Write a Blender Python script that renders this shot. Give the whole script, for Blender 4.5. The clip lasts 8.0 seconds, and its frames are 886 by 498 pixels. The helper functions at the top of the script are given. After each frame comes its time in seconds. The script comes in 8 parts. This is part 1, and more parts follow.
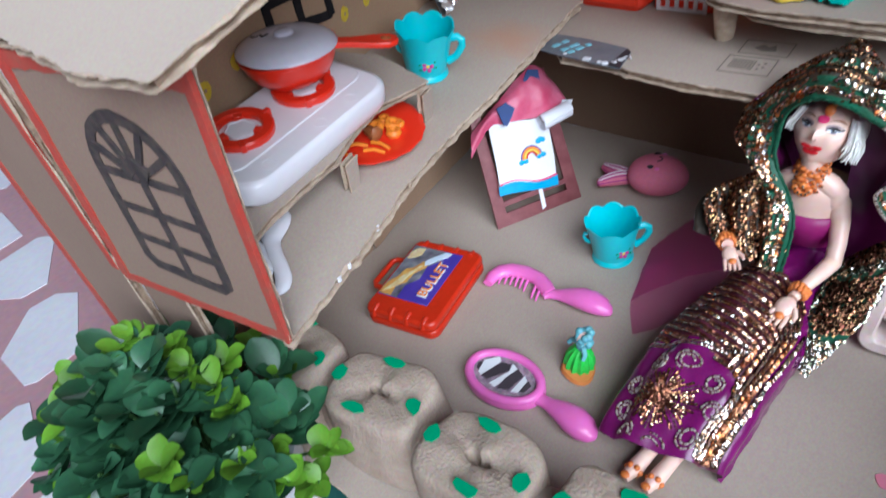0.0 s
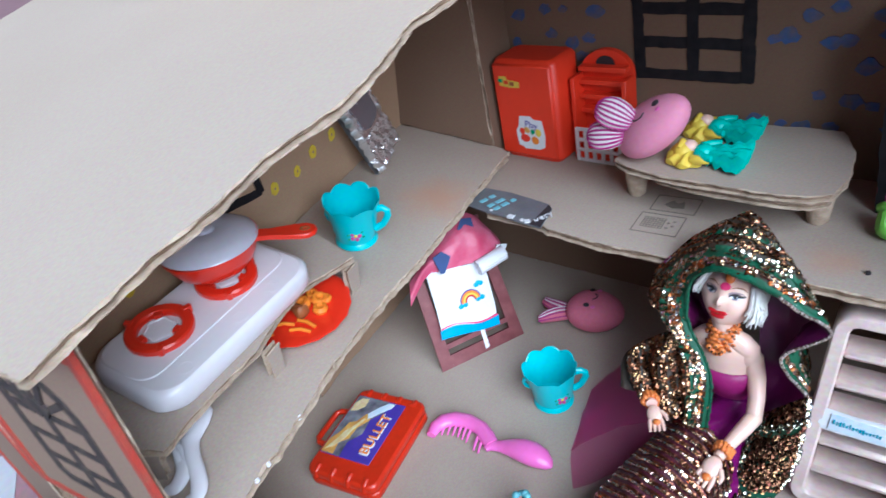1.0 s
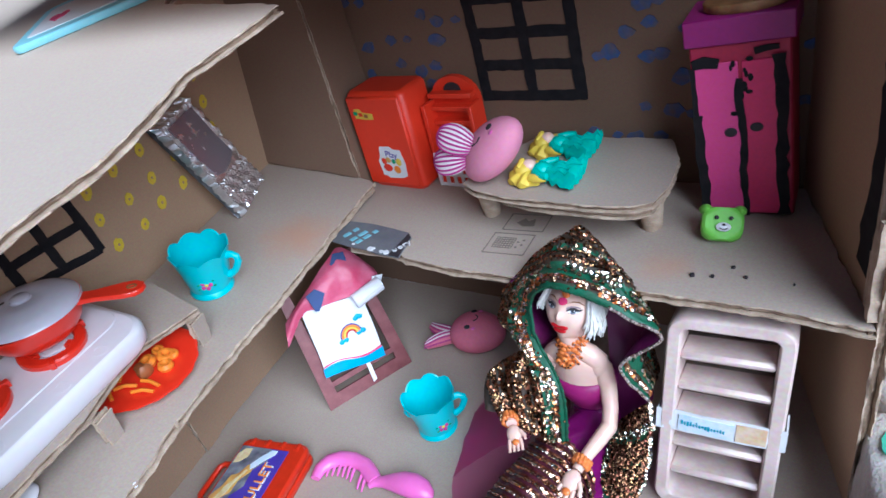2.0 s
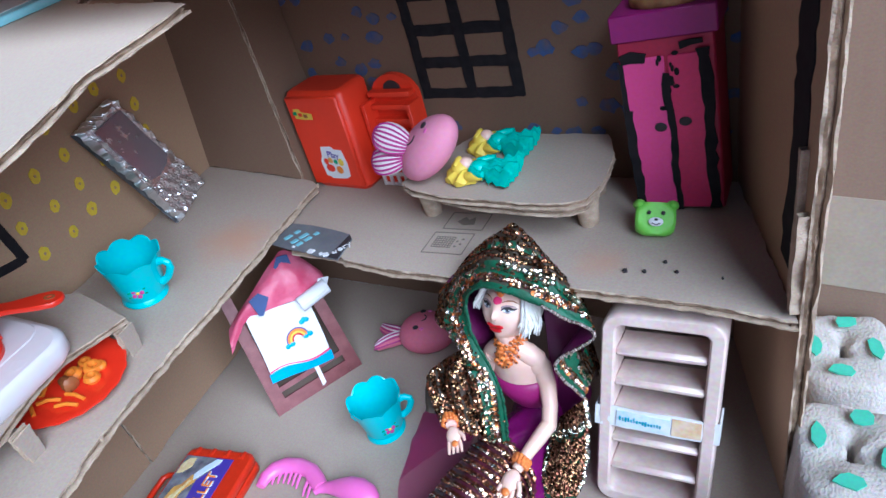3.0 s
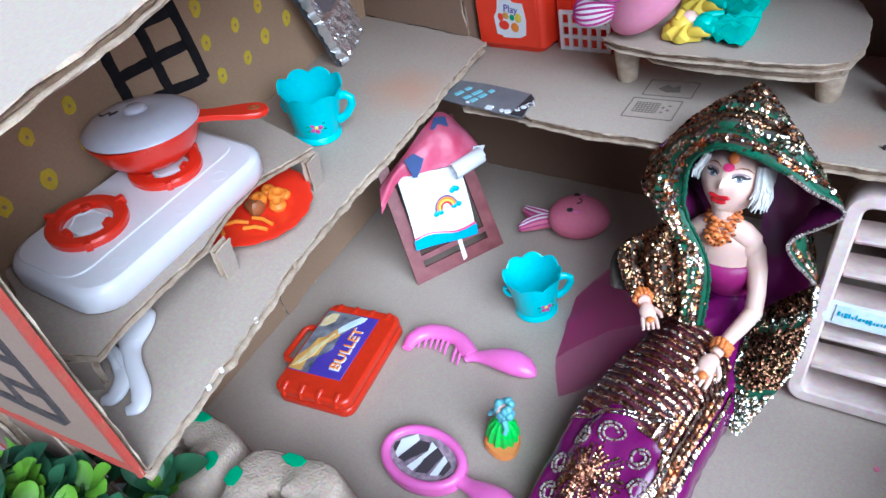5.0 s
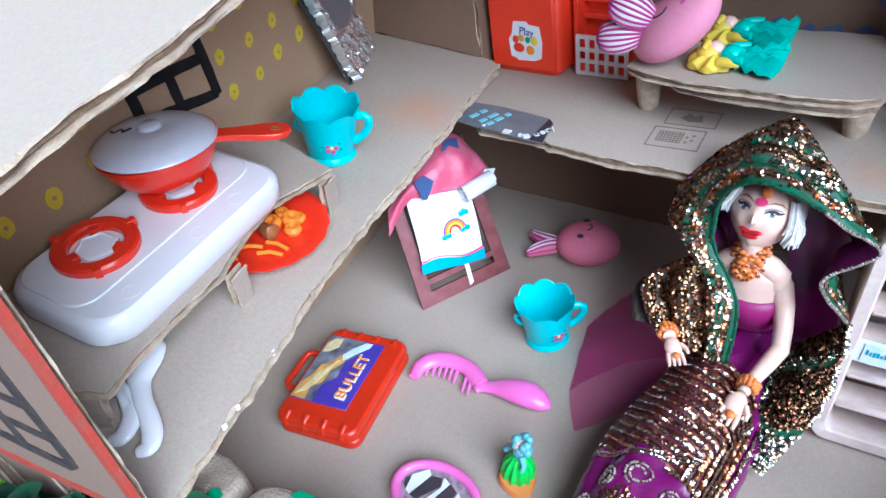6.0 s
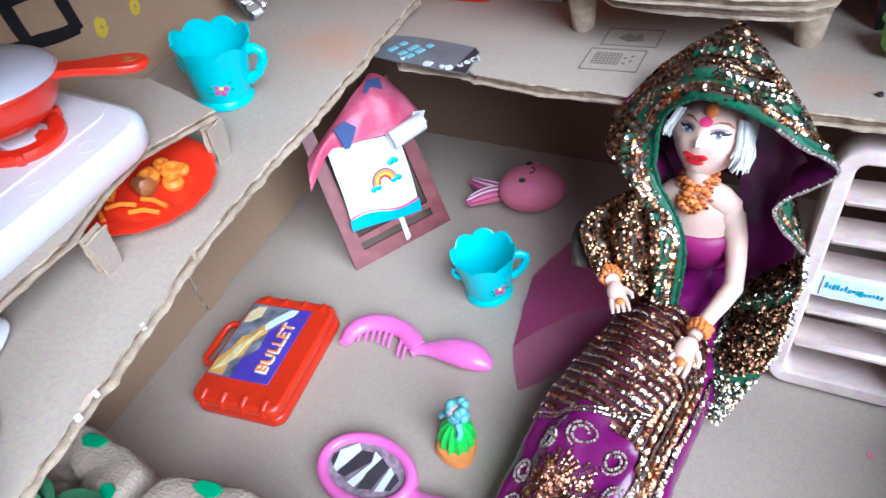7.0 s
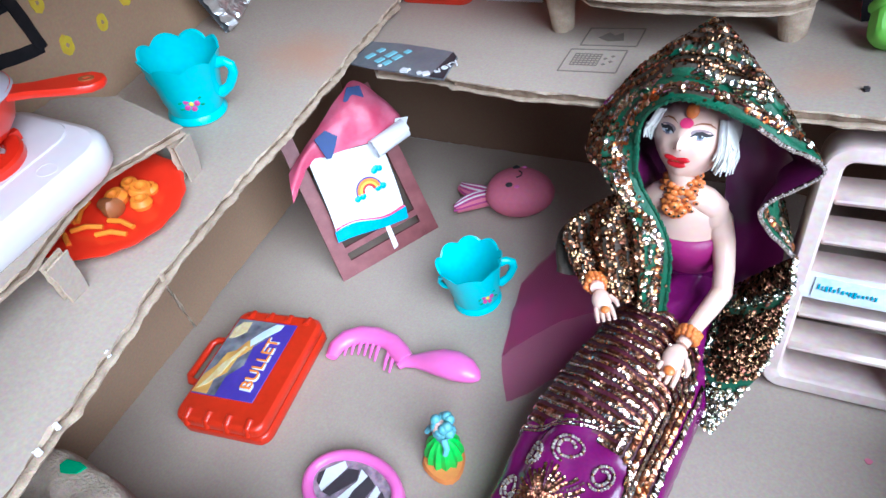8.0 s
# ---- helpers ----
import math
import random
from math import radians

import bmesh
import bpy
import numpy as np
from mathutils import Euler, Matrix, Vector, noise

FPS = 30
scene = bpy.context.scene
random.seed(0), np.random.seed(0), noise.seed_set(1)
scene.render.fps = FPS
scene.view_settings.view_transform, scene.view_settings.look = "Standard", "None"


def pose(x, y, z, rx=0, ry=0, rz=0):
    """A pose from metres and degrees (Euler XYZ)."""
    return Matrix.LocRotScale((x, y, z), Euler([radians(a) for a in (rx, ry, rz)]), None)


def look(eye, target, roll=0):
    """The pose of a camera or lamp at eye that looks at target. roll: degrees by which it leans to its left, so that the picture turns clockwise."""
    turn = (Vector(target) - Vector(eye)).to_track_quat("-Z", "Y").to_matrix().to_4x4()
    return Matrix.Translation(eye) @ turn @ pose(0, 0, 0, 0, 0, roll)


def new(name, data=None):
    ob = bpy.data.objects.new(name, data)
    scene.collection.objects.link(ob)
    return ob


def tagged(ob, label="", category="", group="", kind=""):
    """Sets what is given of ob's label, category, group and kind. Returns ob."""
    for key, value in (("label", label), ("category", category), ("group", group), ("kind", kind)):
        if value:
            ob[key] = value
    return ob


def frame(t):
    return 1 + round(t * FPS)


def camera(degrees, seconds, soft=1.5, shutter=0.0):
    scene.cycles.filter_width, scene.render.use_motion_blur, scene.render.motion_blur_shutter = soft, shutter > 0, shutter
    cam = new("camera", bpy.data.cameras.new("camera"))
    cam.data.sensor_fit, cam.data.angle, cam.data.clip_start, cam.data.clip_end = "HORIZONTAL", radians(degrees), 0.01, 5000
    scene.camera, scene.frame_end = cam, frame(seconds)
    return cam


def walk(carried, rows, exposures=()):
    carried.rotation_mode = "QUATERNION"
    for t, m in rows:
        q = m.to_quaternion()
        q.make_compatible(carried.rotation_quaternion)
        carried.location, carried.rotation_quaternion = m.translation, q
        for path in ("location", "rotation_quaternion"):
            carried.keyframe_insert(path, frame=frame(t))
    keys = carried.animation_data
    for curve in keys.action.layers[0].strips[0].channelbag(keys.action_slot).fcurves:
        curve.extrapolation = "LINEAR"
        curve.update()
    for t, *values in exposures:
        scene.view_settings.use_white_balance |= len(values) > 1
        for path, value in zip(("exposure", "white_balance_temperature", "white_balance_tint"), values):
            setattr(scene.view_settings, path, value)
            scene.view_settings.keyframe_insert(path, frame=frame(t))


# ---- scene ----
cam = camera(70.0, 8.0, shutter=0.3)
PATH = [
    (0, (0.2223, -0.2438, 0.2635), (-0.3625, 0.2625, -0.3703), -13.00),
    (0.5, (0.2233, -0.2323, 0.2865), (-0.3587, 0.3343, -0.2969), -11.27),
    (1, (0.2349, -0.2075, 0.2962), (-0.3613, 0.3872, -0.2432), -13.40),
    (1.5, (0.2522, -0.1902, 0.2933), (-0.2993, 0.4463, -0.2459), -13.96),
    (2, (0.2734, -0.1757, 0.2899), (-0.2650, 0.4803, -0.2392), -15.98),
    (2.2, (0.2754, -0.1726, 0.2853), (-0.2528, 0.4831, -0.2542), -15.88),
    (3.3, (0.2894, -0.1618, 0.2838), (-0.2134, 0.5117, -0.2582), -16.21),
    (3.5, (0.2835, -0.1678, 0.2760), (-0.2348, 0.4763, -0.2865), -16.27),
    (4, (0.2562, -0.1869, 0.2621), (-0.2907, 0.3866, -0.3479), -17.36),
    (4.5, (0.2324, -0.2022, 0.2622), (-0.3301, 0.3562, -0.3474), -15.38),
    (4.7, (0.2276, -0.2018, 0.2609), (-0.3293, 0.3540, -0.3563), -14.68),
    (5.8, (0.2048, -0.2013, 0.2623), (-0.3129, 0.3970, -0.3492), -11.93),
    (6, (0.2002, -0.2024, 0.2626), (-0.3191, 0.3959, -0.3475), -10.79),
    (6.5, (0.2003, -0.1930, 0.2518), (-0.2975, 0.3940, -0.3866), -12.63),
    (7, (0.2040, -0.1756, 0.2345), (-0.2656, 0.4110, -0.4253), -12.62),
    (7.5, (0.2097, -0.1672, 0.2323), (-0.2534, 0.4261, -0.4261), -13.63),
    (8, (0.2086, -0.1643, 0.2318), (-0.2688, 0.4178, -0.4264), -14.79),
]
walk(cam, [(t, look(eye, target, roll)) for t, eye, target, roll in PATH],
     [(0.0, -0.05, 5550, 9), (1.0, 0.08, 5300, 7), (2.2, 0.12, 5250, 9), (3.4, 0.20, 5100, 8), (4.5, 0.34, 5100, 6), (6.0, 0.43, 5120, 5), (6.5, 0.52, 5150, 5), (7.0, 0.57, 5230, 6), (8.0, 0.54, 5180, 6)])

# ---- world, sun, light ----
world = bpy.data.worlds.new("world")
scene.world = world
world.use_nodes = True
wn, wl = world.node_tree.nodes, world.node_tree.links
sky = wn.new("ShaderNodeTexSky")
sky.sky_type, sky.sun_disc = "NISHITA", False
sky.sun_elevation, sky.sun_rotation = radians(36.2), radians(118.4)
sky.air_density, sky.dust_density = 1.0, 4.0
wn["Background"].inputs["Strength"].default_value = 0.030
wl.new(sky.outputs["Color"], wn["Background"].inputs["Color"])
sun_data = bpy.data.lights.new("sun", "SUN")
sun_data.energy, sun_data.angle, sun_data.color = 5.0, radians(50), (0.94, 0.98, 1.0)
sun = new("sun", sun_data)
sun.matrix_world = look((0.96, -0.52, 0.80), (0, 0, 0))
scene.view_settings.exposure = 0.0


# ---- materials ----
def material(name, colour, rough=0.6, metal=0.0, dark=None, blotch=40.0, grain=600.0, mix=0.5, bump=0.0, coat=0.0,
             island=0.0, streak=0.0, spec=0.5, sub=0.0):
    """A surface with variation at two scales: wide blotches towards dark, fine grain, and a fine relief."""
    mat = bpy.data.materials.new(name)
    mat.use_nodes = True
    n, l = mat.node_tree.nodes, mat.node_tree.links
    b = n["Principled BSDF"]
    b.inputs["Roughness"].default_value, b.inputs["Metallic"].default_value = rough, metal
    b.inputs["Coat Weight"].default_value, b.inputs["Coat Roughness"].default_value = coat, 0.12
    b.inputs["Specular IOR Level"].default_value = spec
    b.inputs["Subsurface Weight"].default_value = sub
    b.inputs["Subsurface Radius"].default_value = (0.004, 0.002, 0.0015)
    dark = dark or tuple(c * 0.8 for c in colour)
    co = n.new("ShaderNodeTexCoord")
    wide = n.new("ShaderNodeTexNoise")
    wide.inputs["Scale"].default_value, wide.inputs["Detail"].default_value = blotch, 4.0
    fine = n.new("ShaderNodeTexNoise")
    fine.inputs["Scale"].default_value, fine.inputs["Detail"].default_value = grain, 2.0
    l.new(co.outputs["Object"], wide.inputs["Vector"])
    l.new(co.outputs["Object"], fine.inputs["Vector"])
    if streak:
        mp = n.new("ShaderNodeMapping")
        mp.inputs["Scale"].default_value = (1.0, streak, 1.0)
        l.new(co.outputs["Object"], mp.inputs["Vector"])
        l.new(mp.outputs["Vector"], fine.inputs["Vector"])
    ramp = n.new("ShaderNodeMapRange")
    ramp.inputs["From Min"].default_value, ramp.inputs["From Max"].default_value = 0.3, 0.75
    ramp.inputs["To Max"].default_value = mix
    l.new(wide.outputs["Fac"], ramp.inputs["Value"])
    m1 = n.new("ShaderNodeMix")
    m1.data_type = "RGBA"
    m1.inputs["A"].default_value, m1.inputs["B"].default_value = (*colour, 1), (*dark, 1)
    l.new(ramp.outputs["Result"], m1.inputs["Factor"])
    m2 = n.new("ShaderNodeMix")
    m2.data_type, m2.blend_type = "RGBA", "OVERLAY"
    m2.inputs["Factor"].default_value = 0.25 * mix + 0.05
    l.new(m1.outputs["Result"], m2.inputs["A"])
    l.new(fine.outputs["Color"], m2.inputs["B"])
    hue = n.new("ShaderNodeHueSaturation")
    hue.inputs["Saturation"].default_value = 1.0
    l.new(m2.outputs["Result"], hue.inputs["Color"])
    if island:
        geo = n.new("ShaderNodeNewGeometry")
        var = n.new("ShaderNodeMapRange")
        var.inputs["To Min"].default_value, var.inputs["To Max"].default_value = 1 - island, 1 + island
        l.new(geo.outputs["Random Per Island"], var.inputs["Value"])
        l.new(var.outputs["Result"], hue.inputs["Value"])
    l.new(hue.outputs["Color"], b.inputs["Base Color"])
    if bump:
        bp = n.new("ShaderNodeBump")
        bp.inputs["Strength"].default_value, bp.inputs["Distance"].default_value = bump, 0.0006
        l.new(fine.outputs["Fac"], bp.inputs["Height"])
        l.new(bp.outputs["Normal"], b.inputs["Normal"])
    return mat


def cardboard(name, colour, dark, ribs=260.0, angle=0.0, mix=0.55):
    """Corrugated carton: kraft paper with faint ribs, fibres and scuffs."""
    mat = material(name, colour, 0.82, dark=dark, blotch=9.0, grain=900.0, mix=mix, bump=0.25, spec=0.25)
    n, l = mat.node_tree.nodes, mat.node_tree.links
    b = n["Principled BSDF"]
    co = n.new("ShaderNodeTexCoord")
    mp = n.new("ShaderNodeMapping")
    mp.inputs["Rotation"].default_value = (0, 0, angle)
    wave = n.new("ShaderNodeTexWave")
    wave.inputs["Scale"].default_value, wave.inputs["Distortion"].default_value = ribs / 6.28, 0.6
    wave.inputs["Detail"].default_value = 2.0
    l.new(co.outputs["Object"], mp.inputs["Vector"])
    l.new(mp.outputs["Vector"], wave.inputs["Vector"])
    scuff = n.new("ShaderNodeTexNoise")
    scuff.inputs["Scale"].default_value, scuff.inputs["Detail"].default_value = 60.0, 6.0
    l.new(co.outputs["Object"], scuff.inputs["Vector"])
    add = n.new("ShaderNodeMath")
    add.operation = "MULTIPLY_ADD"
    add.inputs[1].default_value = 0.35
    l.new(wave.outputs["Fac"], add.inputs[0])
    l.new(scuff.outputs["Fac"], add.inputs[2])
    bp = n.new("ShaderNodeBump")
    bp.inputs["Strength"].default_value, bp.inputs["Distance"].default_value = 0.07, 0.0012
    l.new(add.outputs["Value"], bp.inputs["Height"])
    l.new(bp.outputs["Normal"], b.inputs["Normal"])
    return mat


CARD = cardboard("kraft cardboard", (0.425, 0.348, 0.288), (0.350, 0.278, 0.225), mix=0.8)
CARD_WALL = cardboard("brown cardboard wall", (0.43, 0.285, 0.180), (0.365, 0.232, 0.142), angle=0.3, mix=0.7)
# Brown kraft, also darkened to carry the shade under the kitchen floor.
CARD_LOWER_SHADED = cardboard("brown cardboard lower wall darkened for shade", (0.31, 0.200, 0.128), (0.25, 0.155, 0.097), angle=0.3, mix=0.7)
# Same board as the other walls; the roof's shade is put into the colour.
CARD_BACK_SHADED = cardboard("brown cardboard wall darkened for shade", (0.205, 0.128, 0.086), (0.168, 0.102, 0.067), angle=0.3, mix=0.7)
CARD_FRONT = cardboard("brown cardboard front", (0.285, 0.200, 0.150), (0.24, 0.165, 0.12), mix=0.7)
CARD_FLUTE = material("corrugated flute inside the board", (0.36, 0.265, 0.19), 0.95, dark=(0.18, 0.12, 0.08), blotch=260.0, grain=1500.0, mix=0.9, bump=0.5, spec=0.1)
CARD_EDGE = material("torn cardboard edge", (0.54, 0.43, 0.33), 0.9, dark=(0.36, 0.26, 0.18), blotch=260.0, grain=1500.0, mix=0.9, bump=0.6, spec=0.15)
CARD_ROOF = cardboard("pale cardboard roof", (0.62, 0.505, 0.415), (0.56, 0.445, 0.355), ribs=60.0, mix=0.6)
PULP = material("moulded paper pulp", (0.40, 0.315, 0.25), 0.95, dark=(0.31, 0.235, 0.18), blotch=110.0, grain=700.0, mix=0.9, bump=1.0, spec=0.1)
PULP_PALE = material("pale moulded paper pulp", (0.52, 0.48, 0.45), 0.95, dark=(0.42, 0.38, 0.34), blotch=110.0, grain=700.0, mix=0.9, bump=1.0, spec=0.1)
ORANGE_PAINT = material("orange red poster paint", (0.44, 0.042, 0.026), 0.75, dark=(0.34, 0.085, 0.055), blotch=120.0, grain=800.0, mix=0.9, bump=0.2)
FADED_BLACK = material("faded black marker paint", (0.040, 0.034, 0.036), 0.85, dark=(0.095, 0.075, 0.065), blotch=190.0, mix=0.9, spec=0.2)
BLACK_PAINT = material("black marker paint", (0.012, 0.011, 0.014), 0.85, dark=(0.035, 0.03, 0.03), blotch=160.0, mix=0.5, spec=0.2)
YELLOW_PAINT = material("yellow poster paint", (0.74, 0.55, 0.030), 0.7, dark=(0.60, 0.43, 0.04), blotch=300.0, mix=0.8)
BLUE_PAINT = material("blue poster paint", (0.040, 0.095, 0.27), 0.8, dark=(0.135, 0.105, 0.105), blotch=170.0, mix=1.0)
GREEN_PAINT = material("green paper cutting", (0.0, 0.30, 0.13), 0.6, dark=(0.0, 0.23, 0.1), blotch=150.0, mix=0.6)
MINT_PAINT = material("mint green paint", (0.10, 0.52, 0.36), 0.6, dark=(0.08, 0.42, 0.29), blotch=150.0, mix=0.6)
RED_PLASTIC = material("glossy orange red plastic", (0.74, 0.028, 0.008), 0.28, dark=(0.64, 0.022, 0.006), blotch=20.0, grain=300.0, mix=0.4, coat=0.2, sub=0.05)
CASE_RED = material("deep orange red plastic", (0.56, 0.026, 0.005), 0.32, dark=(0.47, 0.020, 0.004), blotch=40.0, grain=300.0, mix=0.6, coat=0.1)
RED_MATT = material("orange red plastic", (0.78, 0.040, 0.010), 0.46, dark=(0.64, 0.028, 0.008), blotch=30.0, grain=300.0, mix=0.4)
WHITE_PLASTIC = material("white plastic", (0.78, 0.76, 0.80), 0.3, dark=(0.72, 0.70, 0.73), blotch=25.0, grain=300.0, mix=0.4, coat=0.15)
LILAC_PLASTIC = material("grey lilac plastic lid", (0.62, 0.61, 0.69), 0.26, dark=(0.56, 0.55, 0.63), blotch=25.0, grain=300.0, mix=0.4, coat=0.3)
AQUA = material("aqua plastic", (0.040, 0.57, 0.63), 0.32, dark=(0.025, 0.50, 0.57), blotch=25.0, grain=300.0, mix=0.4, coat=0.2, sub=0.05)
PINK_PLASTIC = material("bubblegum pink plastic", (0.80, 0.17, 0.52), 0.32, dark=(0.73, 0.14, 0.46), blotch=25.0, grain=300.0, mix=0.4, coat=0.2, sub=0.05)
SQUISH = material("soft pink foam", (0.66, 0.17, 0.26), 0.7, dark=(0.58, 0.13, 0.2), blotch=40.0, grain=500.0, mix=0.6, sub=0.1)
SQUISH_PALE = material("pale pink foam", (0.72, 0.27, 0.40), 0.7, dark=(0.64, 0.22, 0.34), blotch=40.0, grain=500.0, mix=0.6, sub=0.1)
WHITE_STRIPE = material("white stripe paint", (0.80, 0.74, 0.76), 0.6)
PURPLE_STRIPE = material("magenta stripe paint", (0.42, 0.03, 0.22), 0.6)
INK = material("dark ink", (0.03, 0.025, 0.03), 0.6)
GREY_INK = material("faded grey print", (0.20, 0.16, 0.13), 0.8)
PAPER = material("white ruled paper", (0.80, 0.80, 0.84), 0.7, dark=(0.74, 0.74, 0.78), blotch=50.0, mix=0.4)
SKYBLUE = material("sky blue crayon", (0.01, 0.30, 0.60), 0.5, dark=(0.02, 0.40, 0.66), blotch=200.0, mix=0.8)
MAROON = material("maroon painted card", (0.150, 0.030, 0.036), 0.42, dark=(0.26, 0.085, 0.085), blotch=120.0, grain=500.0, mix=0.8, bump=0.2, streak=6.0)
ROSE = material("rose crayon paper", (0.58, 0.055, 0.135), 0.42, dark=(0.66, 0.19, 0.29), blotch=90.0, grain=500.0, mix=0.9, streak=8.0)
NAVY = material("navy crayon", (0.02, 0.055, 0.20), 0.6)
ORANGE = material("orange crayon", (0.80, 0.24, 0.03), 0.6)
FOOD = material("orange plastic food", (0.80, 0.26, 0.02), 0.4, dark=(0.70, 0.16, 0.02), blotch=200.0, mix=0.8)
MEAT = material("brown plastic food", (0.30, 0.10, 0.03), 0.5)
RED_PINK = material("reddish pink carton", (0.74, 0.035, 0.17), 0.5, dark=(0.58, 0.028, 0.11), blotch=30.0, mix=0.8)
HOT_PINK = material("hot pink carton", (0.86, 0.085, 0.34), 0.5, dark=(0.78, 0.06, 0.27), blotch=30.0, mix=0.7)
DEEP_PINK = material("deep red carton side", (0.46, 0.02, 0.07), 0.5, dark=(0.38, 0.015, 0.06), blotch=30.0, mix=0.7)
PLUM = material("plum carton top", (0.30, 0.012, 0.17), 0.45, dark=(0.24, 0.01, 0.13), blotch=30.0, mix=0.6)
CHOC = material("brown printed band", (0.16, 0.06, 0.02), 0.5, dark=(0.42, 0.24, 0.10), blotch=110.0, mix=1.0)
LIME = material("lime green rubber", (0.22, 0.62, 0.07), 0.5, dark=(0.18, 0.54, 0.06), blotch=60.0, mix=0.5)
TEAL = material("turquoise rubber", (0.02, 0.57, 0.46), 0.45, dark=(0.008, 0.40, 0.34), blotch=90.0, mix=0.6)
YELLOW_RUBBER = material("yellow rubber", (0.75, 0.57, 0.06), 0.5, dark=(0.66, 0.46, 0.05), blotch=90.0, mix=0.6)
SKIN = material("peach doll plastic", (0.80, 0.54, 0.445), 0.30, dark=(0.77, 0.51, 0.42), blotch=30.0, grain=300.0, mix=0.4, sub=0.15)
HAIR = material("white doll hair", (0.74, 0.72, 0.68), 0.6, dark=(0.55, 0.53, 0.5), blotch=300.0, mix=0.8, streak=0.05)
LIPS = material("red lip paint", (0.55, 0.01, 0.02), 0.35)
ROUGE = material("pink spot paint", (0.72, 0.04, 0.17), 0.5)
GOLD_BEAD = material("orange clay jewellery", (0.72, 0.22, 0.05), 0.35, dark=(0.62, 0.15, 0.03), blotch=400.0, mix=0.8)
SATIN = material("purple satin", (0.170, 0.006, 0.112), 0.24, dark=(0.085, 0.004, 0.055), blotch=90.0, grain=900.0, mix=0.7, bump=0.1, coat=0.2)
SATIN_DARK = material("dark maroon satin lining", (0.098, 0.007, 0.060), 0.28, dark=(0.055, 0.005, 0.038), blotch=90.0, grain=900.0, mix=0.7, bump=0.1)
BODICE = material("magenta bodice cloth", (0.30, 0.012, 0.14), 0.45, dark=(0.24, 0.01, 0.11), blotch=90.0, grain=900.0, mix=0.6, bump=0.2)
GREEN_NET = material("dark green net cloth", (0.006, 0.105, 0.052), 0.5, dark=(0.012, 0.06, 0.028), blotch=160.0, grain=1500.0, mix=0.9, bump=0.5)
MAROON_NET = material("dark maroon net cloth", (0.090, 0.007, 0.024), 0.5, dark=(0.035, 0.004, 0.010), blotch=160.0, grain=1500.0, mix=0.9, bump=0.4)
BROWN_NET = material("dark brown net cloth", (0.055, 0.03, 0.018), 0.6, dark=(0.02, 0.022, 0.012), blotch=160.0, grain=1500.0, mix=0.9, bump=0.5)
BEAD_ROPE = material("silver bead rope", (0.70, 0.60, 0.57), 0.38, metal=0.75, dark=(0.40, 0.34, 0.32), blotch=900.0, grain=2600.0, mix=1.0, bump=0.8)
DULL_COPPER = material("dull copper sequins", (0.27, 0.105, 0.065), 0.34, metal=1.0, dark=(0.12, 0.04, 0.03), blotch=500.0, mix=0.9, island=0.35)
BRONZE = material("bronze sequins", (0.46, 0.20, 0.11), 0.28, metal=1.0, dark=(0.17, 0.07, 0.035), blotch=500.0, mix=0.9, island=0.35)
GOLD = material("pale gold sequins", (0.60, 0.41, 0.27), 0.22, metal=1.0, dark=(0.58, 0.36, 0.2), blotch=500.0, mix=0.8, island=0.3)
SILVER = material("silver sequins", (0.72, 0.69, 0.64), 0.16, metal=1.0, dark=(0.6, 0.6, 0.56), blotch=500.0, mix=0.6, island=0.3)
FOIL = material("crumpled silver foil", (0.90, 0.92, 0.95), 0.30, metal=0.95, dark=(0.76, 0.78, 0.81), blotch=300.0, mix=0.5, bump=0.15)
MIRROR = material("dull silver mirror", (0.34, 0.33, 0.38), 0.26, metal=0.6, blotch=60.0, mix=0.3)
TAPE = material("slate grey parcel tape", (0.115, 0.125, 0.145), 0.4, dark=(0.20, 0.20, 0.21), blotch=60.0, mix=0.8)
CYAN_INK = material("cyan print", (0.02, 0.34, 0.46), 0.5)
BLUSH = material("pale pink glazed plastic", (0.70, 0.56, 0.515), 0.38, dark=(0.56, 0.43, 0.385), blotch=75.0, grain=400.0, mix=0.9, bump=0.15, coat=0.2)
STICKER = material("glossy white label", (0.76, 0.77, 0.80), 0.3, coat=0.3)
STICKER_PINK = material("deep pink sticker print", (0.50, 0.05, 0.26), 0.4)
STICKER_BLUE = material("pale blue label print", (0.50, 0.64, 0.76), 0.3, dark=(0.70, 0.74, 0.80), blotch=160.0, mix=1.0)
TAN_PRINT = material("tan label print", (0.62, 0.40, 0.22), 0.3, dark=(0.72, 0.60, 0.48), blotch=160.0, mix=1.0)
EYE_SHADOW = material("grey mauve eye paint", (0.34, 0.24, 0.27), 0.45)
IRIS = material("grey blue eye paint", (0.10, 0.14, 0.20), 0.35)
OLD_GOLD = material("old gold veil sequins", (0.40, 0.235, 0.115), 0.2, metal=1.0, dark=(0.16, 0.09, 0.045), blotch=500.0, mix=0.9, island=0.4)
BROWN_SEQUIN = material("dark brown veil sequins", (0.17, 0.085, 0.045), 0.26, metal=1.0, dark=(0.06, 0.035, 0.02), blotch=500.0, mix=0.9, island=0.4)
ORANGE_SEQUIN = material("orange copper sequins", (0.72, 0.26, 0.09), 0.3, metal=1.0, dark=(0.55, 0.18, 0.06), blotch=500.0, mix=0.8, island=0.3)
PALE_SEQUIN = material("pale green gold sequins", (0.56, 0.60, 0.44), 0.26, metal=1.0, dark=(0.42, 0.46, 0.32), blotch=500.0, mix=0.8, island=0.3)
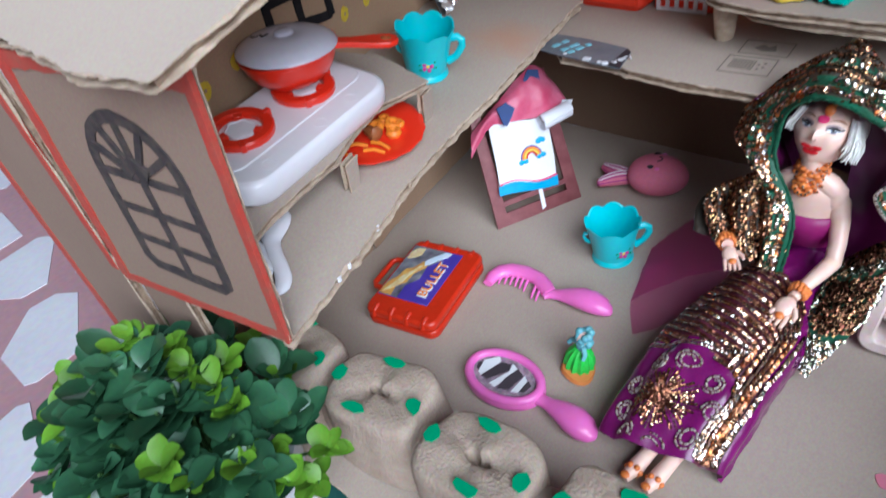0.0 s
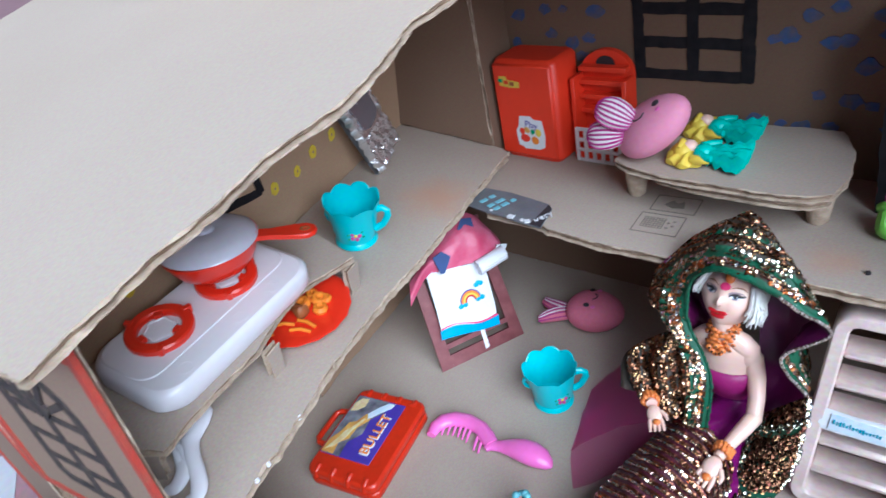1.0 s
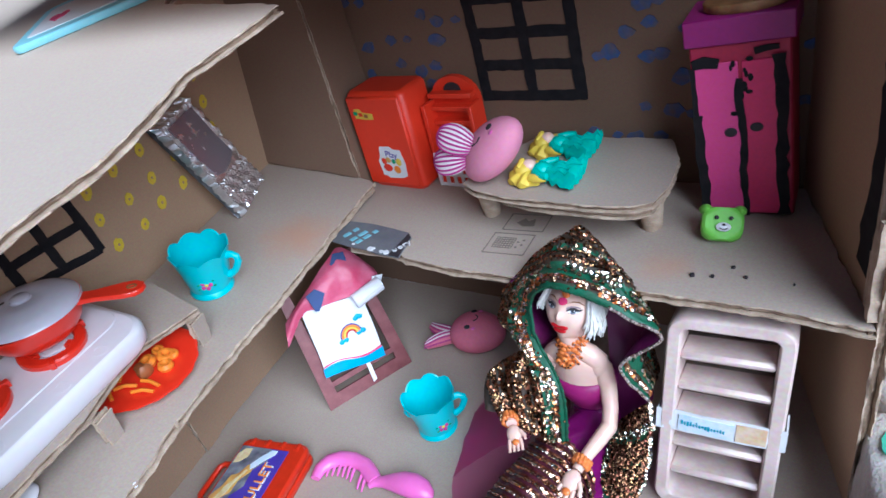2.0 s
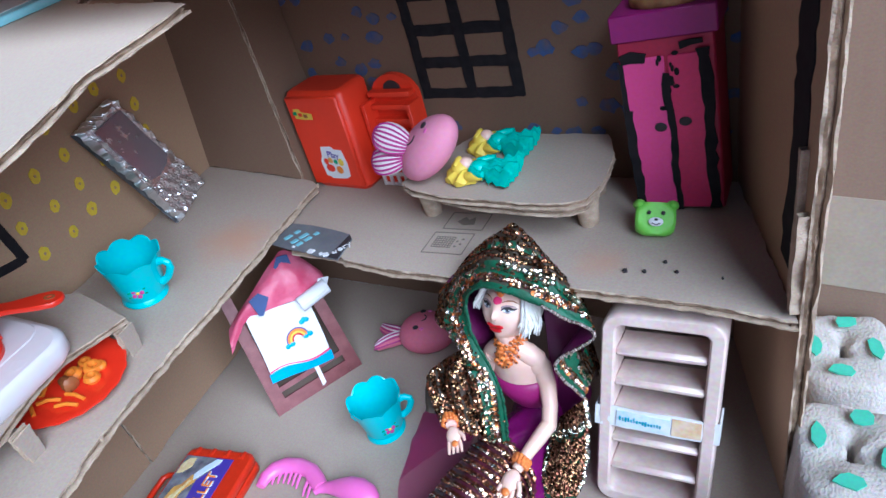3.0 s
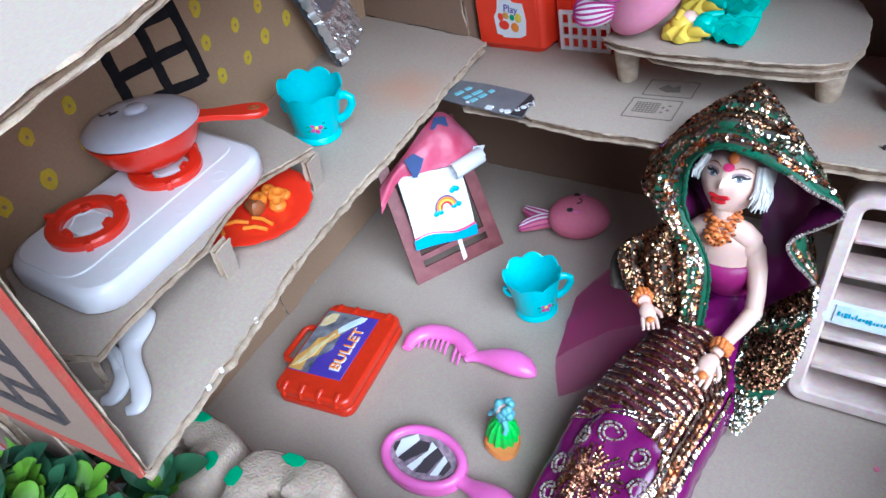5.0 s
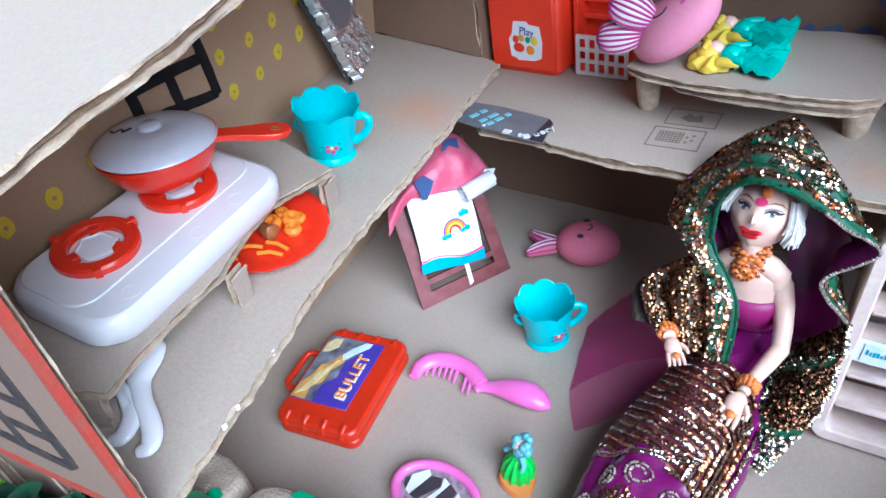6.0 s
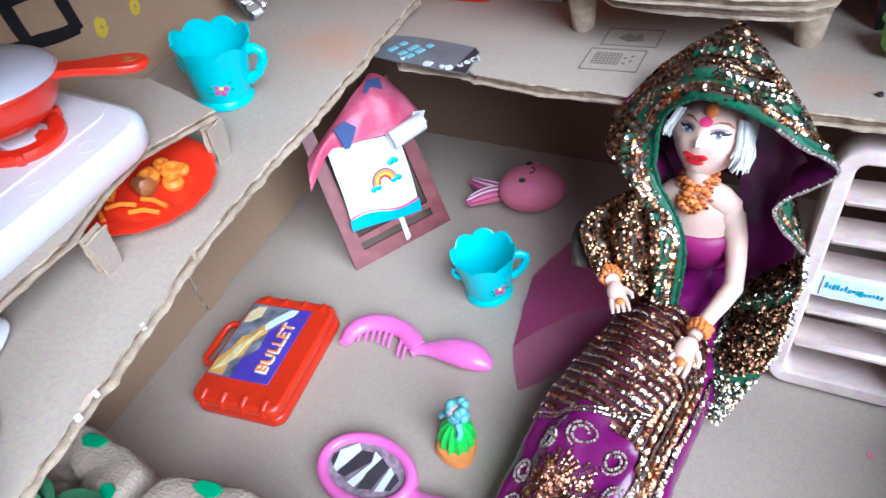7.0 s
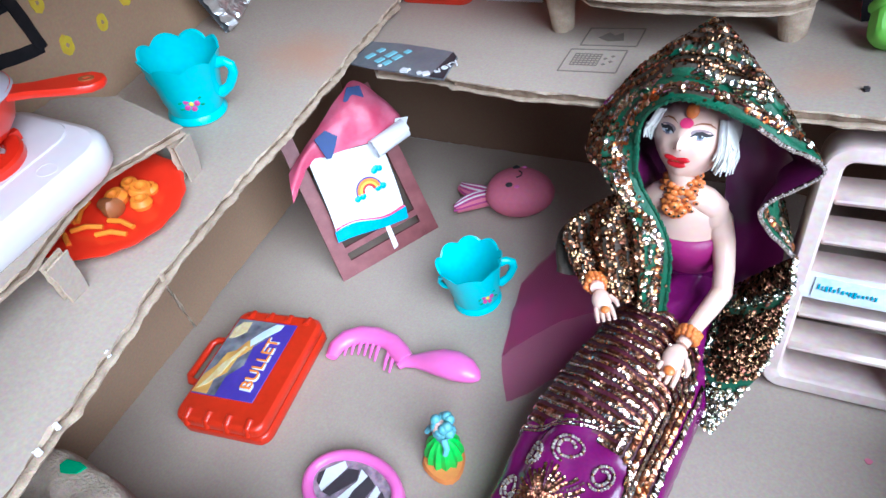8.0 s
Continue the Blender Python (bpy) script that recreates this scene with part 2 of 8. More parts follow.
PINK_BEAD = material("pinkish silver beads", (0.70, 0.52, 0.46), 0.22, metal=1.0, dark=(0.66, 0.42, 0.36), blotch=500.0, mix=0.8, island=0.3)
LABEL_BLUE = material("violet blue label print", (0.055, 0.035, 0.30), 0.35, dark=(0.09, 0.05, 0.36), blotch=90.0, mix=0.8)
PALE_PRINT = material("cream label print", (0.74, 0.66, 0.42), 0.4, dark=(0.60, 0.40, 0.14), blotch=260.0, mix=1.0)
LABEL_YELLOW = material("golden label print", (0.72, 0.44, 0.10), 0.4, dark=(0.42, 0.16, 0.05), blotch=150.0, mix=1.0)
LABEL_DARK = material("dark label print", (0.05, 0.05, 0.07), 0.4, dark=(0.3, 0.3, 0.34), blotch=130.0, mix=1.0)
LEAF = material("dark green leaf", (0.042, 0.128, 0.058), 0.36, dark=(0.020, 0.070, 0.036), blotch=120.0, grain=700.0, mix=0.7, island=0.35)
LEAF_LIME = material("lime green leaf", (0.13, 0.29, 0.02), 0.5, dark=(0.10, 0.24, 0.015), blotch=120.0, grain=700.0, mix=0.7, island=0.3)
STEM = material("green stem", (0.05, 0.12, 0.03), 0.6)
POT = material("white pot", (0.6, 0.62, 0.64), 0.5)
MORTAR = material("mauve pink floor paint", (0.42, 0.245, 0.26), 0.5, dark=(0.34, 0.19, 0.21), blotch=8.0, grain=200.0, mix=0.7)
MARBLE = material("white marble chip", (0.66, 0.64, 0.68), 0.3, dark=(0.56, 0.54, 0.58), blotch=14.0, grain=200.0, mix=0.8, coat=0.15)
GREY_BLUE = material("slate blue hair paint", (0.16, 0.42, 0.47), 0.5, dark=(0.10, 0.30, 0.36), blotch=200.0, mix=0.8)
NEON = material("neon green dress paint", (0.06, 0.60, 0.07), 0.5, dark=(0.04, 0.45, 0.05), blotch=200.0, mix=0.7)
CLAY = material("orange clay base", (0.74, 0.25, 0.06), 0.55)
PINK_STAIN = material("pink paint stain", (0.66, 0.20, 0.28), 0.8)


def tulle_material():
    """Thin purple net: partly see-through."""
    mat = material("purple tulle", (0.46, 0.006, 0.19), 0.6, blotch=60.0, grain=2500.0, mix=0.6)
    n, l = mat.node_tree.nodes, mat.node_tree.links
    out, b = n["Material Output"], n["Principled BSDF"]
    clear, mixer = n.new("ShaderNodeBsdfTransparent"), n.new("ShaderNodeMixShader")
    clear.inputs["Color"].default_value = (0.97, 0.70, 0.84, 1)
    mixer.inputs["Fac"].default_value = 0.22
    l.new(clear.outputs["BSDF"], mixer.inputs[1])
    l.new(b.outputs["BSDF"], mixer.inputs[2])
    l.new(mixer.outputs["Shader"], out.inputs["Surface"])
    return mat


TULLE = tulle_material()


def stained(mat, centre, radius, colour, strength):
    """A copy of a surface with one soft spray-paint stain of uneven outline."""
    mat = mat.copy()
    n, l = mat.node_tree.nodes, mat.node_tree.links
    b = n["Principled BSDF"]
    source = b.inputs["Base Color"].links[0].from_socket
    co = n.new("ShaderNodeTexCoord")
    dist = n.new("ShaderNodeVectorMath")
    dist.operation = "DISTANCE"
    dist.inputs[1].default_value = centre
    l.new(co.outputs["Object"], dist.inputs[0])
    wob = n.new("ShaderNodeTexNoise")
    wob.inputs["Scale"].default_value, wob.inputs["Detail"].default_value = 70.0, 5.0
    l.new(co.outputs["Object"], wob.inputs["Vector"])
    add = n.new("ShaderNodeMath")
    add.operation = "MULTIPLY_ADD"
    add.inputs[1].default_value = radius * 1.2
    l.new(wob.outputs["Fac"], add.inputs[0])
    l.new(dist.outputs["Value"], add.inputs[2])
    rng = n.new("ShaderNodeMapRange")
    rng.inputs["From Min"].default_value, rng.inputs["From Max"].default_value = radius * 0.75, radius * 1.75
    rng.inputs["To Min"].default_value, rng.inputs["To Max"].default_value = strength, 0.0
    l.new(add.outputs["Value"], rng.inputs["Value"])
    mx = n.new("ShaderNodeMix")
    mx.data_type = "RGBA"
    mx.inputs["B"].default_value = (*colour, 1)
    l.new(source, mx.inputs["A"])
    l.new(rng.outputs["Result"], mx.inputs["Factor"])
    l.new(mx.outputs["Result"], b.inputs["Base Color"])
    return mat


CARD_KITCHEN = stained(CARD, (0.002, 0.030, 0.0), 0.024, (0.50, 0.25, 0.15), 0.6)
CARD_BEDROOM = stained(CARD, (0.205, 0.058, 0.0), 0.014, (0.52, 0.25, 0.15), 0.4)


# ---- mesh building ----
class Mesh:
    """Vertices and faces gathered piece by piece, each face with a material."""

    def __init__(self):
        self.v, self.f, self.m, self.mats = [], [], [], []

    def slot(self, mat):
        if mat not in self.mats:
            self.mats.append(mat)
        return self.mats.index(mat)

    def add(self, verts, faces, mat, m=None):
        k, s = len(self.v), self.slot(mat)
        self.v += [tuple(m @ Vector(p)) if m else tuple(p) for p in verts]
        self.f += [tuple(i + k for i in f) for f in faces]
        self.m += [s] * len(faces)
        return self

    def box(self, c, size, mat, m=None, bevel=0.0):
        """A box with chamfered edges."""
        h, b = [s / 2 for s in size], bevel or min(size) * 0.08
        verts, sides = [], []
        for sx in (-1, 1):
            for sy in (-1, 1):
                for sz in (-1, 1):
                    for axis in range(3):
                        p = [sx * h[0], sy * h[1], sz * h[2]]
                        for other in range(3):
                            if other != axis:
                                p[other] -= (sx, sy, sz)[other] * b
                        verts.append([a + q for a, q in zip(c, p)])
        bm = bmesh.new()
        for p in verts:
            bm.verts.new(p)
        hull = bmesh.ops.convex_hull(bm, input=bm.verts[:])
        bmesh.ops.dissolve_limit(bm, angle_limit=0.02, verts=bm.verts[:], edges=bm.edges[:])
        bm.verts.index_update()
        out_v, out_f = [tuple(p.co) for p in bm.verts], [tuple(q.index for q in f.verts) for f in bm.faces]
        bm.free()
        return self.add(out_v, out_f, mat, m)

    def lathe(self, profile, mat, m=None, n=28, shape=None, close=True):
        """A turned form from (radius, height) pairs; shape(angle, k) scales the radius and may lift it."""
        verts, faces = [], []
        for k, (r, z) in enumerate(profile):
            for i in range(n):
                a = 2 * math.pi * i / n
                s, up = shape(a, k) if shape else (1.0, 0.0)
                verts.append((r * s * math.cos(a), r * s * math.sin(a), z + up))
        for k in range(len(profile) - 1):
            for i in range(n):
                j = (i + 1) % n
                faces.append((k * n + i, k * n + j, (k + 1) * n + j, (k + 1) * n + i))
        if close:
            faces.append(tuple(reversed(range(n))))
            faces.append(tuple((len(profile) - 1) * n + i for i in range(n)))
        return self.add(verts, faces, mat, m)

    def ball(self, c, r, mat, m=None, n=16, rings=10, bend=None):
        """An ellipsoid with radii r."""
        verts, faces = [], []
        for k in range(rings + 1):
            b = math.pi * k / rings
            for i in range(n):
                a = 2 * math.pi * i / n
                p = Vector((math.sin(b) * math.cos(a), math.sin(b) * math.sin(a), -math.cos(b)))
                if bend:
                    p = bend(p)
                verts.append((c[0] + r[0] * p.x, c[1] + r[1] * p.y, c[2] + r[2] * p.z))
        for k in range(rings):
            for i in range(n):
                j = (i + 1) % n
                faces.append((k * n + i, k * n + j, (k + 1) * n + j, (k + 1) * n + i))
        return self.add(verts, faces, mat, m)

    def tube(self, path, radius, mat, m=None, n=10, flat=1.0, closed=False):
        """A rod along path; radius is a number or one per point; flat squeezes it along its second axis."""
        pts = [Vector(p) for p in path]
        radii = radius if isinstance(radius, (list, tuple)) else [radius] * len(pts)
        verts, faces = [], []
        last = None
        for k, p in enumerate(pts):
            if closed:
                d = (pts[(k + 1) % len(pts)] - pts[k - 1]).normalized()
            else:
                d = (pts[min(k + 1, len(pts) - 1)] - pts[max(k - 1, 0)]).normalized()
            ref = last if last is not None else (Vector((0, 0, 1)) if abs(d.z) < 0.9 else Vector((0, 1, 0)))
            side = d.cross(ref).normalized()
            up = side.cross(d).normalized()
            last = up
            for i in range(n):
                a = 2 * math.pi * i / n
                verts.append(p + radii[k] * (math.cos(a) * side + flat * math.sin(a) * up))
        count = len(pts)
        for k in range(count if closed else count - 1):
            q = (k + 1) % count
            for i in range(n):
                j = (i + 1) % n
                faces.append((k * n + i, k * n + j, q * n + j, q * n + i))
        if not closed:
            faces.append(tuple(reversed(range(n))))
            faces.append(tuple((count - 1) * n + i for i in range(n)))
        return self.add(verts, faces, mat, m)

    def prism(self, poly, z0, z1, mat, m=None, bevel=0.0, cap=None):
        """A plate with the outline poly, from z0 to z1, its upper edge rounded by bevel."""
        n = len(poly)
        cx, cy = sum(p[0] for p in poly) / n, sum(p[1] for p in poly) / n
        reach = max(math.hypot(p[0] - cx, p[1] - cy) for p in poly)
        s = 1 - bevel / reach
        rows = [(1.0, z0), (1.0, z1)] if not bevel else [(s, z0), (1.0, z0 + bevel), (1.0, z1 - bevel), ((1 + s) / 2, z1 - bevel * 0.3), (s - 0.3 * bevel / reach, z1)]
        verts = [(cx + (p[0] - cx) * k, cy + (p[1] - cy) * k, z) for k, z in rows for p in poly]
        faces = []
        for r in range(len(rows) - 1):
            for i in range(n):
                j = (i + 1) % n
                faces.append((r * n + i, r * n + j, (r + 1) * n + j, (r + 1) * n + i))
        faces.append(tuple(reversed(range(n))))
        self.add(verts, faces, mat, m)
        k = (len(rows) - 1) * n
        return self.add(verts[k:], [tuple(range(n))], cap or mat, m)

    def grid(self, rows, mat, m=None, wrap=False):
        """A sheet through rows of points."""
        w = len(rows[0])
        verts = [p for row in rows for p in row]
        faces = []
        for r in range(len(rows) - 1):
            for i in range(w if wrap else w - 1):
                j = (i + 1) % w
                faces.append((r * w + i, r * w + j, (r + 1) * w + j, (r + 1) * w + i))
        return self.add(verts, faces, mat, m)

    def data(self, name, smooth=40):
        me = bpy.data.meshes.new(name)
        me.from_pydata([tuple(p) for p in self.v], [], self.f)
        for mat in self.mats:
            me.materials.append(mat)
        me.polygons.foreach_set("material_index", self.m)
        me.update()
        if smooth:
            me.polygons.foreach_set("use_smooth", [True] * len(me.polygons))
            me.set_sharp_from_angle(angle=radians(smooth))
        return me


def part(name, mesh, parent, label="", smooth=40, kind=""):
    """Links a mesh as one part under a thing or a part."""
    ob = new(name, mesh.data(name, smooth))
    ob.parent = parent
    return tagged(ob, label, kind=kind)


def thing(name, m, label, category, group="", kind=""):
    """An Empty at the base of a thing, which parents its parts."""
    ob = new(name)
    ob.empty_display_size = 0.01
    ob.matrix_world = m
    return tagged(ob, label, category, group, kind)


def single(name, mesh, m, label, category="", group="", kind="", smooth=40):
    """A thing of one mesh."""
    ob = new(name, mesh.data(name, smooth))
    ob.matrix_world = m
    return tagged(ob, label, category, group, kind)


def arc(cx, cy, r, a0, a1, n=8, ry=None):
    return [(cx + r * math.cos(radians(a0 + (a1 - a0) * i / n)), cy + (ry or r) * math.sin(radians(a0 + (a1 - a0) * i / n))) for i in range(n + 1)]


def rounded(w, h, r, n=5):
    """The outline of a rectangle with round corners."""
    x, y = w / 2 - r, h / 2 - r
    return arc(x, y, r, 0, 90, n) + arc(-x, y, r, 90, 180, n) + arc(-x, -y, r, 180, 270, n) + arc(x, -y, r, 270, 360, n)


def stroke(points, width, z0, z1, mat, mesh, m=None, wobble=0.12, seed=0):
    """A painted line of uneven width along points, raised from z0 to z1."""
    rnd = random.Random(seed)
    pts = []
    for a, b in zip(points, points[1:]):
        steps = max(1, int(math.hypot(b[0] - a[0], b[1] - a[1]) / 0.004))
        pts += [(a[0] + (b[0] - a[0]) * i / steps, a[1] + (b[1] - a[1]) * i / steps) for i in range(steps)]
    pts.append(points[-1])
    left, right = [], []
    for i, p in enumerate(pts):
        q, o = pts[min(i + 1, len(pts) - 1)], pts[max(i - 1, 0)]
        dx, dy = q[0] - o[0], q[1] - o[1]
        d = math.hypot(dx, dy) or 1
        w1, w2 = (width / 2 * (1 + wobble * rnd.uniform(-1, 1)) for _ in range(2))
        left.append((p[0] - dy / d * w1, p[1] + dx / d * w1))
        right.append((p[0] + dy / d * w2, p[1] - dx / d * w2))
    n = len(pts)
    verts = [(*p, z1) for p in left] + [(*p, z1) for p in right] + [(*p, z0) for p in left] + [(*p, z0) for p in right]
    faces = []
    for i in range(n - 1):
        faces += [(n + i, n + i + 1, i + 1, i), (i, i + 1, 2 * n + i + 1, 2 * n + i), (n + i + 1, n + i, 3 * n + i, 3 * n + i + 1)]
    return mesh.add(verts, faces, mat, m)


def board(poly, thick, face, m=None, mesh=None, ragged=0.0012, seed=0, back=None):
    """Corrugated board with the outline poly in its own plane, top at 0: two liners and a recessed torn flute between them."""
    rnd = random.Random(seed)
    out = []
    for k, a in enumerate(poly):
        b = poly[(k + 1) % len(poly)]
        steps = max(1, int(math.hypot(b[0] - a[0], b[1] - a[1]) / 0.0018))
        out += [(a[0] + (b[0] - a[0]) * i / steps, a[1] + (b[1] - a[1]) * i / steps) for i in range(steps)]
    n = len(out)
    area = sum(out[i][0] * out[(i + 1) % n][1] - out[(i + 1) % n][0] * out[i][1] for i in range(n))
    if area < 0:
        out.reverse()
    normals = []
    for i in range(n):
        o, q = out[i - 1], out[(i + 1) % n]
        dx, dy = q[0] - o[0], q[1] - o[1]
        d = math.hypot(dx, dy) or 1
        normals.append((dy / d, -dx / d))
    wander = [0.5 * noise.noise(Vector((p[0] * 60, p[1] * 60, seed * 3.1))) + 0.5 * noise.noise(Vector((p[0] * 190, p[1] * 190, seed * 1.7))) for p in out]
    levels = [(0.0, 0.0), (-0.16, 0.15), (-0.20, -1.5), (-0.5, -1.0), (-0.80, -1.6), (-0.84, 0.35), (-1.0, 0.2)]
    verts = []
    for k, (z, push) in enumerate(levels):
        for i in range(n):
            tear = rnd.uniform(-0.2, 0.2) + (0.4 * math.sin(i * 1.9) if k == 3 else 0.0) + 0.9 * noise.noise(Vector((out[i][0] * 110, out[i][1] * 110, k * 2.0))) + 0.35 * noise.noise(Vector((out[i][0] * 380, out[i][1] * 380, k * 2.0)))
            j = ragged * 0.6 * (wander[i] * 1.4 + 1.3 * push + tear)
            lift = 0.0008 * noise.noise(Vector((out[i][0] * 75, out[i][1] * 75, k * 3.0))) * (1 if 0 < k < 6 else 0)
            verts.append((out[i][0] + normals[i][0] * j, out[i][1] + normals[i][1] * j, z * thick + lift))
    mesh = mesh or Mesh()
    faces = []
    for k in range(len(levels) - 1):
        for i in range(n):
            j = (i + 1) % n
            faces.append((k * n + i, (k + 1) * n + i, (k + 1) * n + j, k * n + j))
    mesh.add(verts, faces, CARD_EDGE, m)
    first, flute = len(mesh.m) - len(faces), mesh.slot(CARD_FLUTE)
    for i in range(2 * n, 4 * n):
        mesh.m[first + i] = flute
    mesh.add(verts[:n], [tuple(range(n))], face, m)
    mesh.add(verts[-n:], [tuple(reversed(range(n)))], back or face, m)
    return mesh


def upright(a, b):
    """A frame for a vertical board from a to b in plan: x along it, y up, z out of its right-hand side."""
    x = Vector((b[0] - a[0], b[1] - a[1], 0)).normalized()
    z = x.cross(Vector((0, 0, 1)))
    return Matrix(((x.x, 0, z.x, a[0]), (x.y, 0, z.y, a[1]), (0, 1, 0, 0), (0, 0, 0, 1)))


def sheet(points, nu, nv):
    """A smooth sheet through a small net of points (Catmull-Rom both ways)."""
    def spline(ps, n):
        ps = [Vector(p) for p in ps]
        res = []
        for k in range(n):
            t = k / (n - 1) * (len(ps) - 1)
            i = min(int(t), len(ps) - 2)
            f = t - i
            a, b, c, d = ps[max(i - 1, 0)], ps[i], ps[i + 1], ps[min(i + 2, len(ps) - 1)]
            res.append(0.5 * ((2 * b) + (c - a) * f + (2 * a - 5 * b + 4 * c - d) * f * f + (3 * b - a - 3 * c + d) * f ** 3))
        return res
    first = [spline(row, nu) for row in points]
    cols = [spline([row[i] for row in first], nv) for i in range(nu)]
    return [[cols[i][j] for i in range(nu)] for j in range(nv)]


def letters(text, size, mat, parent, m, name="lettering", label="", depth=0.0002):
    """Raised lettering in the built-in font."""
    cu = bpy.data.curves.new(name, "FONT")
    cu.body, cu.size, cu.extrude, cu.align_x, cu.align_y = text, size, depth, "CENTER", "CENTER"
    tmp = bpy.data.objects.new(name, cu)
    scene.collection.objects.link(tmp)
    me = bpy.data.meshes.new_from_object(tmp.evaluated_get(bpy.context.evaluated_depsgraph_get()))
    bpy.data.objects.remove(tmp)
    me.materials.clear()
    me.materials.append(mat)
    ob = new(name, me)
    ob.parent = parent
    ob.matrix_basis = m
    return tagged(ob, label)


# ---- the cardboard house ----
ZL, ZB = 0.117, 0.1095          # upper floor: kitchen piece, bedroom piece
SKEW = -0.19                    # the house leans in plan: x shifts with y


# lower floor
floor = single("floor", board([(-0.075, -0.19), (0.33, -0.19), (0.30, 0.136), (-0.125, 0.136)], 0.004, CARD, seed=1),
               pose(0, 0, 0), "brown cardboard floor of the dolls' house with scuffs", "floor", kind="structure")
spots = Mesh()
for sx, sy, sr in ((0.236, -0.054, 0.0035), (0.205, -0.155, 0.002), (0.246, -0.01, 0.0012)):
    spots.prism([(sx + sr * math.cos(a) * (1 + 0.2 * math.sin(3 * a)), sy + sr * math.sin(a)) for a in np.linspace(0, 6.0, 12)], 0.0, 0.0003, PINK_STAIN)
part("paint_stain", spots, floor, "small pink paint stains")

# walls
LEAN_IN = 0.175                 # the side wall leans inwards, and the kitchen floor is tilted with it


def left_wall(y, z):
    return Vector((-0.079 + LEAN_IN * z + SKEW * y, y, z))


lw_x = (left_wall(0.136, 0) - left_wall(-0.19, 0)).normalized()
lw_y = Vector((LEAN_IN, 0, 1))
lw_y = (lw_y - lw_x * lw_y.dot(lw_x)).normalized()
lw_z = lw_x.cross(lw_y)
lw_o = left_wall(-0.19, 0)
LW = Matrix(((lw_x.x, lw_y.x, lw_z.x, lw_o.x), (lw_x.y, lw_y.y, lw_z.y, lw_o.y), (lw_x.z, lw_y.z, lw_z.z, lw_o.z), (0, 0, 0, 1)))


def on_left(y, z):
    """A place on the side wall, in its own plane."""
    q = LW.inverted() @ left_wall(y, z)
    return (q.x, q.y)


KIT = Matrix(((0.98126, -0.00389, 0.19264, -0.02199), (0.00179, 0.99994, 0.01106, -0.00130), (-0.19267, -0.01051, 0.98121, 0.00555), (0, 0, 0, 1)))
wall_left = single("wall_left", board([on_left(-0.19, 0.100), on_left(0.136, 0.100), on_left(0.136, 0.276), on_left(0.018, 0.255), on_left(-0.19, 0.211)], 0.005, CARD_WALL, seed=2), LW,
                   "brown cardboard side wall painted with yellow dots and a black window", "wall", kind="structure")
LL = upright((-0.0972, 0.136), (-0.0507, -0.19))
# base colour includes the shade cast by the floor above
wall_lower = single("wall_lower_left", board([(0, 0.0005), (0.012, 0.0005), (0.016, 0.0030), (0.120, 0.0026), (0.180, 0.0022), (0.186, 0.0005), (0.195, 0.0005), (0.1955, 0.1035), (0, 0.1035)], 0.004, CARD_LOWER_SHADED, seed=71), LL @ pose(0, 0, -0.004, 0, 0, 0),
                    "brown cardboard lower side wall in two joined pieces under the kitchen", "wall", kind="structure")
lower_front = board([(0.1965, 0.0005), (0.3292, 0.0005), (0.3292, 0.1035), (0.1972, 0.1035)], 0.004, CARD_LOWER_SHADED, seed=72, m=pose(0, 0, 0.0012, 0, 0, 0))
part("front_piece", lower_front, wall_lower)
win = Mesh()
for a, b in (((-0.0965, 0.1695), (-0.0525, 0.1620)), ((-0.0975, 0.1825), (-0.0555, 0.1800)), ((-0.0990, 0.1975), (-0.0585, 0.1955)), ((-0.0980, 0.2095), (-0.0610, 0.2115)),
             ((-0.0970, 0.2110), (-0.0940, 0.1680)), ((-0.0795, 0.2125), (-0.0738, 0.1645)), ((-0.0612, 0.2125), (-0.0530, 0.1615))):
    stroke([on_left(*a), on_left(*b)], 0.0046, -0.001, 0.0004 + 0.00008 * len(win.v) / 40, BLACK_PAINT, win, seed=int(a[0] * 1000 + a[1] * 100))
part("painted_window", win, wall_left, "thick black painted window grid")
dots = Mesh()
rd = random.Random(4)
for row in range(5):
    for col in range(16):
        y = -0.173 + col * 0.0185 - 0.0015 * row + rd.uniform(-0.002, 0.002)
        z = float(np.interp(y, (-0.15, -0.12, -0.05, -0.02, 0.012), (0.1645, 0.1675, 0.158, 0.159, 0.165))) + row * 0.0166 + rd.uniform(-0.0015, 0.0015)
        if -0.103 < y < -0.049 and z > 0.155 or z > 0.207 + 0.2 * (y + 0.188) or y > 0.06:
            continue
        cx, cy = on_left(y, z)
        r = rd.uniform(0.0030, 0.0038)
        for rr, lift in ((r, 0.0003), (r * 0.22, 0.0005)):
            dots.prism([(cx + rr * 0.85 * math.cos(a) * rd.uniform(0.9, 1.12), cy + rr * 1.1 * math.sin(a) * rd.uniform(0.9, 1.12)) for a in np.linspace(0, 5.9, 16)], -0.001, lift, YELLOW_PAINT if rr == r else CARD_WALL)
part("painted_dots", dots, wall_left, "yellow painted dots", kind="stuff")

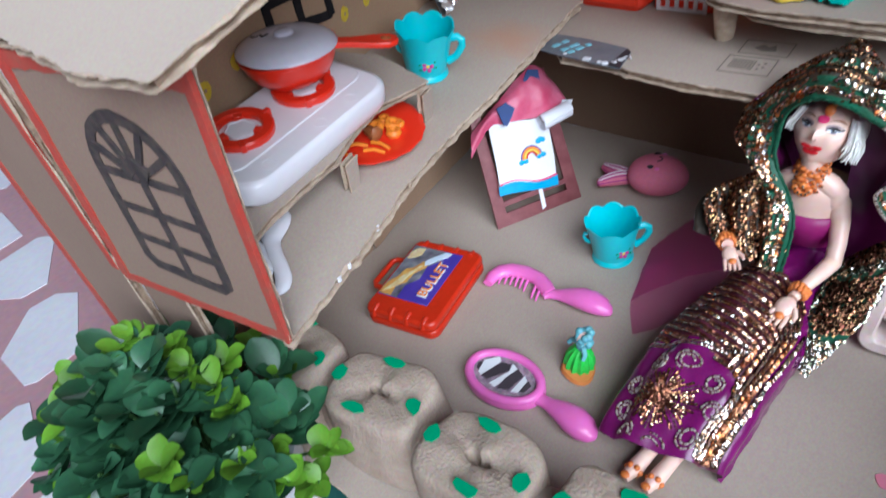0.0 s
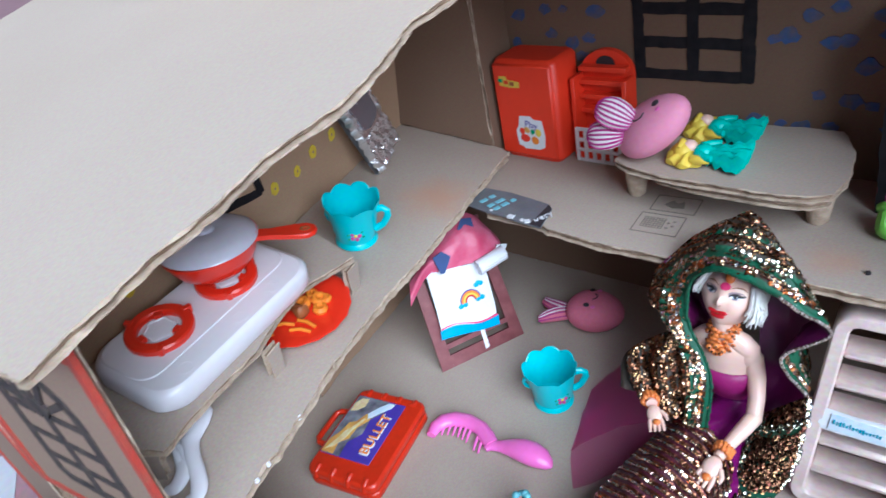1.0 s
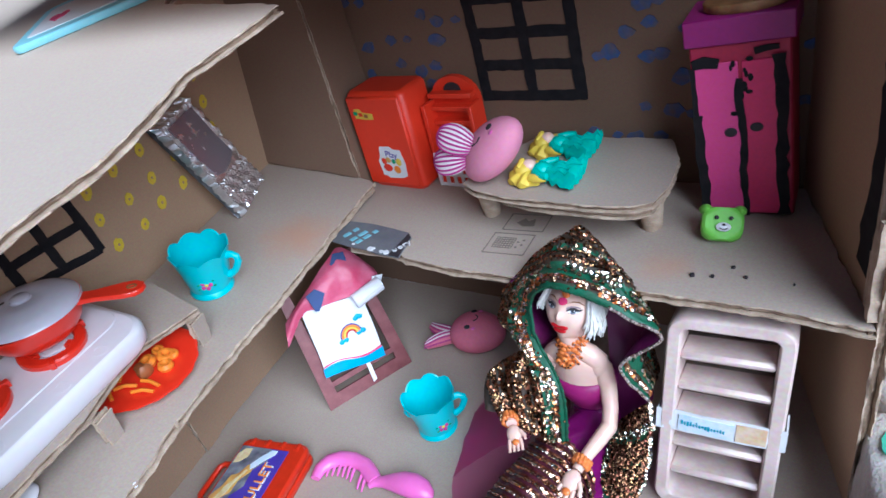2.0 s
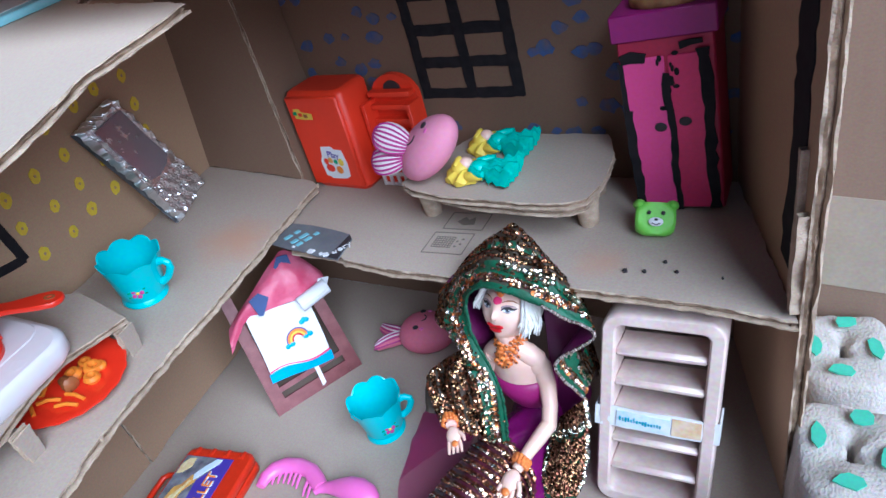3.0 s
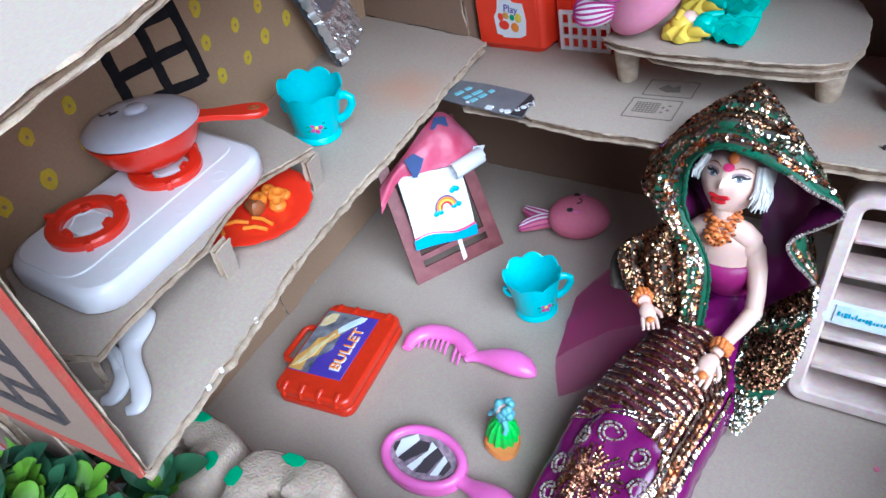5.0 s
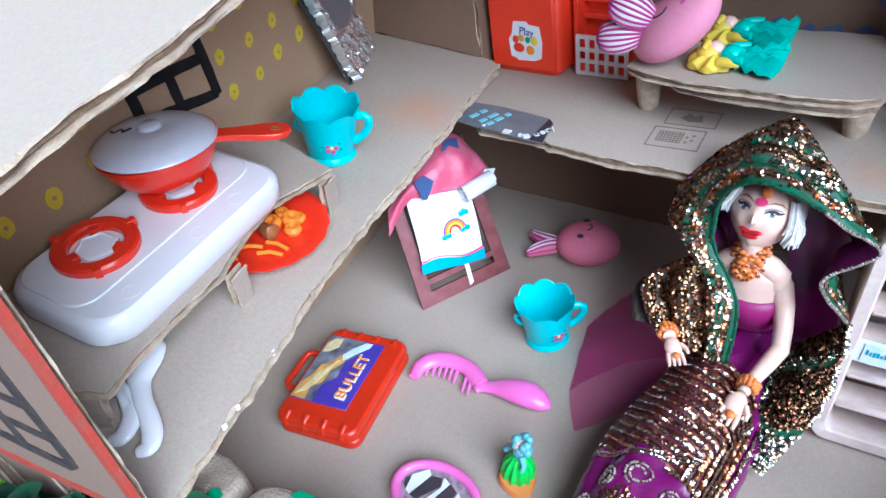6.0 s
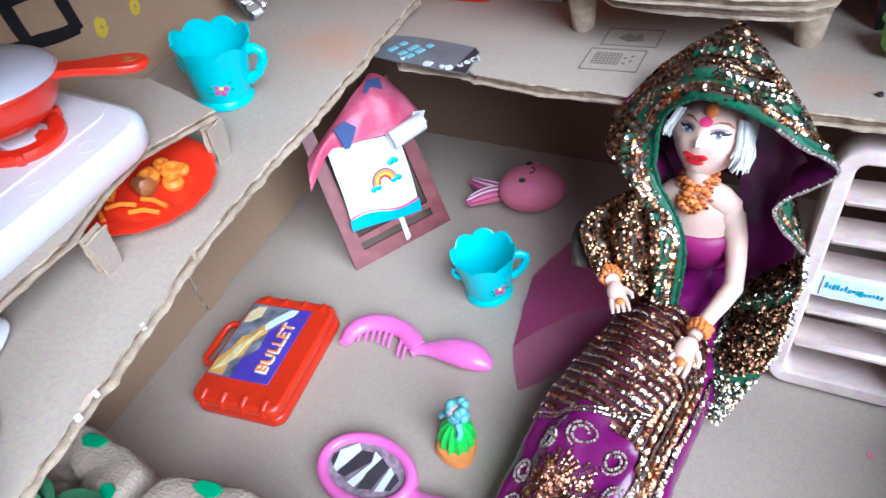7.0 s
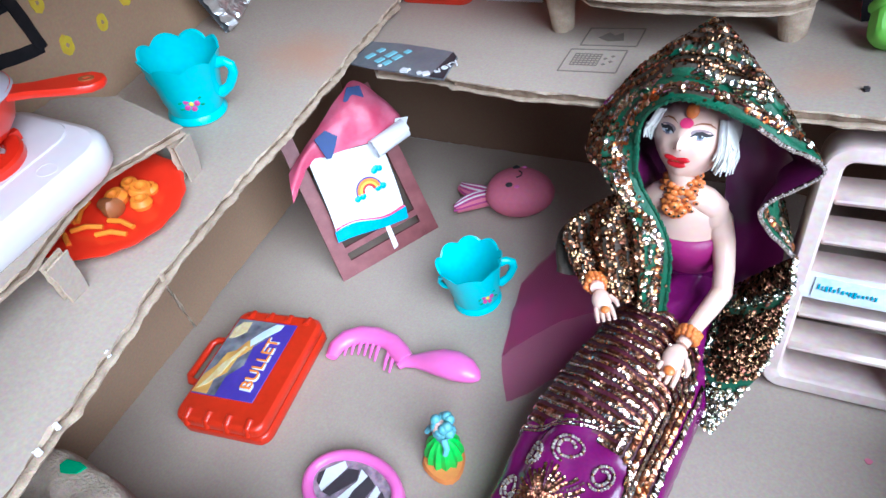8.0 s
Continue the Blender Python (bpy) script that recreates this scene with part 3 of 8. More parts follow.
BW = upright((-0.108, 0.136), (0.276, 0.136))
# the back wall's shade is part of its base colour
wall_back = single("wall_back", board([(0, 0), (0.366, 0), (0.366, 0.285), (0, 0.285)], 0.005, CARD_BACK_SHADED, seed=3), BW,
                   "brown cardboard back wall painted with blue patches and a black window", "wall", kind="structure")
win = Mesh()
for a, b in (((0.080, 0.159), (0.144, 0.1585)), ((0.080, 0.1775), (0.143, 0.176)), ((0.0795, 0.196), (0.142, 0.194)), ((0.079, 0.215), (0.141, 0.213)),
             ((0.0815, 0.218), (0.0835, 0.157)), ((0.112, 0.216), (0.1135, 0.158)), ((0.1405, 0.215), (0.142, 0.156))):
    stroke([(a[0] + 0.108, a[1]), (b[0] + 0.108, b[1])], 0.0062, -0.001, 0.0004 + 0.00008 * len(win.v) / 60, BLACK_PAINT, win, seed=int(a[0] * 1000 + a[1] * 100))
part("painted_window", win, wall_back, "thick black painted window grid")
dots = Mesh()
rd = random.Random(9)
for row in range(7):
    for col in range(22):
        x, z = -0.005 + col * 0.0125 + (row % 2) * 0.006 + rd.uniform(-0.004, 0.004), 0.136 + row * 0.0145 + rd.uniform(-0.004, 0.004)
        if 0.074 < x < 0.148 and z > 0.149 or rd.random() < 0.36:
            continue
        r, turn = rd.uniform(0.0022, 0.0043), rd.uniform(0, 3)
        dots.prism([(x + 0.108 + r * math.cos(a + turn) * (1 + 0.35 * abs(math.sin(2 * a))) * rd.uniform(0.8, 1.25), z + r * math.sin(a + turn) * rd.uniform(0.7, 1.25)) for a in np.linspace(0, 5.8, 11)], -0.001, 0.0003 + 0.00004 * (row * 22 + col) / 10, BLUE_PAINT)
part("painted_dots", dots, wall_back, "smudged blue painted patches", kind="stuff")

RW = upright((0.2505, 0.136), (0.2850, 0.034))
wall_right = single("wall_right", board([(0, 0), (0.1050, 0), (0.1065, 0.105), (0.1085, 0.185), (0.1060, 0.285), (0, 0.285)], 0.005, CARD_WALL, seed=5, ragged=0.0018), RW,
                    "brown cardboard side wall with a thick black painted stripe", "wall", kind="structure")
stripe = Mesh()
stroke([(0.0860, 0.121), (0.0880, 0.14), (0.0905, 0.17), (0.0900, 0.22), (0.0880, 0.28)], 0.0155, -0.001, 0.0004, BLACK_PAINT, stripe, seed=8, wobble=0.2)
part("painted_stripe", stripe, wall_right, "black painted stripe")
for k, (pts, w, out_) in enumerate((([(0.1000, 0.116), (0.0990, 0.135), (0.1005, 0.158), (0.1000, 0.176)], 0.0026, 0.0026), ([(0.1045, 0.112), (0.1040, 0.130), (0.1055, 0.155)], 0.0030, 0.0034), ([(0.0965, 0.112), (0.0960, 0.136)], 0.0022, 0.0018))):
    g = Mesh()
    stroke(pts, w, 0.0, out_, CARD_EDGE, g, seed=170 + k, wobble=0.5)
    part("torn_liner", g, wall_right, "torn pale paper liner")

# the partition behind the kitchen, with its return
KW = upright((-0.0725, 0.086), (-0.003, 0.0975))
# partition and return: shade of the inner corner painted in by a darker base colour
wall_kitchen = single("wall_kitchen", board([(0, 0.1345), (0.0695, 0.1205), (0.0695, 0.277), (0, 0.277)], 0.004, CARD_BACK_SHADED, seed=6), KW,
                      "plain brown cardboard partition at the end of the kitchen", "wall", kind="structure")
ret = board([(0.003, ZB + 0.0005), (0.0385, ZB + 0.0005), (0.0385, 0.277), (0.003, 0.277)], 0.004, CARD_BACK_SHADED, seed=7)
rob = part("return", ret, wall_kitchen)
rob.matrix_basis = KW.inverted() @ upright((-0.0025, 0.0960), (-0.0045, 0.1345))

# upper floor in two pieces
upper_back = single("upper_floor_bedroom", board([(-0.075, 0.131), (-0.065, 0.085), (-0.012, 0.075), (0.012, 0.060), (0.030, 0.040), (0.068, 0.0385), (0.072, 0.036), (0.10, 0.0335), (0.135, 0.034), (0.165, 0.0365), (0.21, 0.037), (0.25, 0.0375), (0.2845, 0.034), (0.2518, 0.131)], 0.0048, CARD_BEDROOM, seed=11, ragged=0.0014),
                    pose(0, 0, ZB), "sheet of brown cardboard as upper bedroom floor with a torn front edge", "floor", kind="structure")
upper_left = single("upper_floor_kitchen", board([(-0.0735, 0.0865), (0.004, 0.0985), (0.0095, 0.095), (0.0180, 0.040), (0.0265, -0.010), (0.0350, -0.070), (0.0430, -0.105), (0.0525, -0.138), (0.0630, -0.179), (0.0645, -0.185), (-0.0225, -0.185), (-0.0505, -0.034)], 0.0055, CARD_KITCHEN, seed=12, ragged=0.0018),
                    KIT @ pose(0, 0, ZL), "tilted sheet of brown cardboard as upper kitchen floor", "floor", kind="structure")
chips = Mesh()
rc = random.Random(5)
for cy in (0.096, 0.020, -0.098, -0.1255, -0.1475, -0.1545):
    cx = np.interp(-cy, (-0.095, -0.04, 0.01, 0.07, 0.105, 0.138, 0.185), (0.0095, 0.018, 0.0265, 0.035, 0.043, 0.0525, 0.0645)) + 0.0003
    w = rc.uniform(0.0004, 0.0009)
    chips.prism([(cx + 0.5 * w * math.cos(a) * rc.uniform(0.3, 1.3), cy + 1.7 * w * math.sin(a) * rc.uniform(0.4, 1.3)) for a in np.linspace(0, 5.5, 8)], ZL - 0.0024, ZL + 0.0004, PAPER if cy < -0.12 else CARD_EDGE)
chips_ob = part("torn_paper", chips, upper_left, "flakes of torn white paper along the edge")
chips_ob.matrix_basis = pose(0, 0, -ZL)
# carton print on the bedroom floor
prints = Mesh()


def printed_square(cx, cy, w, h, turn, rows):
    m = pose(cx, cy, 0, 0, 0, turn)
    z0, z1 = -0.0004, 0.0002
    for a, b in (((-w, -h), (w, -h)), ((w, -h), (w, h)), ((w, h), (-w, h)), ((-w, h), (-w, -h))):
        stroke([a, b], 0.0006, z0, z1, GREY_INK, prints, m, wobble=0.3)
    if rows:
        for i in range(6):
            stroke([(-w * 0.72, -h * 0.42 + i * h * 0.2), (w * 0.22, -h * 0.42 + i * h * 0.2)], 0.0004, z0, z1, GREY_INK, prints, m)
        for i in range(8):
            stroke([(-w * 0.72 + i * w * 0.134, -h * 0.45), (-w * 0.72 + i * w * 0.134, h * 0.6)], 0.0004, z0, z1, GREY_INK, prints, m)
        for px, py in ((0.4, 0.2), (0.62, 0.42), (0.62, -0.05), (0.42, -0.3)):
            prints.prism([(w * px + 0.0009 * math.cos(a), h * py + 0.0009 * math.sin(a)) for a in (0, 1.57, 3.14, 4.71)], z0, z1, GREY_INK, m)
    else:
        prints.prism([(w * a, h * b) for a, b in ((-0.5, -0.1), (-0.1, -0.5), (0.45, -0.35), (0.3, 0.5), (0.05, 0.15), (-0.2, 0.5))], z0, z1, GREY_INK, m)


printed_square(0.1240, 0.0595, 0.0115, 0.0090, 3, True)
printed_square(0.1255, 0.0800, 0.0115, 0.0078, 3, False)
part("carton_print", prints, upper_back, "faded grey packaging icons printed on the carton")
for bx, by, br in ((0.217, 0.052, 0.0014), (0.225, 0.053, 0.0010), (0.232, 0.061, 0.0008), (0.238, 0.055, 0.0009), (0.256, 0.054, 0.0005)):
    k = Mesh()
    k.prism([(br * math.cos(a) * rc.uniform(0.6, 1.2), br * math.sin(a) * rc.uniform(0.6, 1.2)) for a in (0, 1.1, 2.3, 3.4, 4.6, 5.5)], 0, 0.0009, INK)
    single("crumb", k, pose(bx, by, ZB + 0.0001), "tiny black crumb on the cardboard floor", "crumb", "crumbs on the bedroom floor")

# grey parcel tape at the inner corner
tape = thing("tape_strip", pose(0.0415, 0.0485, ZB + 0.0006, 0, 0, -6), "strip of grey printed parcel tape on torn cardboard", "tape")
tm = Mesh()
tm.prism([(-0.0265, -0.0105), (-0.0295, 0.0105), (-0.012, 0.0122), (0.005, 0.0118), (0.0185, 0.0108), (0.0235, 0.0072), (0.0265, -0.0035), (0.0290, -0.0112), (0.012, -0.0118), (0.004, -0.0108), (-0.010, -0.0114)], -0.0004, 0.0004, TAPE)
tm.prism([(0.0192, 0.0104), (0.0232, 0.0070), (0.0288, -0.0110), (0.0215, -0.0114)], 0.0002, 0.0007, INK)
part("strip", tm, tape)
PALE_CYAN = material("pale cyan print", (0.22, 0.50, 0.60), 0.5)
for bx, by, marks in ((-0.0185, 0.0015, ((-0.0040, 0.0050), (0.0022, 0.0036))), (-0.0105, 0.0004, ((-0.0052, 0.0044), (0.0012, 0.0058))), (-0.0050, -0.0002, ((-0.0058, 0.0040), (0.0000, 0.0046), (0.0060, 0.0030)))):
    for at, long_ in marks:
        g = Mesh()
        g.box((at, 0, 0), (long_, 0.0030, 0.0004), PALE_CYAN)
        ob = part("print_bar", g, tape, "pale cyan print")
        ob.matrix_basis = pose(bx, by, 0.0006, 0, 0, 74)
letters("very", 0.0066, STICKER, tape, pose(0.0240, -0.0020, 0.0009, 0, 0, 68), label="white lettering")
rt_ = random.Random(14)
for px, py, r_ in ((0.0070, -0.0098, 0.0026), (0.0150, -0.0100, 0.0016), (0.0185, -0.0096, 0.0022), (0.0225, -0.0070, 0.0012), (-0.0080, -0.0092, 0.0010)):
    torn = Mesh()
    torn.prism([(r_ * math.cos(a) * rt_.uniform(0.6, 1.3), r_ * math.sin(a) * rt_.uniform(0.5, 1.0)) for a in np.linspace(0, 5.5, 8)], 0.0, 0.0009, STICKER)
    to_ = part("torn_flake", torn, tape, "torn white paper flake")
    to_.matrix_basis = pose(px, py, 0.0002)

# front wall panel with arched window, and the flap beside it
FW = upright((-0.030, -0.2015), (0.067, -0.1865))
fw_len = math.hypot(0.097, 0.015)


def askew(p):
    """The panel leans sideways in its own plane."""
    return (p[0] + 0.13 * (p[1] - 0.111), *p[1:])


wall_front = single("wall_front", board([askew((0.001, 0.1085)), askew((fw_len, 0.1115)), askew((fw_len, 0.2135)), askew((0.002, 0.2120))], 0.0022, CARD_FRONT, seed=14), FW,
                    "cardboard front wall panel edged in orange with an arched black window", "wall", kind="structure")
edge = Mesh()
for k, (a, b, w) in enumerate((((0.0015, 0.1112), (fw_len, 0.1140), 0.0038), ((fw_len - 0.0016, 0.1125), (fw_len - 0.0016, 0.2125), 0.0032), ((0.002, 0.2085), (fw_len, 0.2100), 0.006), ((0.004, 0.1115), (0.005, 0.2105), 0.005))):
    stroke([a, b], w, -0.001, 0.0005 + 0.0001 * k, ORANGE_PAINT, edge, seed=60 + k, wobble=0.22)
edge.prism([(fw_len - 0.001, 0.1118), (fw_len + 0.0006, 0.1118), (fw_len + 0.0006, 0.2130), (fw_len - 0.001, 0.2130)], -0.0009, 0.0009, ORANGE_PAINT)
edge.v = [askew(p) for p in edge.v]
part("painted_border", edge, wall_front, "orange painted border")
ww = Mesh()
cxw, wy, wt, ry = 0.0540, 0.1290, 0.172, 0.022
outline = [(cxw - 0.022, wt), (cxw - 0.022, wy + 0.004), (cxw - 0.018, wy), (cxw + 0.018, wy - 0.001), (cxw + 0.022, wy + 0.002), (cxw + 0.022, wt)] + arc(cxw, wt, 0.022, 0, 180, 12, ry)
stroke(outline, 0.0045, -0.001, 0.0005, FADED_BLACK, ww, seed=21)
for z in (wt, wt - 0.0145, wt - 0.029):
    stroke([(cxw - 0.021, z), (cxw + 0.021, z - 0.001)], 0.003, -0.001, 0.00055 + 0.0008 * (wt - z), FADED_BLACK, ww, seed=int(z * 1000))
stroke([(cxw, wt + 0.002), (cxw + 0.001, wy)], 0.0032, -0.001, 0.0006, FADED_BLACK, ww, seed=33)
for ang in (30, 60, 90, 120, 150):
    stroke([(cxw, wt), (cxw + 0.021 * math.cos(radians(ang)), wt + 0.021 * math.sin(radians(ang)))], 0.0026, -0.001, 0.00065 + 0.000003 * ang, FADED_BLACK, ww, seed=ang)
stroke([(cxw - 0.006, wt + 0.002), (cxw, wt + 0.006), (cxw + 0.006, wt + 0.002)], 0.006, -0.001, 0.0013, FADED_BLACK, ww, seed=3)
ww.v = [askew(p) for p in ww.v]
part("painted_window", ww, wall_front, "black painted arched window")

FL = upright((-0.104, -0.2065), (-0.0315, -0.2015))
front_flap = single("front_flap", board([(0, -0.002), (0.0725, -0.002), (0.0725, 0.2), (0, 0.2)], 0.004, CARD_FRONT, seed=15), FL,
                    "cardboard front flap with orange painted edges", "wall", kind="structure")
edge = Mesh()
stroke([(0.003, -0.001), (0.003, 0.2)], 0.008, -0.001, 0.0005, ORANGE_PAINT, edge, seed=5)
stroke([(0.069, 0.112), (0.0695, 0.2)], 0.005, -0.001, 0.0005, ORANGE_PAINT, edge, seed=6)
part("painted_border", edge, front_flap, "orange painted edge")
single("wall_front_lower", board([(0, -0.002), (0.03, -0.002), (0.03, 0.1095), (0, 0.1095)], 0.004, CARD_FRONT, seed=16), upright((-0.031, -0.1975), (-0.001, -0.1928)),
       "brown cardboard lower front wall", "wall", kind="structure")

# roof board: rises to the back
slope = math.atan(0.2175)
ROOF = pose(0, -0.188, 0.2185, math.degrees(slope), 0, 0)
roof = single("roof", board([(-0.30, -0.011), (-0.06, -0.010), (0.018, -0.0117), (0.0586, -0.013), (0.0874, -0.0082), (0.086, 0.0215), (0.0875, 0.034), (0.089, 0.046), (0.0895, 0.059), (0.088, 0.07), (0.0955, 0.093), (0.0945, 0.115), (0.089, 0.139), (0.0995, 0.179), (0.065, 0.186), (0.015, 0.1955), (-0.01, 0.2436), (-0.30, 0.25)], 0.0034, CARD_ROOF, seed=17, ragged=0.0017, back=CARD_WALL), ROOF,
              "large pale cardboard roof board with ragged edges", "roof", kind="structure")
box = thing("picture_box", ROOF @ pose(-0.0316, 0.2118, 0.0004, 0, 0, 32.5), "flat white box with pale blue borders lying on the roof", "box")
bm_ = Mesh()
bm_.prism(rounded(0.11, 0.050, 0.006), 0.0, 0.0034, material("pale aqua carton print", (0.34, 0.74, 0.84), 0.35, dark=(0.28, 0.68, 0.80), blotch=60.0, mix=0.6), bevel=0.0008)
part("body", bm_, box)
bm_ = Mesh()
bm_.prism(rounded(0.096, 0.036, 0.003), 0.0032, 0.0037, PAPER)
part("panel", bm_, box, "white panel")
bm_ = Mesh()
heart = [(0.006 * 0.06 * (16 * math.sin(a) ** 3), 0.006 * 0.06 * (13 * math.cos(a) - 5 * math.cos(2 * a) - 2 * math.cos(3 * a) - math.cos(4 * a))) for a in np.linspace(0, 6.2, 22)]
bm_.prism([(x - 0.036, y - 0.002) for x, y in heart][::-1], 0.0036, 0.0040, ROUGE)
part("heart", bm_, box, "red heart")

# added board above the camera's view, shaped to block sun from the rear walls
ceiling = single("ceiling", board([(-0.12, -0.030), (0.125, -0.030), (0.185, 0.012), (0.240, 0.040), (0.243, 0.1335), (-0.12, 0.1335)], 0.005, CARD_WALL, seed=19), pose(0, 0, 0.2865, 0, 4, 0),
                 "unseen brown cardboard board added overhead to shade the walls and inner corner", "ceiling", kind="structure")

# flap standing outside the right wall
outer = single("outer_flap", board([(0, -0.002), (0.129, -0.002), (0.129, 0.27), (0, 0.27)], 0.005, CARD_FRONT, seed=18), upright((0.2815, 0.1187), (0.41, 0.110)),
               "brown cardboard carton flap standing outside the house", "wall", kind="structure")
tp = Mesh()
tp.prism([(0.004, 0.062), (0.118, 0.060), (0.119, 0.108), (0.006, 0.112)], -0.0005, 0.0004, material("clear parcel tape", (0.42, 0.36, 0.29), 0.25, dark=(0.36, 0.3, 0.24), blotch=40.0, mix=0.6, coat=0.5))
part("parcel_tape", tp, outer, "shiny strip of parcel tape")
def scaled(s):
    return Matrix.Diagonal((s, s, s, 1))


# ---- kitchen: stand, stove, pan, cup, plate, spoons, foil mirror ----
stand = thing("stove_stand", KIT @ pose(0, 0, ZL), "folded cardboard stand under the toy stove", "stand")
stand_top = board([(-0.0265, -0.1680), (0.0179, -0.1805), (0.0329, -0.1719), (0.0288, -0.1549), (0.0238, -0.1221), (0.0167, -0.1049), (0.0112, -0.0859), (0.0133, -0.0675), (0.0154, -0.0540), (-0.0196, -0.0505), (-0.0395, -0.0640)], 0.0035, CARD, m=pose(0, 0, 0.019), seed=31, ragged=0.0012)
part("top", stand_top, stand)
for k, (a, b) in enumerate((((0.0135, -0.0545), (0.0150, -0.0620)), ((0.0220, -0.1125), (0.0235, -0.1205)), ((0.0280, -0.1715), (0.0210, -0.1765)), ((-0.034, -0.068), (-0.0325, -0.076)), ((-0.0245, -0.158), (-0.0230, -0.166)))):
    part("leg", board([(0, 0), (0.0062, 0), (0.0075, 0.0154), (-0.001, 0.0154)], 0.0035, CARD, m=upright(a, b), seed=40 + k), stand)
lip = Mesh()
board([(0, 0.004), (0.040, 0.004), (0.0415, 0.0155), (0.0, 0.0155)], 0.003, CARD, m=upright((-0.0220, -0.1725), (0.0165, -0.1822)), mesh=lip, seed=47)
part("front_flap", lip, stand, "folded front flap")

stove_m = KIT @ Matrix.Translation((-0.0023, -0.1223, ZL + 0.0192)) @ pose(0, 0, 0, 0, 0, 8.5)
stove = thing("toy_stove", stove_m, "white plastic toy stove with two red burners", "toy stove")
sm = Mesh()
sm.prism(rounded(0.0455, 0.090, 0.011), 0.0, 0.0115, WHITE_PLASTIC, bevel=0.0026)
part("body", sm, stove)
sm = Mesh()
sm.prism([(x - 0.0050, y) for x, y in rounded(0.0305, 0.0830, 0.008)], 0.0108, 0.0120, WHITE_PLASTIC, bevel=0.0005)
part("hob_panel", sm, stove, "slightly raised panel under the burners")
for bx, by in ((-0.0066, -0.0190), (-0.0045, 0.0167)):
    ring = Mesh()
    outer_r, inner_r = 0.0175, 0.0112
    prof = [(inner_r, 0.0), (inner_r, 0.003), (inner_r + 0.001, 0.004), (outer_r - 0.001, 0.004), (outer_r, 0.003), (outer_r, 0.0), (inner_r, 0.0)]
    ring.lathe(prof, RED_PLASTIC, n=32, close=False)
    rob = part("burner_ring", ring, stove, "red plastic burner ring")
    rob.matrix_basis = pose(bx, by, 0.0118) @ scaled(0.78)
    for a in (20, 140, 260):
        fin = Mesh()
        fin.box((0.0100, 0, 0.0022), (0.0036, 0.0045, 0.0030), RED_PLASTIC, pose(0, 0, 0, 0, 0, a))
        part("fin", fin, rob)
    for a in (80, 200, 320):
        fin = Mesh()
        fin.box((0.0168, 0, 0.0026), (0.0044, 0.0028, 0.0044), RED_PLASTIC, pose(0, 0, 0, 0, 0, a))
        part("pan_rest", fin, rob)
    cap = Mesh()
    cap.lathe([(0.0085, 0.0), (0.0082, 0.0016), (0.0072, 0.0020), (0.0066, 0.0014), (0.0, 0.0016)], WHITE_PLASTIC, n=36, shape=lambda a, k: (1 + 0.09 * math.cos(6 * a), 0.0), close=False)
    cob = part("burner_cap", cap, rob, "white burner cap")
    cob.matrix_basis = pose(0, 0, 0.0005)
for k, by in enumerate((-0.028, 0.002, 0.022)):
    kn = Mesh()
    kn.lathe([(0.0030, 0.0), (0.0030, 0.0001), (0.0028, 0.0001), (0.0028, 0.0)], WHITE_PLASTIC, n=20, close=False)
    kob = part("knob_mark", kn, stove)
    kob.matrix_basis = pose(0.0165, by, 0.0115)

pan_m = stove_m @ pose(-0.0098, 0.0192, 0.0148, 0, -8, 0) @ Matrix.Diagonal((0.80, 0.80, 0.80, 1))
pan = thing("toy_pan", pan_m, "red plastic toy frying pan with grey lilac lid on the stove", "toy pan")
pm = Mesh()
pm.lathe([(0.0, 0.0), (0.0140, 0.0), (0.0170, 0.0014), (0.0215, 0.0058), (0.0240, 0.0105), (0.0254, 0.0155), (0.0264, 0.0160), (0.0264, 0.0175), (0.0238, 0.0175), (0.0190, 0.0065), (0.0, 0.002)], RED_PLASTIC, n=40, close=False)
part("pan_body", pm, pan)
pm = Mesh()
pm.prism([(0.0235, -0.0042), (0.032, -0.0038), (0.046, -0.0060), (0.0535, -0.0060), (0.0572, -0.0034), (0.0582, 0.0), (0.0572, 0.0034), (0.0535, 0.0060), (0.046, 0.0060), (0.032, 0.0038), (0.0235, 0.0042)], 0.0106, 0.0134, RED_PLASTIC, bevel=0.0009)
hob = part("pan_handle", pm, pan, "red plastic handle with a hole")
hob.matrix_basis = pose(0, 0, 0, 0, 0, 37) @ pose(0.024, 0, 0.0155, 0, 8, 0) @ pose(-0.024, 0, -0.012)
pm = Mesh()
pm.lathe([(0.005, 0.0), (0.0050, 0.0018), (0.0028, 0.0018), (0.0028, 0.0)], MEAT, n=14, close=False)
hh = part("hanging_hole", pm, hob)
hh.matrix_basis = pose(0.0515, 0, 0.0130) @ Matrix.Diagonal((0.55, 0.4, 0.5, 1))
pm = Mesh()
pm.lathe([(0.0262, 0.0), (0.0268, 0.0006), (0.0264, 0.0016), (0.0245, 0.0028), (0.0240, 0.0034), (0.0200, 0.0054), (0.0130, 0.0071), (0.0062, 0.0078), (0.0054, 0.0073), (0.0048, 0.0078), (0.0048, 0.0088), (0.0038, 0.0095), (0.0, 0.0097)], LILAC_PLASTIC, n=44, close=False)
lob = part("lid", pm, pan, "grey lilac plastic lid with knob")
lob.matrix_basis = pose(0, 0, 0.0173, -3, 2, 0)
pm = Mesh()
stroke([(-0.0165, -0.0075), (-0.0125, -0.0090), (-0.0105, -0.0060), (-0.0075, -0.0078), (-0.0060, -0.0045)], 0.0017, 0.0, 0.0003, INK, pm, wobble=0.5, seed=4)
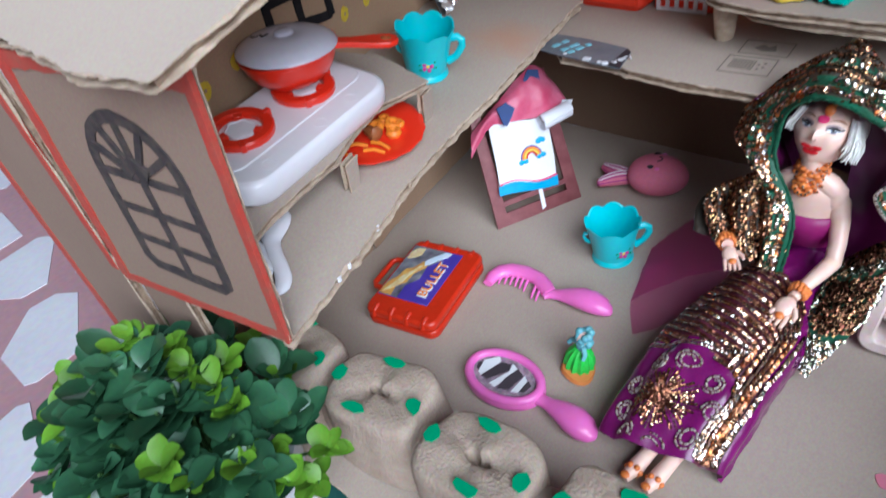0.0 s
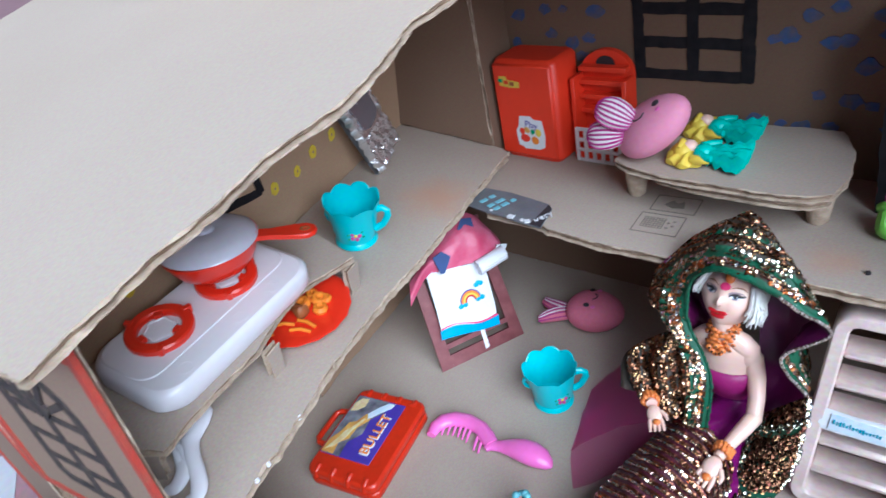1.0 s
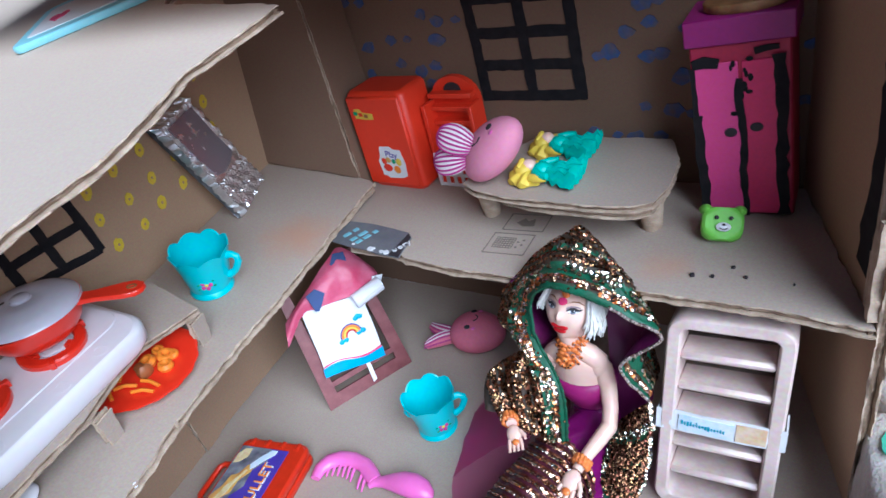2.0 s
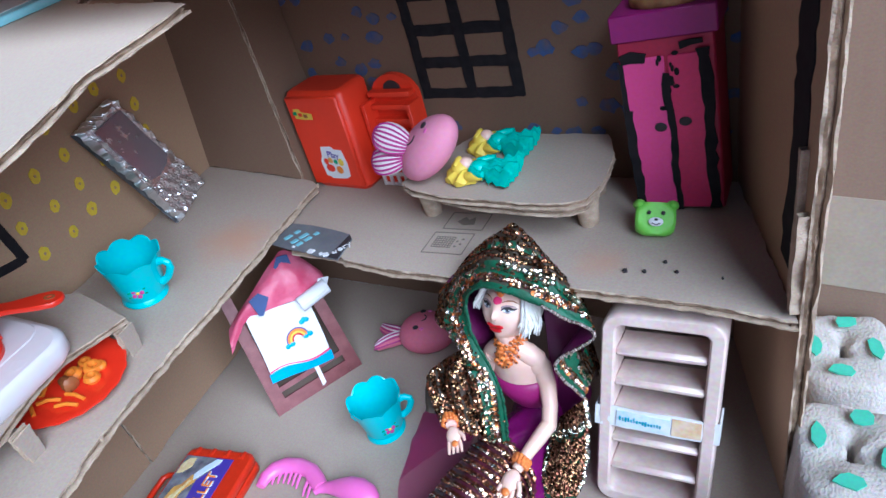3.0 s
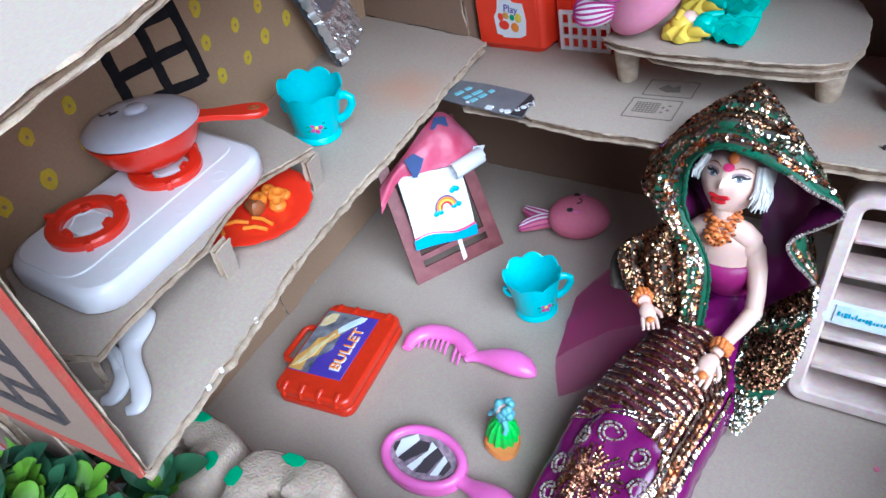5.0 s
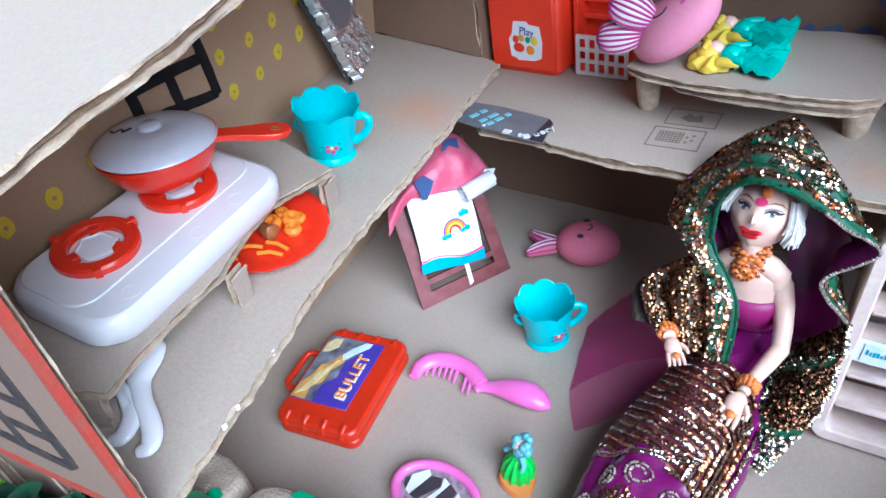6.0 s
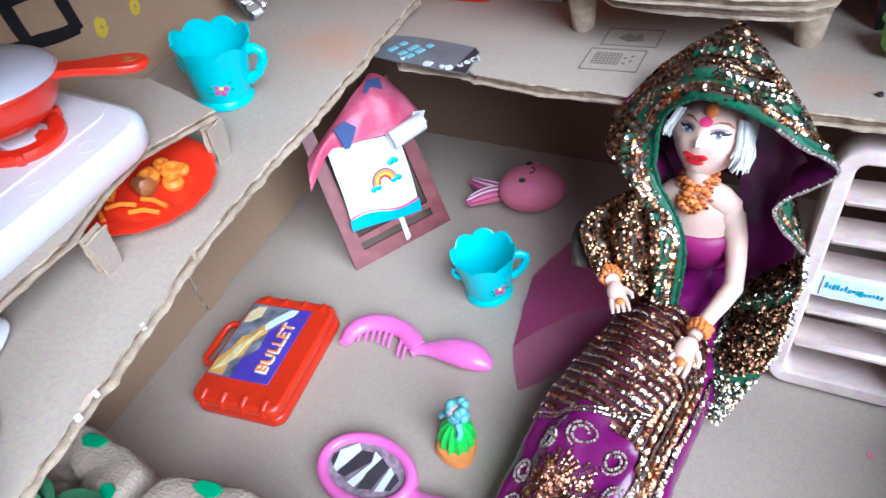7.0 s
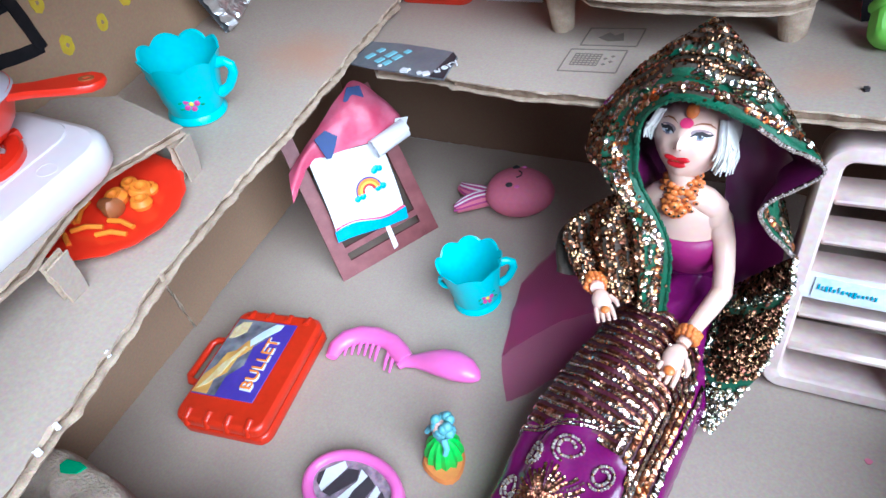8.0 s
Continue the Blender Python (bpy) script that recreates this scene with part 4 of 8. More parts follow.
pm.v = [(x, y, z + 0.0002 + float(np.interp(math.hypot(x, y), (0.0062, 0.0130, 0.0200, 0.0240), (0.0078, 0.0071, 0.0054, 0.0034)))) for x, y, z in pm.v]
part("ink_mark", pm, lob, "black ink scribble")


def flower_cup(m, group, label, sticker=0):
    """A toy tea cup with a scalloped rim, a foot, an ear and a flower sticker."""
    cup = thing("toy_cup", m, label, "toy cup", group)
    body = Mesh()

    def petal(a, k):
        if k in (4, 5, 6):
            s = abs(math.cos(4 * a))
            return 1 + 0.04 * s, 0.0040 * s ** 0.7
        return 1.0, 0.0
    body.lathe([(0.0, 0.0035), (0.0146, 0.0042), (0.0162, 0.011), (0.0178, 0.022), (0.0206, 0.0335), (0.0208, 0.0343), (0.0196, 0.0335), (0.0168, 0.022), (0.0145, 0.011), (0.012, 0.0062), (0.0, 0.0058)], AQUA, n=84, shape=petal, close=False)
    part("body", body, cup)
    foot = Mesh()
    foot.lathe([(0.0158, 0.0), (0.0164, 0.0008), (0.0160, 0.0024), (0.0147, 0.0044), (0.0130, 0.0048), (0.0130, 0.0)], AQUA, n=40, close=False)
    part("foot", foot, cup)
    ear = Mesh()
    path = [(0.0192, 0, 0.0310), (0.0236, 0, 0.0320), (0.0268, 0, 0.0300), (0.0272, 0, 0.0260), (0.0252, 0, 0.0215), (0.023, 0, 0.0175), (0.0195, 0, 0.0145), (0.0165, 0, 0.0125)]
    ear.tube(path, [0.0028, 0.0024, 0.0024, 0.0023, 0.0022, 0.0021, 0.0024, 0.0026], AQUA, n=10, flat=1.2)
    part("handle", ear, cup)
    ear2 = Mesh()
    ear2.tube([(-0.017, 0, 0.0145), (-0.0205, 0, 0.0165), (-0.0222, 0, 0.0205), (-0.0215, 0, 0.0235), (-0.0190, 0, 0.0228)], [0.0018, 0.0016, 0.0015, 0.0016, 0.0013], AQUA, n=8)
    part("curl", ear2, cup)
    st = Mesh()
    for k in range(5):
        a = 2 * math.pi * k / 5
        st.ball((0.0022 * math.cos(a), 0.0022 * math.sin(a), 0), (0.00125, 0.00125, 0.0003), STICKER_PINK, n=8, rings=5)
    st.ball((0, 0, 0.0001), (0.001, 0.001, 0.0004), YELLOW_RUBBER, n=8, rings=5)
    for dx, dy in ((-0.0042, 0.0010), (0.0044, -0.0008), (-0.004, -0.0016), (0.0038, 0.0022)):
        st.ball((dx, dy, 0), (0.0009, 0.0005, 0.0003), GREEN_PAINT, n=8, rings=5)
    sob = part("flower_sticker", st, cup, "small pink flower sticker")
    sob.matrix_basis = pose(0, 0, 0, 0, 0, sticker) @ pose(0, -0.0170, 0.0152, 80, 0, 0) @ scaled(1.3)
    return cup


flower_cup(KIT @ pose(-0.0108, -0.0262, ZL + 0.0002, 0, 0, 24) @ scaled(0.715), "toy cups", "aqua plastic toy cup with scalloped rim on the kitchen floor", 22)
flower_cup(pose(0.0765, 0.0135, 0.0002, 0, 0, 28) @ scaled(0.75), "toy cups", "aqua plastic toy cup with scalloped rim on the lower floor", 30)

plate = thing("toy_plate", KIT @ pose(0.0040, -0.0850, ZL + 0.0003), "orange red plastic toy plate with moulded orange food", "toy plate")
pl = Mesh()


def flute(a, k):
    return (1 + 0.012 * math.cos(18 * a), 0.0) if k in (2, 3, 4) else (1.0, 0.0)


pl.lathe([(0.0, 0.0), (0.014, 0.0), (0.0262, 0.0038), (0.0268, 0.0046), (0.0258, 0.0048), (0.0185, 0.0022), (0.0, 0.0016)], RED_PLASTIC, n=72, shape=flute, close=False)
part("dish", pl, plate)
for dx, dy, r in ((0.006, 0.010, 0.0042), (0.011, 0.006, 0.0038), (0.002, 0.004, 0.0042), (0.008, 0.013, 0.003), (0.0, 0.011, 0.0032)):
    fd = Mesh()
    fd.lathe([(r * 0.34, 0.0), (r * 0.8, 0.0), (r, r * 0.45), (r * 0.8, r * 0.95), (r * 0.5, r * 0.95), (r * 0.36, r * 0.5), (r * 0.34, 0.0)], FOOD, n=16, close=False)
    ring_ = part("food_ring", fd, plate, "moulded orange food ring")
    ring_.matrix_basis = pose(dx, dy, 0.0018, 12 * math.sin(900 * dx), 10 * math.cos(700 * dy), 0)
for dx, dy, t in ((0.012, -0.004, 10), (0.004, -0.011, 40), (-0.004, -0.006, 120), (0.013, -0.009, 30), (-0.007, -0.012, 15), (0.0, -0.017, -20)):
    fd = Mesh()
    fd.tube([(-0.005, 0, 0.0), (0, 0.0004, 0.0008), (0.005, 0, 0.0)], 0.0009, FOOD, n=8)
    strip_ = part("food_strip", fd, plate, "moulded orange food strip")
    strip_.matrix_basis = pose(dx, dy, 0.0028, 0, 0, t)
fd = Mesh()
fd.ball((0.005, -0.001, 0.0045), (0.0045, 0.0035, 0.0035), MEAT, n=12, rings=8, bend=lambda p: p * (1 + 0.2 * math.sin(5 * p.x)))
part("food_piece", fd, plate, "brown moulded food piece")


def glide(points, radii, steps=5):
    """A smooth run through the given places, with the widths carried along."""
    P = [Vector((x, y, z, r)) for (x, y, z), r in zip(points, radii)]
    P = [P[0] * 2 - P[1]] + P + [P[-1] * 2 - P[-2]]
    run = []
    for a in range(1, len(P) - 2):
        for q in range(steps):
            f = q / steps
            run.append(0.5 * (2 * P[a] + (P[a + 1] - P[a - 1]) * f + (2 * P[a - 1] - 5 * P[a] + 4 * P[a + 1] - P[a + 2]) * f * f + (3 * P[a] - P[a - 1] - 3 * P[a + 1] + P[a + 2]) * f ** 3))
    run.append(P[-2])
    return [tuple(p[:3]) for p in run], [max(0.0005, p[3]) for p in run]


cutlery_m = KIT @ pose(0, 0, ZL + 0.0004)
spoon = thing("toy_spoon", cutlery_m, "white plastic toy spoon with a hooked end on the kitchen floor", "toy cutlery", "toy cutlery on the kitchen floor")
c = Mesh()
c.tube(*glide([(0.0135, -0.1462, 0.0036), (0.0158, -0.1488, 0.0032), (0.0196, -0.1545, 0.0027), (0.0240, -0.1590, 0.0026)], [0.0012, 0.0054, 0.0060, 0.0040]), WHITE_PLASTIC, n=18, flat=0.38)
part("bowl", c, spoon)
c = Mesh()
c.tube(*glide([(0.0238, -0.1588, 0.0027), (0.0270, -0.1610, 0.0028), (0.0325, -0.1640, 0.0034), (0.0390, -0.1668, 0.0034), (0.0440, -0.1697, 0.0030), (0.0462, -0.1730, 0.0026), (0.0445, -0.1760, 0.0022)], [0.0040, 0.0032, 0.0029, 0.0030, 0.0031, 0.0028, 0.0016]), WHITE_PLASTIC, n=16, flat=0.5)
part("handle", c, spoon)
fork = thing("toy_fork", cutlery_m, "white plastic toy fork with long thin prongs on the kitchen floor", "toy cutlery", "toy cutlery on the kitchen floor")
for dx, dy in ((0.0, 0.0), (0.0022, 0.0018)):
    c = Mesh()
    c.tube(*glide([(0.0115 + dx, -0.1645 + dy, 0.0016), (0.0190 + dx, -0.1653 + dy, 0.0020), (0.0253 + dx, -0.1668 + dy, 0.0024), (0.0312 + dx, -0.1692 + dy, 0.0024)], [0.0008, 0.0012, 0.0013, 0.0014]), WHITE_PLASTIC, n=12, flat=0.7)
    part("prong", c, fork)
c = Mesh()
c.tube(*glide([(0.0300, -0.1676, 0.0026), (0.0338, -0.1694, 0.0028), (0.0362, -0.1726, 0.0027), (0.0366, -0.1756, 0.0023), (0.0345, -0.1782, 0.0020)], [0.0022, 0.0029, 0.0030, 0.0028, 0.0016]), WHITE_PLASTIC, n=16, flat=0.5)
part("handle", c, fork)

# foil-wrapped mirror leaning on the side wall
fa, fb = Vector((-0.0418, 0.0285, 0.1290)), Vector((-0.0610, 0.0672, 0.1325))
ft = fa + Vector((0.0070, -0.0310, 0.0735))
fx = (fb - fa).normalized()
fy = (ft - fa - fx * (ft - fa).dot(fx)).normalized()
fz = fx.cross(fy)
FM = Matrix(((fx.x, fy.x, fz.x, fa.x), (fx.y, fy.y, fz.y, fa.y), (fx.z, fy.z, fz.z, fa.z), (0, 0, 0, 1)))
foil = thing("foil_mirror", FM, "board wrapped in crumpled silver foil leaning on the wall", "mirror")
rows = []
NI, NJ = 66, 104
for j in range(NJ):
    row = []
    for i in range(NI):
        x, y = (fb - fa).length * i / (NI - 1), 0.0785 * j / (NJ - 1)
        edge_d = min(i, NI - 1 - i, j, NJ - 1 - j)
        low = min(1.0, edge_d / 3.0)
        cr = 0.0011 if (y < 0.028 or min(x, (fb - fa).length - x) < 0.006 or y > 0.074) else 0.0004
        q = Vector((x, y, 1.3))
        z = 0.004 * low + cr * (1.8 * noise.noise(q * 190) + 1.5 * abs(noise.noise(q * 480)) + 0.9 * abs(noise.noise(q * 1150)))
        row.append((x + 0.0008 * noise.noise(Vector((0, y * 300, 2))), y + 0.0008 * noise.noise(Vector((x * 300, 0, 5))), z))
    rows.append(row)
ftop_a, ftop_b = Vector((-0.0385, -0.0008, 0.2018)), Vector((-0.0430, 0.0272, 0.2083))
f_wide, f_high = (fb - fa).length, 0.0785


def leaning(p):
    """From the flat sheet to the board that leans on the wall, its top drawn in."""
    u, v = p[0] / f_wide, p[1] / f_high
    q = fa.lerp(fb, u).lerp(ftop_a.lerp(ftop_b, u), v) + fz * p[2]
    return tuple(FM.inverted() @ q)


fm = Mesh()
fm.grid(rows, FOIL)
fm.grid([[(p[0], p[1], p[2]) for p in rows[0]], [(p[0], p[1], -0.002) for p in rows[0]], [(p[0], p[1], -0.002) for p in rows[-1]], [(p[0], p[1], p[2]) for p in rows[-1]]], FOIL)
fm.v = [leaning(p) for p in fm.v]
part("foil", fm, foil, smooth=9)
fm = Mesh()
w_ = (fb - fa).length
fm.prism([(0.0075, 0.033), (0.016, 0.030), (0.028, 0.031), (w_ - 0.007, 0.034), (w_ - 0.0075, 0.050), (w_ - 0.006, 0.072), (0.0065, 0.0735), (0.0060, 0.050)], 0.0036, 0.0049, MIRROR)
fm.v = [leaning(p) for p in fm.v]
part("mirror_face", fm, foil, "dull mirror face")

# ---- bedroom: fridge, rack, plush toys, table, figures, wardrobe, eraser ----
FR = pose(0.0225, 0.119, ZB + 0.0002, 0, 0, -3)
fridge = thing("toy_fridge", FR, "red plastic toy fridge with picture stickers", "toy fridge")
g = Mesh()
g.prism(rounded(0.046, 0.028, 0.005), 0.0, 0.066, RED_MATT, bevel=0.003)
part("body", g, fridge)
g = Mesh()
g.box((0, -0.0148, 0.0335), (0.042, 0.0025, 0.060), RED_MATT, bevel=0.001)
part("door", g, fridge)
g = Mesh()
pts = [(-0.011, -0.010), (-0.0075, -0.0105), (-0.006, -0.012), (0.006, -0.0115), (0.0105, -0.0095), (0.0115, 0.0), (0.0098, 0.010), (0.003, 0.0105), (0.001, 0.0125), (-0.008, 0.012), (-0.0095, 0.0045), (-0.012, 0.001)]
g.prism(pts, 0.0, 0.0003, STICKER)
s1 = part("sticker", g, fridge, "white picture sticker of toy food")
s1.matrix_basis = pose(0.003, -0.0162, 0.020, 90, 0, 0) @ scaled(0.92)
g = Mesh()
for px, py, rx_, ry_, mt in ((-0.005, -0.004, 0.004, 0.003, RED_PLASTIC), (0.003, -0.005, 0.003, 0.003, FOOD), (0.006, 0.001, 0.0025, 0.003, YELLOW_RUBBER), (-0.003, 0.002, 0.0025, 0.0022, LABEL_YELLOW), (0.0015, 0.0012, 0.0018, 0.002, GREEN_PAINT), (-0.007, 0.001, 0.0022, 0.0025, RED_MATT)):
    g.ball((px, py, 0.0003), (rx_, ry_, 0.0003), mt, n=12, rings=4)
part("food_picture", g, s1, "red and yellow printed food")
letters("Play", 0.0065, LABEL_BLUE, s1, pose(0.001, 0.0062, 0.0004, 0, 0, -6))
g = Mesh()
g.prism([(-0.009, -0.0025), (0.001, -0.0032), (0.009, -0.0028), (0.0092, 0.001), (0.0, 0.0016), (-0.001, 0.0036), (-0.009, 0.0034)], 0.0, 0.0003, YELLOW_RUBBER)
s3 = part("sticker", g, fridge, "small yellow sticker")
s3.matrix_basis = pose(-0.010, -0.0162, 0.0525, 90, 0, -4)
g = Mesh()
for k in range(3):
    g.box((-0.0055 + k * 0.0045, 0.0006 - 0.0006 * k, 0.0004), (0.0033, 0.0022, 0.0003), (GREEN_PAINT, RED_PLASTIC, MEAT)[k])
part("print_bar", g, s3, "printed bars")

rack = thing("toy_rack", pose(0.066, 0.1225, ZB + 0.0002, 0, 0, -2), "red plastic toy rack with arched top and white basket", "toy rack")
g = Mesh()
shape_ = [(-0.0165, 0), (0.0165, 0), (0.0165, 0.052)] + arc(0, 0.052, 0.0165, 0, 180, 12, 0.014)[1:-1] + [(-0.0165, 0.052)]
g.prism(shape_, 0.0, 0.004, RED_MATT, pose(0, 0.008, 0, 90, 0, 0))
part("back_panel", g, rack)
for sx in (-0.0165, 0.0165):
    g = Mesh()
    g.box((sx, -0.002, 0.026), (0.0025, 0.012, 0.052), RED_MATT)
    part("side_panel", g, rack)
for z in (0.03, 0.039, 0.048, 0.056):
    g = Mesh()
    g.box((0, 0.001, z), (0.030, 0.006, 0.003), RED_MATT)
    part("shelf", g, rack)
g = Mesh()
g.prism(arc(0, 0, 0.006, 0, 180, 8, 0.005), 0, 0.0006, INK, pose(0, 0.0038, 0.0575, 90, 0, 0))
part("slot", g, rack, "dark arched slot")
g = Mesh()
g.box((0, -0.0105, 0.001), (0.030, 0.001, 0.002), WHITE_PLASTIC)
basket = part("basket", g, rack, "white plastic lattice basket")
for z in (0.008, 0.0145, 0.0215):
    g = Mesh()
    g.box((0, -0.0105, z), (0.030, 0.0012, 0.0022), WHITE_PLASTIC)
    part("rail", g, basket)
for k in range(6):
    g = Mesh()
    g.box((-0.0142 + k * 0.00568, -0.0105, 0.011), (0.0022, 0.0014, 0.022), WHITE_PLASTIC)
    part("bar", g, basket)
g = Mesh()
g.box((0, -0.002, 0.0035), (0.034, 0.016, 0.006), RED_MATT)
part("base", g, rack)


def squid(m, body_mat, label, swim, lobes=()):
    """A soft foam toy: an egg body with striped tentacles and an inked face."""
    s = thing("squishy_toy", m, label, "soft toy", "pink squishy toys")
    b = Mesh()
    b.ball((0.012, 0, 0.0125), (0.0195, 0.0165, 0.0125), body_mat, n=28, rings=18, bend=lambda p: Vector((p.x, p.y * (1 - 0.12 * p.x), p.z)))
    part("body", b, s)
    for lobe in lobes:
        t = Mesh()
        LOBE = lobe
        r0, r1, r2 = 0.0120, 0.0080, 0.0050
        t.ball((0, 0, 0), (r0, r1, r2), WHITE_STRIPE, LOBE, n=26, rings=16, bend=lambda p: Vector((p.x, p.y * (1 + 0.22 * p.x), p.z)))
        tob = part("tentacle", t, s, "white and magenta striped tentacle")
        st = Mesh()
        for w in (-0.82, -0.52, -0.22, 0.08, 0.38, 0.68, 0.92):
            line = []
            for i in range(11):
                x = -0.97 + 1.94 * i / 10
                e = math.sqrt(max(0.0, 1 - x * x))
                line.append((r0 * x, r1 * (1 + 0.22 * x) * w * e, r2 * e * math.sqrt(max(0.0, 1 - w * w)) + 0.0001))
            st.tube(line, 0.00058, PURPLE_STRIPE, LOBE, n=6)
        part("stripe", st, tob, "magenta stripes")
    for k, (ang, ln) in enumerate(swim):
        a = radians(ang)
        t = Mesh()
        pts, rad = [], []
        for i in range(9):
            f = i / 8
            pts.append((-0.003 - ln * f * math.cos(a * (0.5 + f)), ln * f * math.sin(a * (0.5 + f)), 0.008 - 0.002 * f))
            rad.append((0.0048 if len(swim) < 3 else 0.0062) * (1 - 0.35 * f * f) + 0.0012 * math.sin(math.pi * f))
        t.tube(pts, rad, body_mat if len(swim) < 3 else WHITE_STRIPE, n=14, flat=0.8)
        tob = part("tentacle", t, s)
        st = Mesh()
        for w, mt in ((-0.9, PURPLE_STRIPE), (-0.45, PURPLE_STRIPE), (0.0, PURPLE_STRIPE), (0.45, PURPLE_STRIPE), (0.9, PURPLE_STRIPE), (-0.22, WHITE_STRIPE), (0.22, WHITE_STRIPE)):
            line = []
            for p, r, q in zip(pts, rad, pts[1:] + pts[-1:]):
                d = Vector(q) - Vector(p)
                d = d.normalized() if d.length > 1e-6 else Vector((-1, 0, 0))
                sd = Vector((-d.y, d.x, 0))
                line.append(Vector(p) + sd * r * math.sin(w * 1.35) + Vector((0, 0, r * 0.8 * math.cos(w * 1.35))))
            st.tube(line, 0.00055 if len(swim) < 3 else 0.0004, mt, n=6)
        part("stripe", st, tob, "white and magenta stripes")
    face = Mesh()

    def on(u, v):
        """A place on the top of the body."""
        x, y = (v * 1.15, -u) if lobes else (u, v)
        q = max(0.0, 1 - (x / 0.0195) ** 2 - (y / 0.0165) ** 2)
        return (0.012 + x, y, 0.0125 + 0.0125 * math.sqrt(q) + 0.0001)
    for v in (-0.0078, 0.0078):
        face.ball(on(-0.003, v), (0.0021, 0.0019, 0.0009), INK, n=10, rings=6)
        face.ball(on(0.0015, v * 1.12), (0.0016, 0.0015, 0.0005), PINK_PLASTIC, n=10, rings=6)
    face.tube([on(0.0, -0.003), on(0.002, -0.0015), on(0.0022, 0.0), on(0.002, 0.0015), on(0.0, 0.003)], 0.00045, INK, n=6)
    part("inked_face", face, s, "black ink eyes and smile")
    return s


squid(pose(0.0575, 0.0825, 0.0003, 0, 0, 10), SQUISH, "pink foam squid toy lying on the lower floor", ((-18, 0.024), (14, 0.026)))
SQ = Matrix(((0.80, -0.341, -0.495, 0.1135), (0.0, 0.823, -0.568, 0.0800), (0.60, 0.454, 0.660, 0.1540), (0, 0, 0, 1))) @ Matrix.Diagonal((1.12, 0.92, 0.86, 1)) @ pose(-0.012, 0, -0.0125)


def fan(c, along):
    """A frame for a flat lobe of the toy: x along it, z out of its face."""
    x = Vector(along).normalized()
    z = Vector((0.25, -0.8, 0.55))
    z = (z - x * z.dot(x)).normalized()
    y = z.cross(x)
    return SQ.inverted() @ Matrix(((x.x, y.x, z.x, c[0]), (x.y, y.y, z.y, c[1]), (x.z, y.z, z.z, c[2]), (0, 0, 0, 1)))


squid(SQ, SQUISH_PALE, "pale pink foam squid toy propped on the end of the table", (), (fan((0.0965, 0.0760, 0.1600), (-0.93, 0.0, 0.36)), fan((0.0915, 0.0745, 0.1490), (-0.98, 0.0, -0.12))))

table = thing("card_table", pose(0, 0, ZB), "low cardboard table of two layers on cork legs", "table")
tt = [(0.0945, 0.0740), (0.104, 0.0675), (0.122, 0.0638), (0.140, 0.0625), (0.160, 0.0615), (0.178, 0.0612), (0.190, 0.0632), (0.1975, 0.0685), (0.2008, 0.082), (0.1990, 0.110), (0.1900, 0.1305), (0.17, 0.1305), (0.14, 0.1300), (0.113, 0.1280), (0.0995, 0.100)]
part("tabletop", board(tt, 0.0038, CARD, m=pose(0, 0, 0.0262), seed=51, ragged=0.0013), table)
part("lower_layer", board([(0.158 + (x - 0.150) * 0.80, 0.092 + (y - 0.092) * 0.96) for x, y in tt], 0.0040, CARD, m=pose(0, 0, 0.0222), seed=52, ragged=0.0012), table)
for lx, ly in ((0.1015, 0.0855), (0.1905, 0.0865), (0.118, 0.117), (0.186, 0.114)):
    lg = Mesh()
    lg.lathe([(0.0042, 0.0), (0.0047, 0.001), (0.0058, 0.010), (0.0064, 0.0185)], CARD_EDGE, n=18, shape=lambda a, k: (1 + 0.07 * math.sin(3 * a + k) + 0.05 * math.sin(5 * a + 2 * k), 0.0))
    lo = part("leg", lg, table)
    lo.matrix_basis = pose(lx, ly, 0)


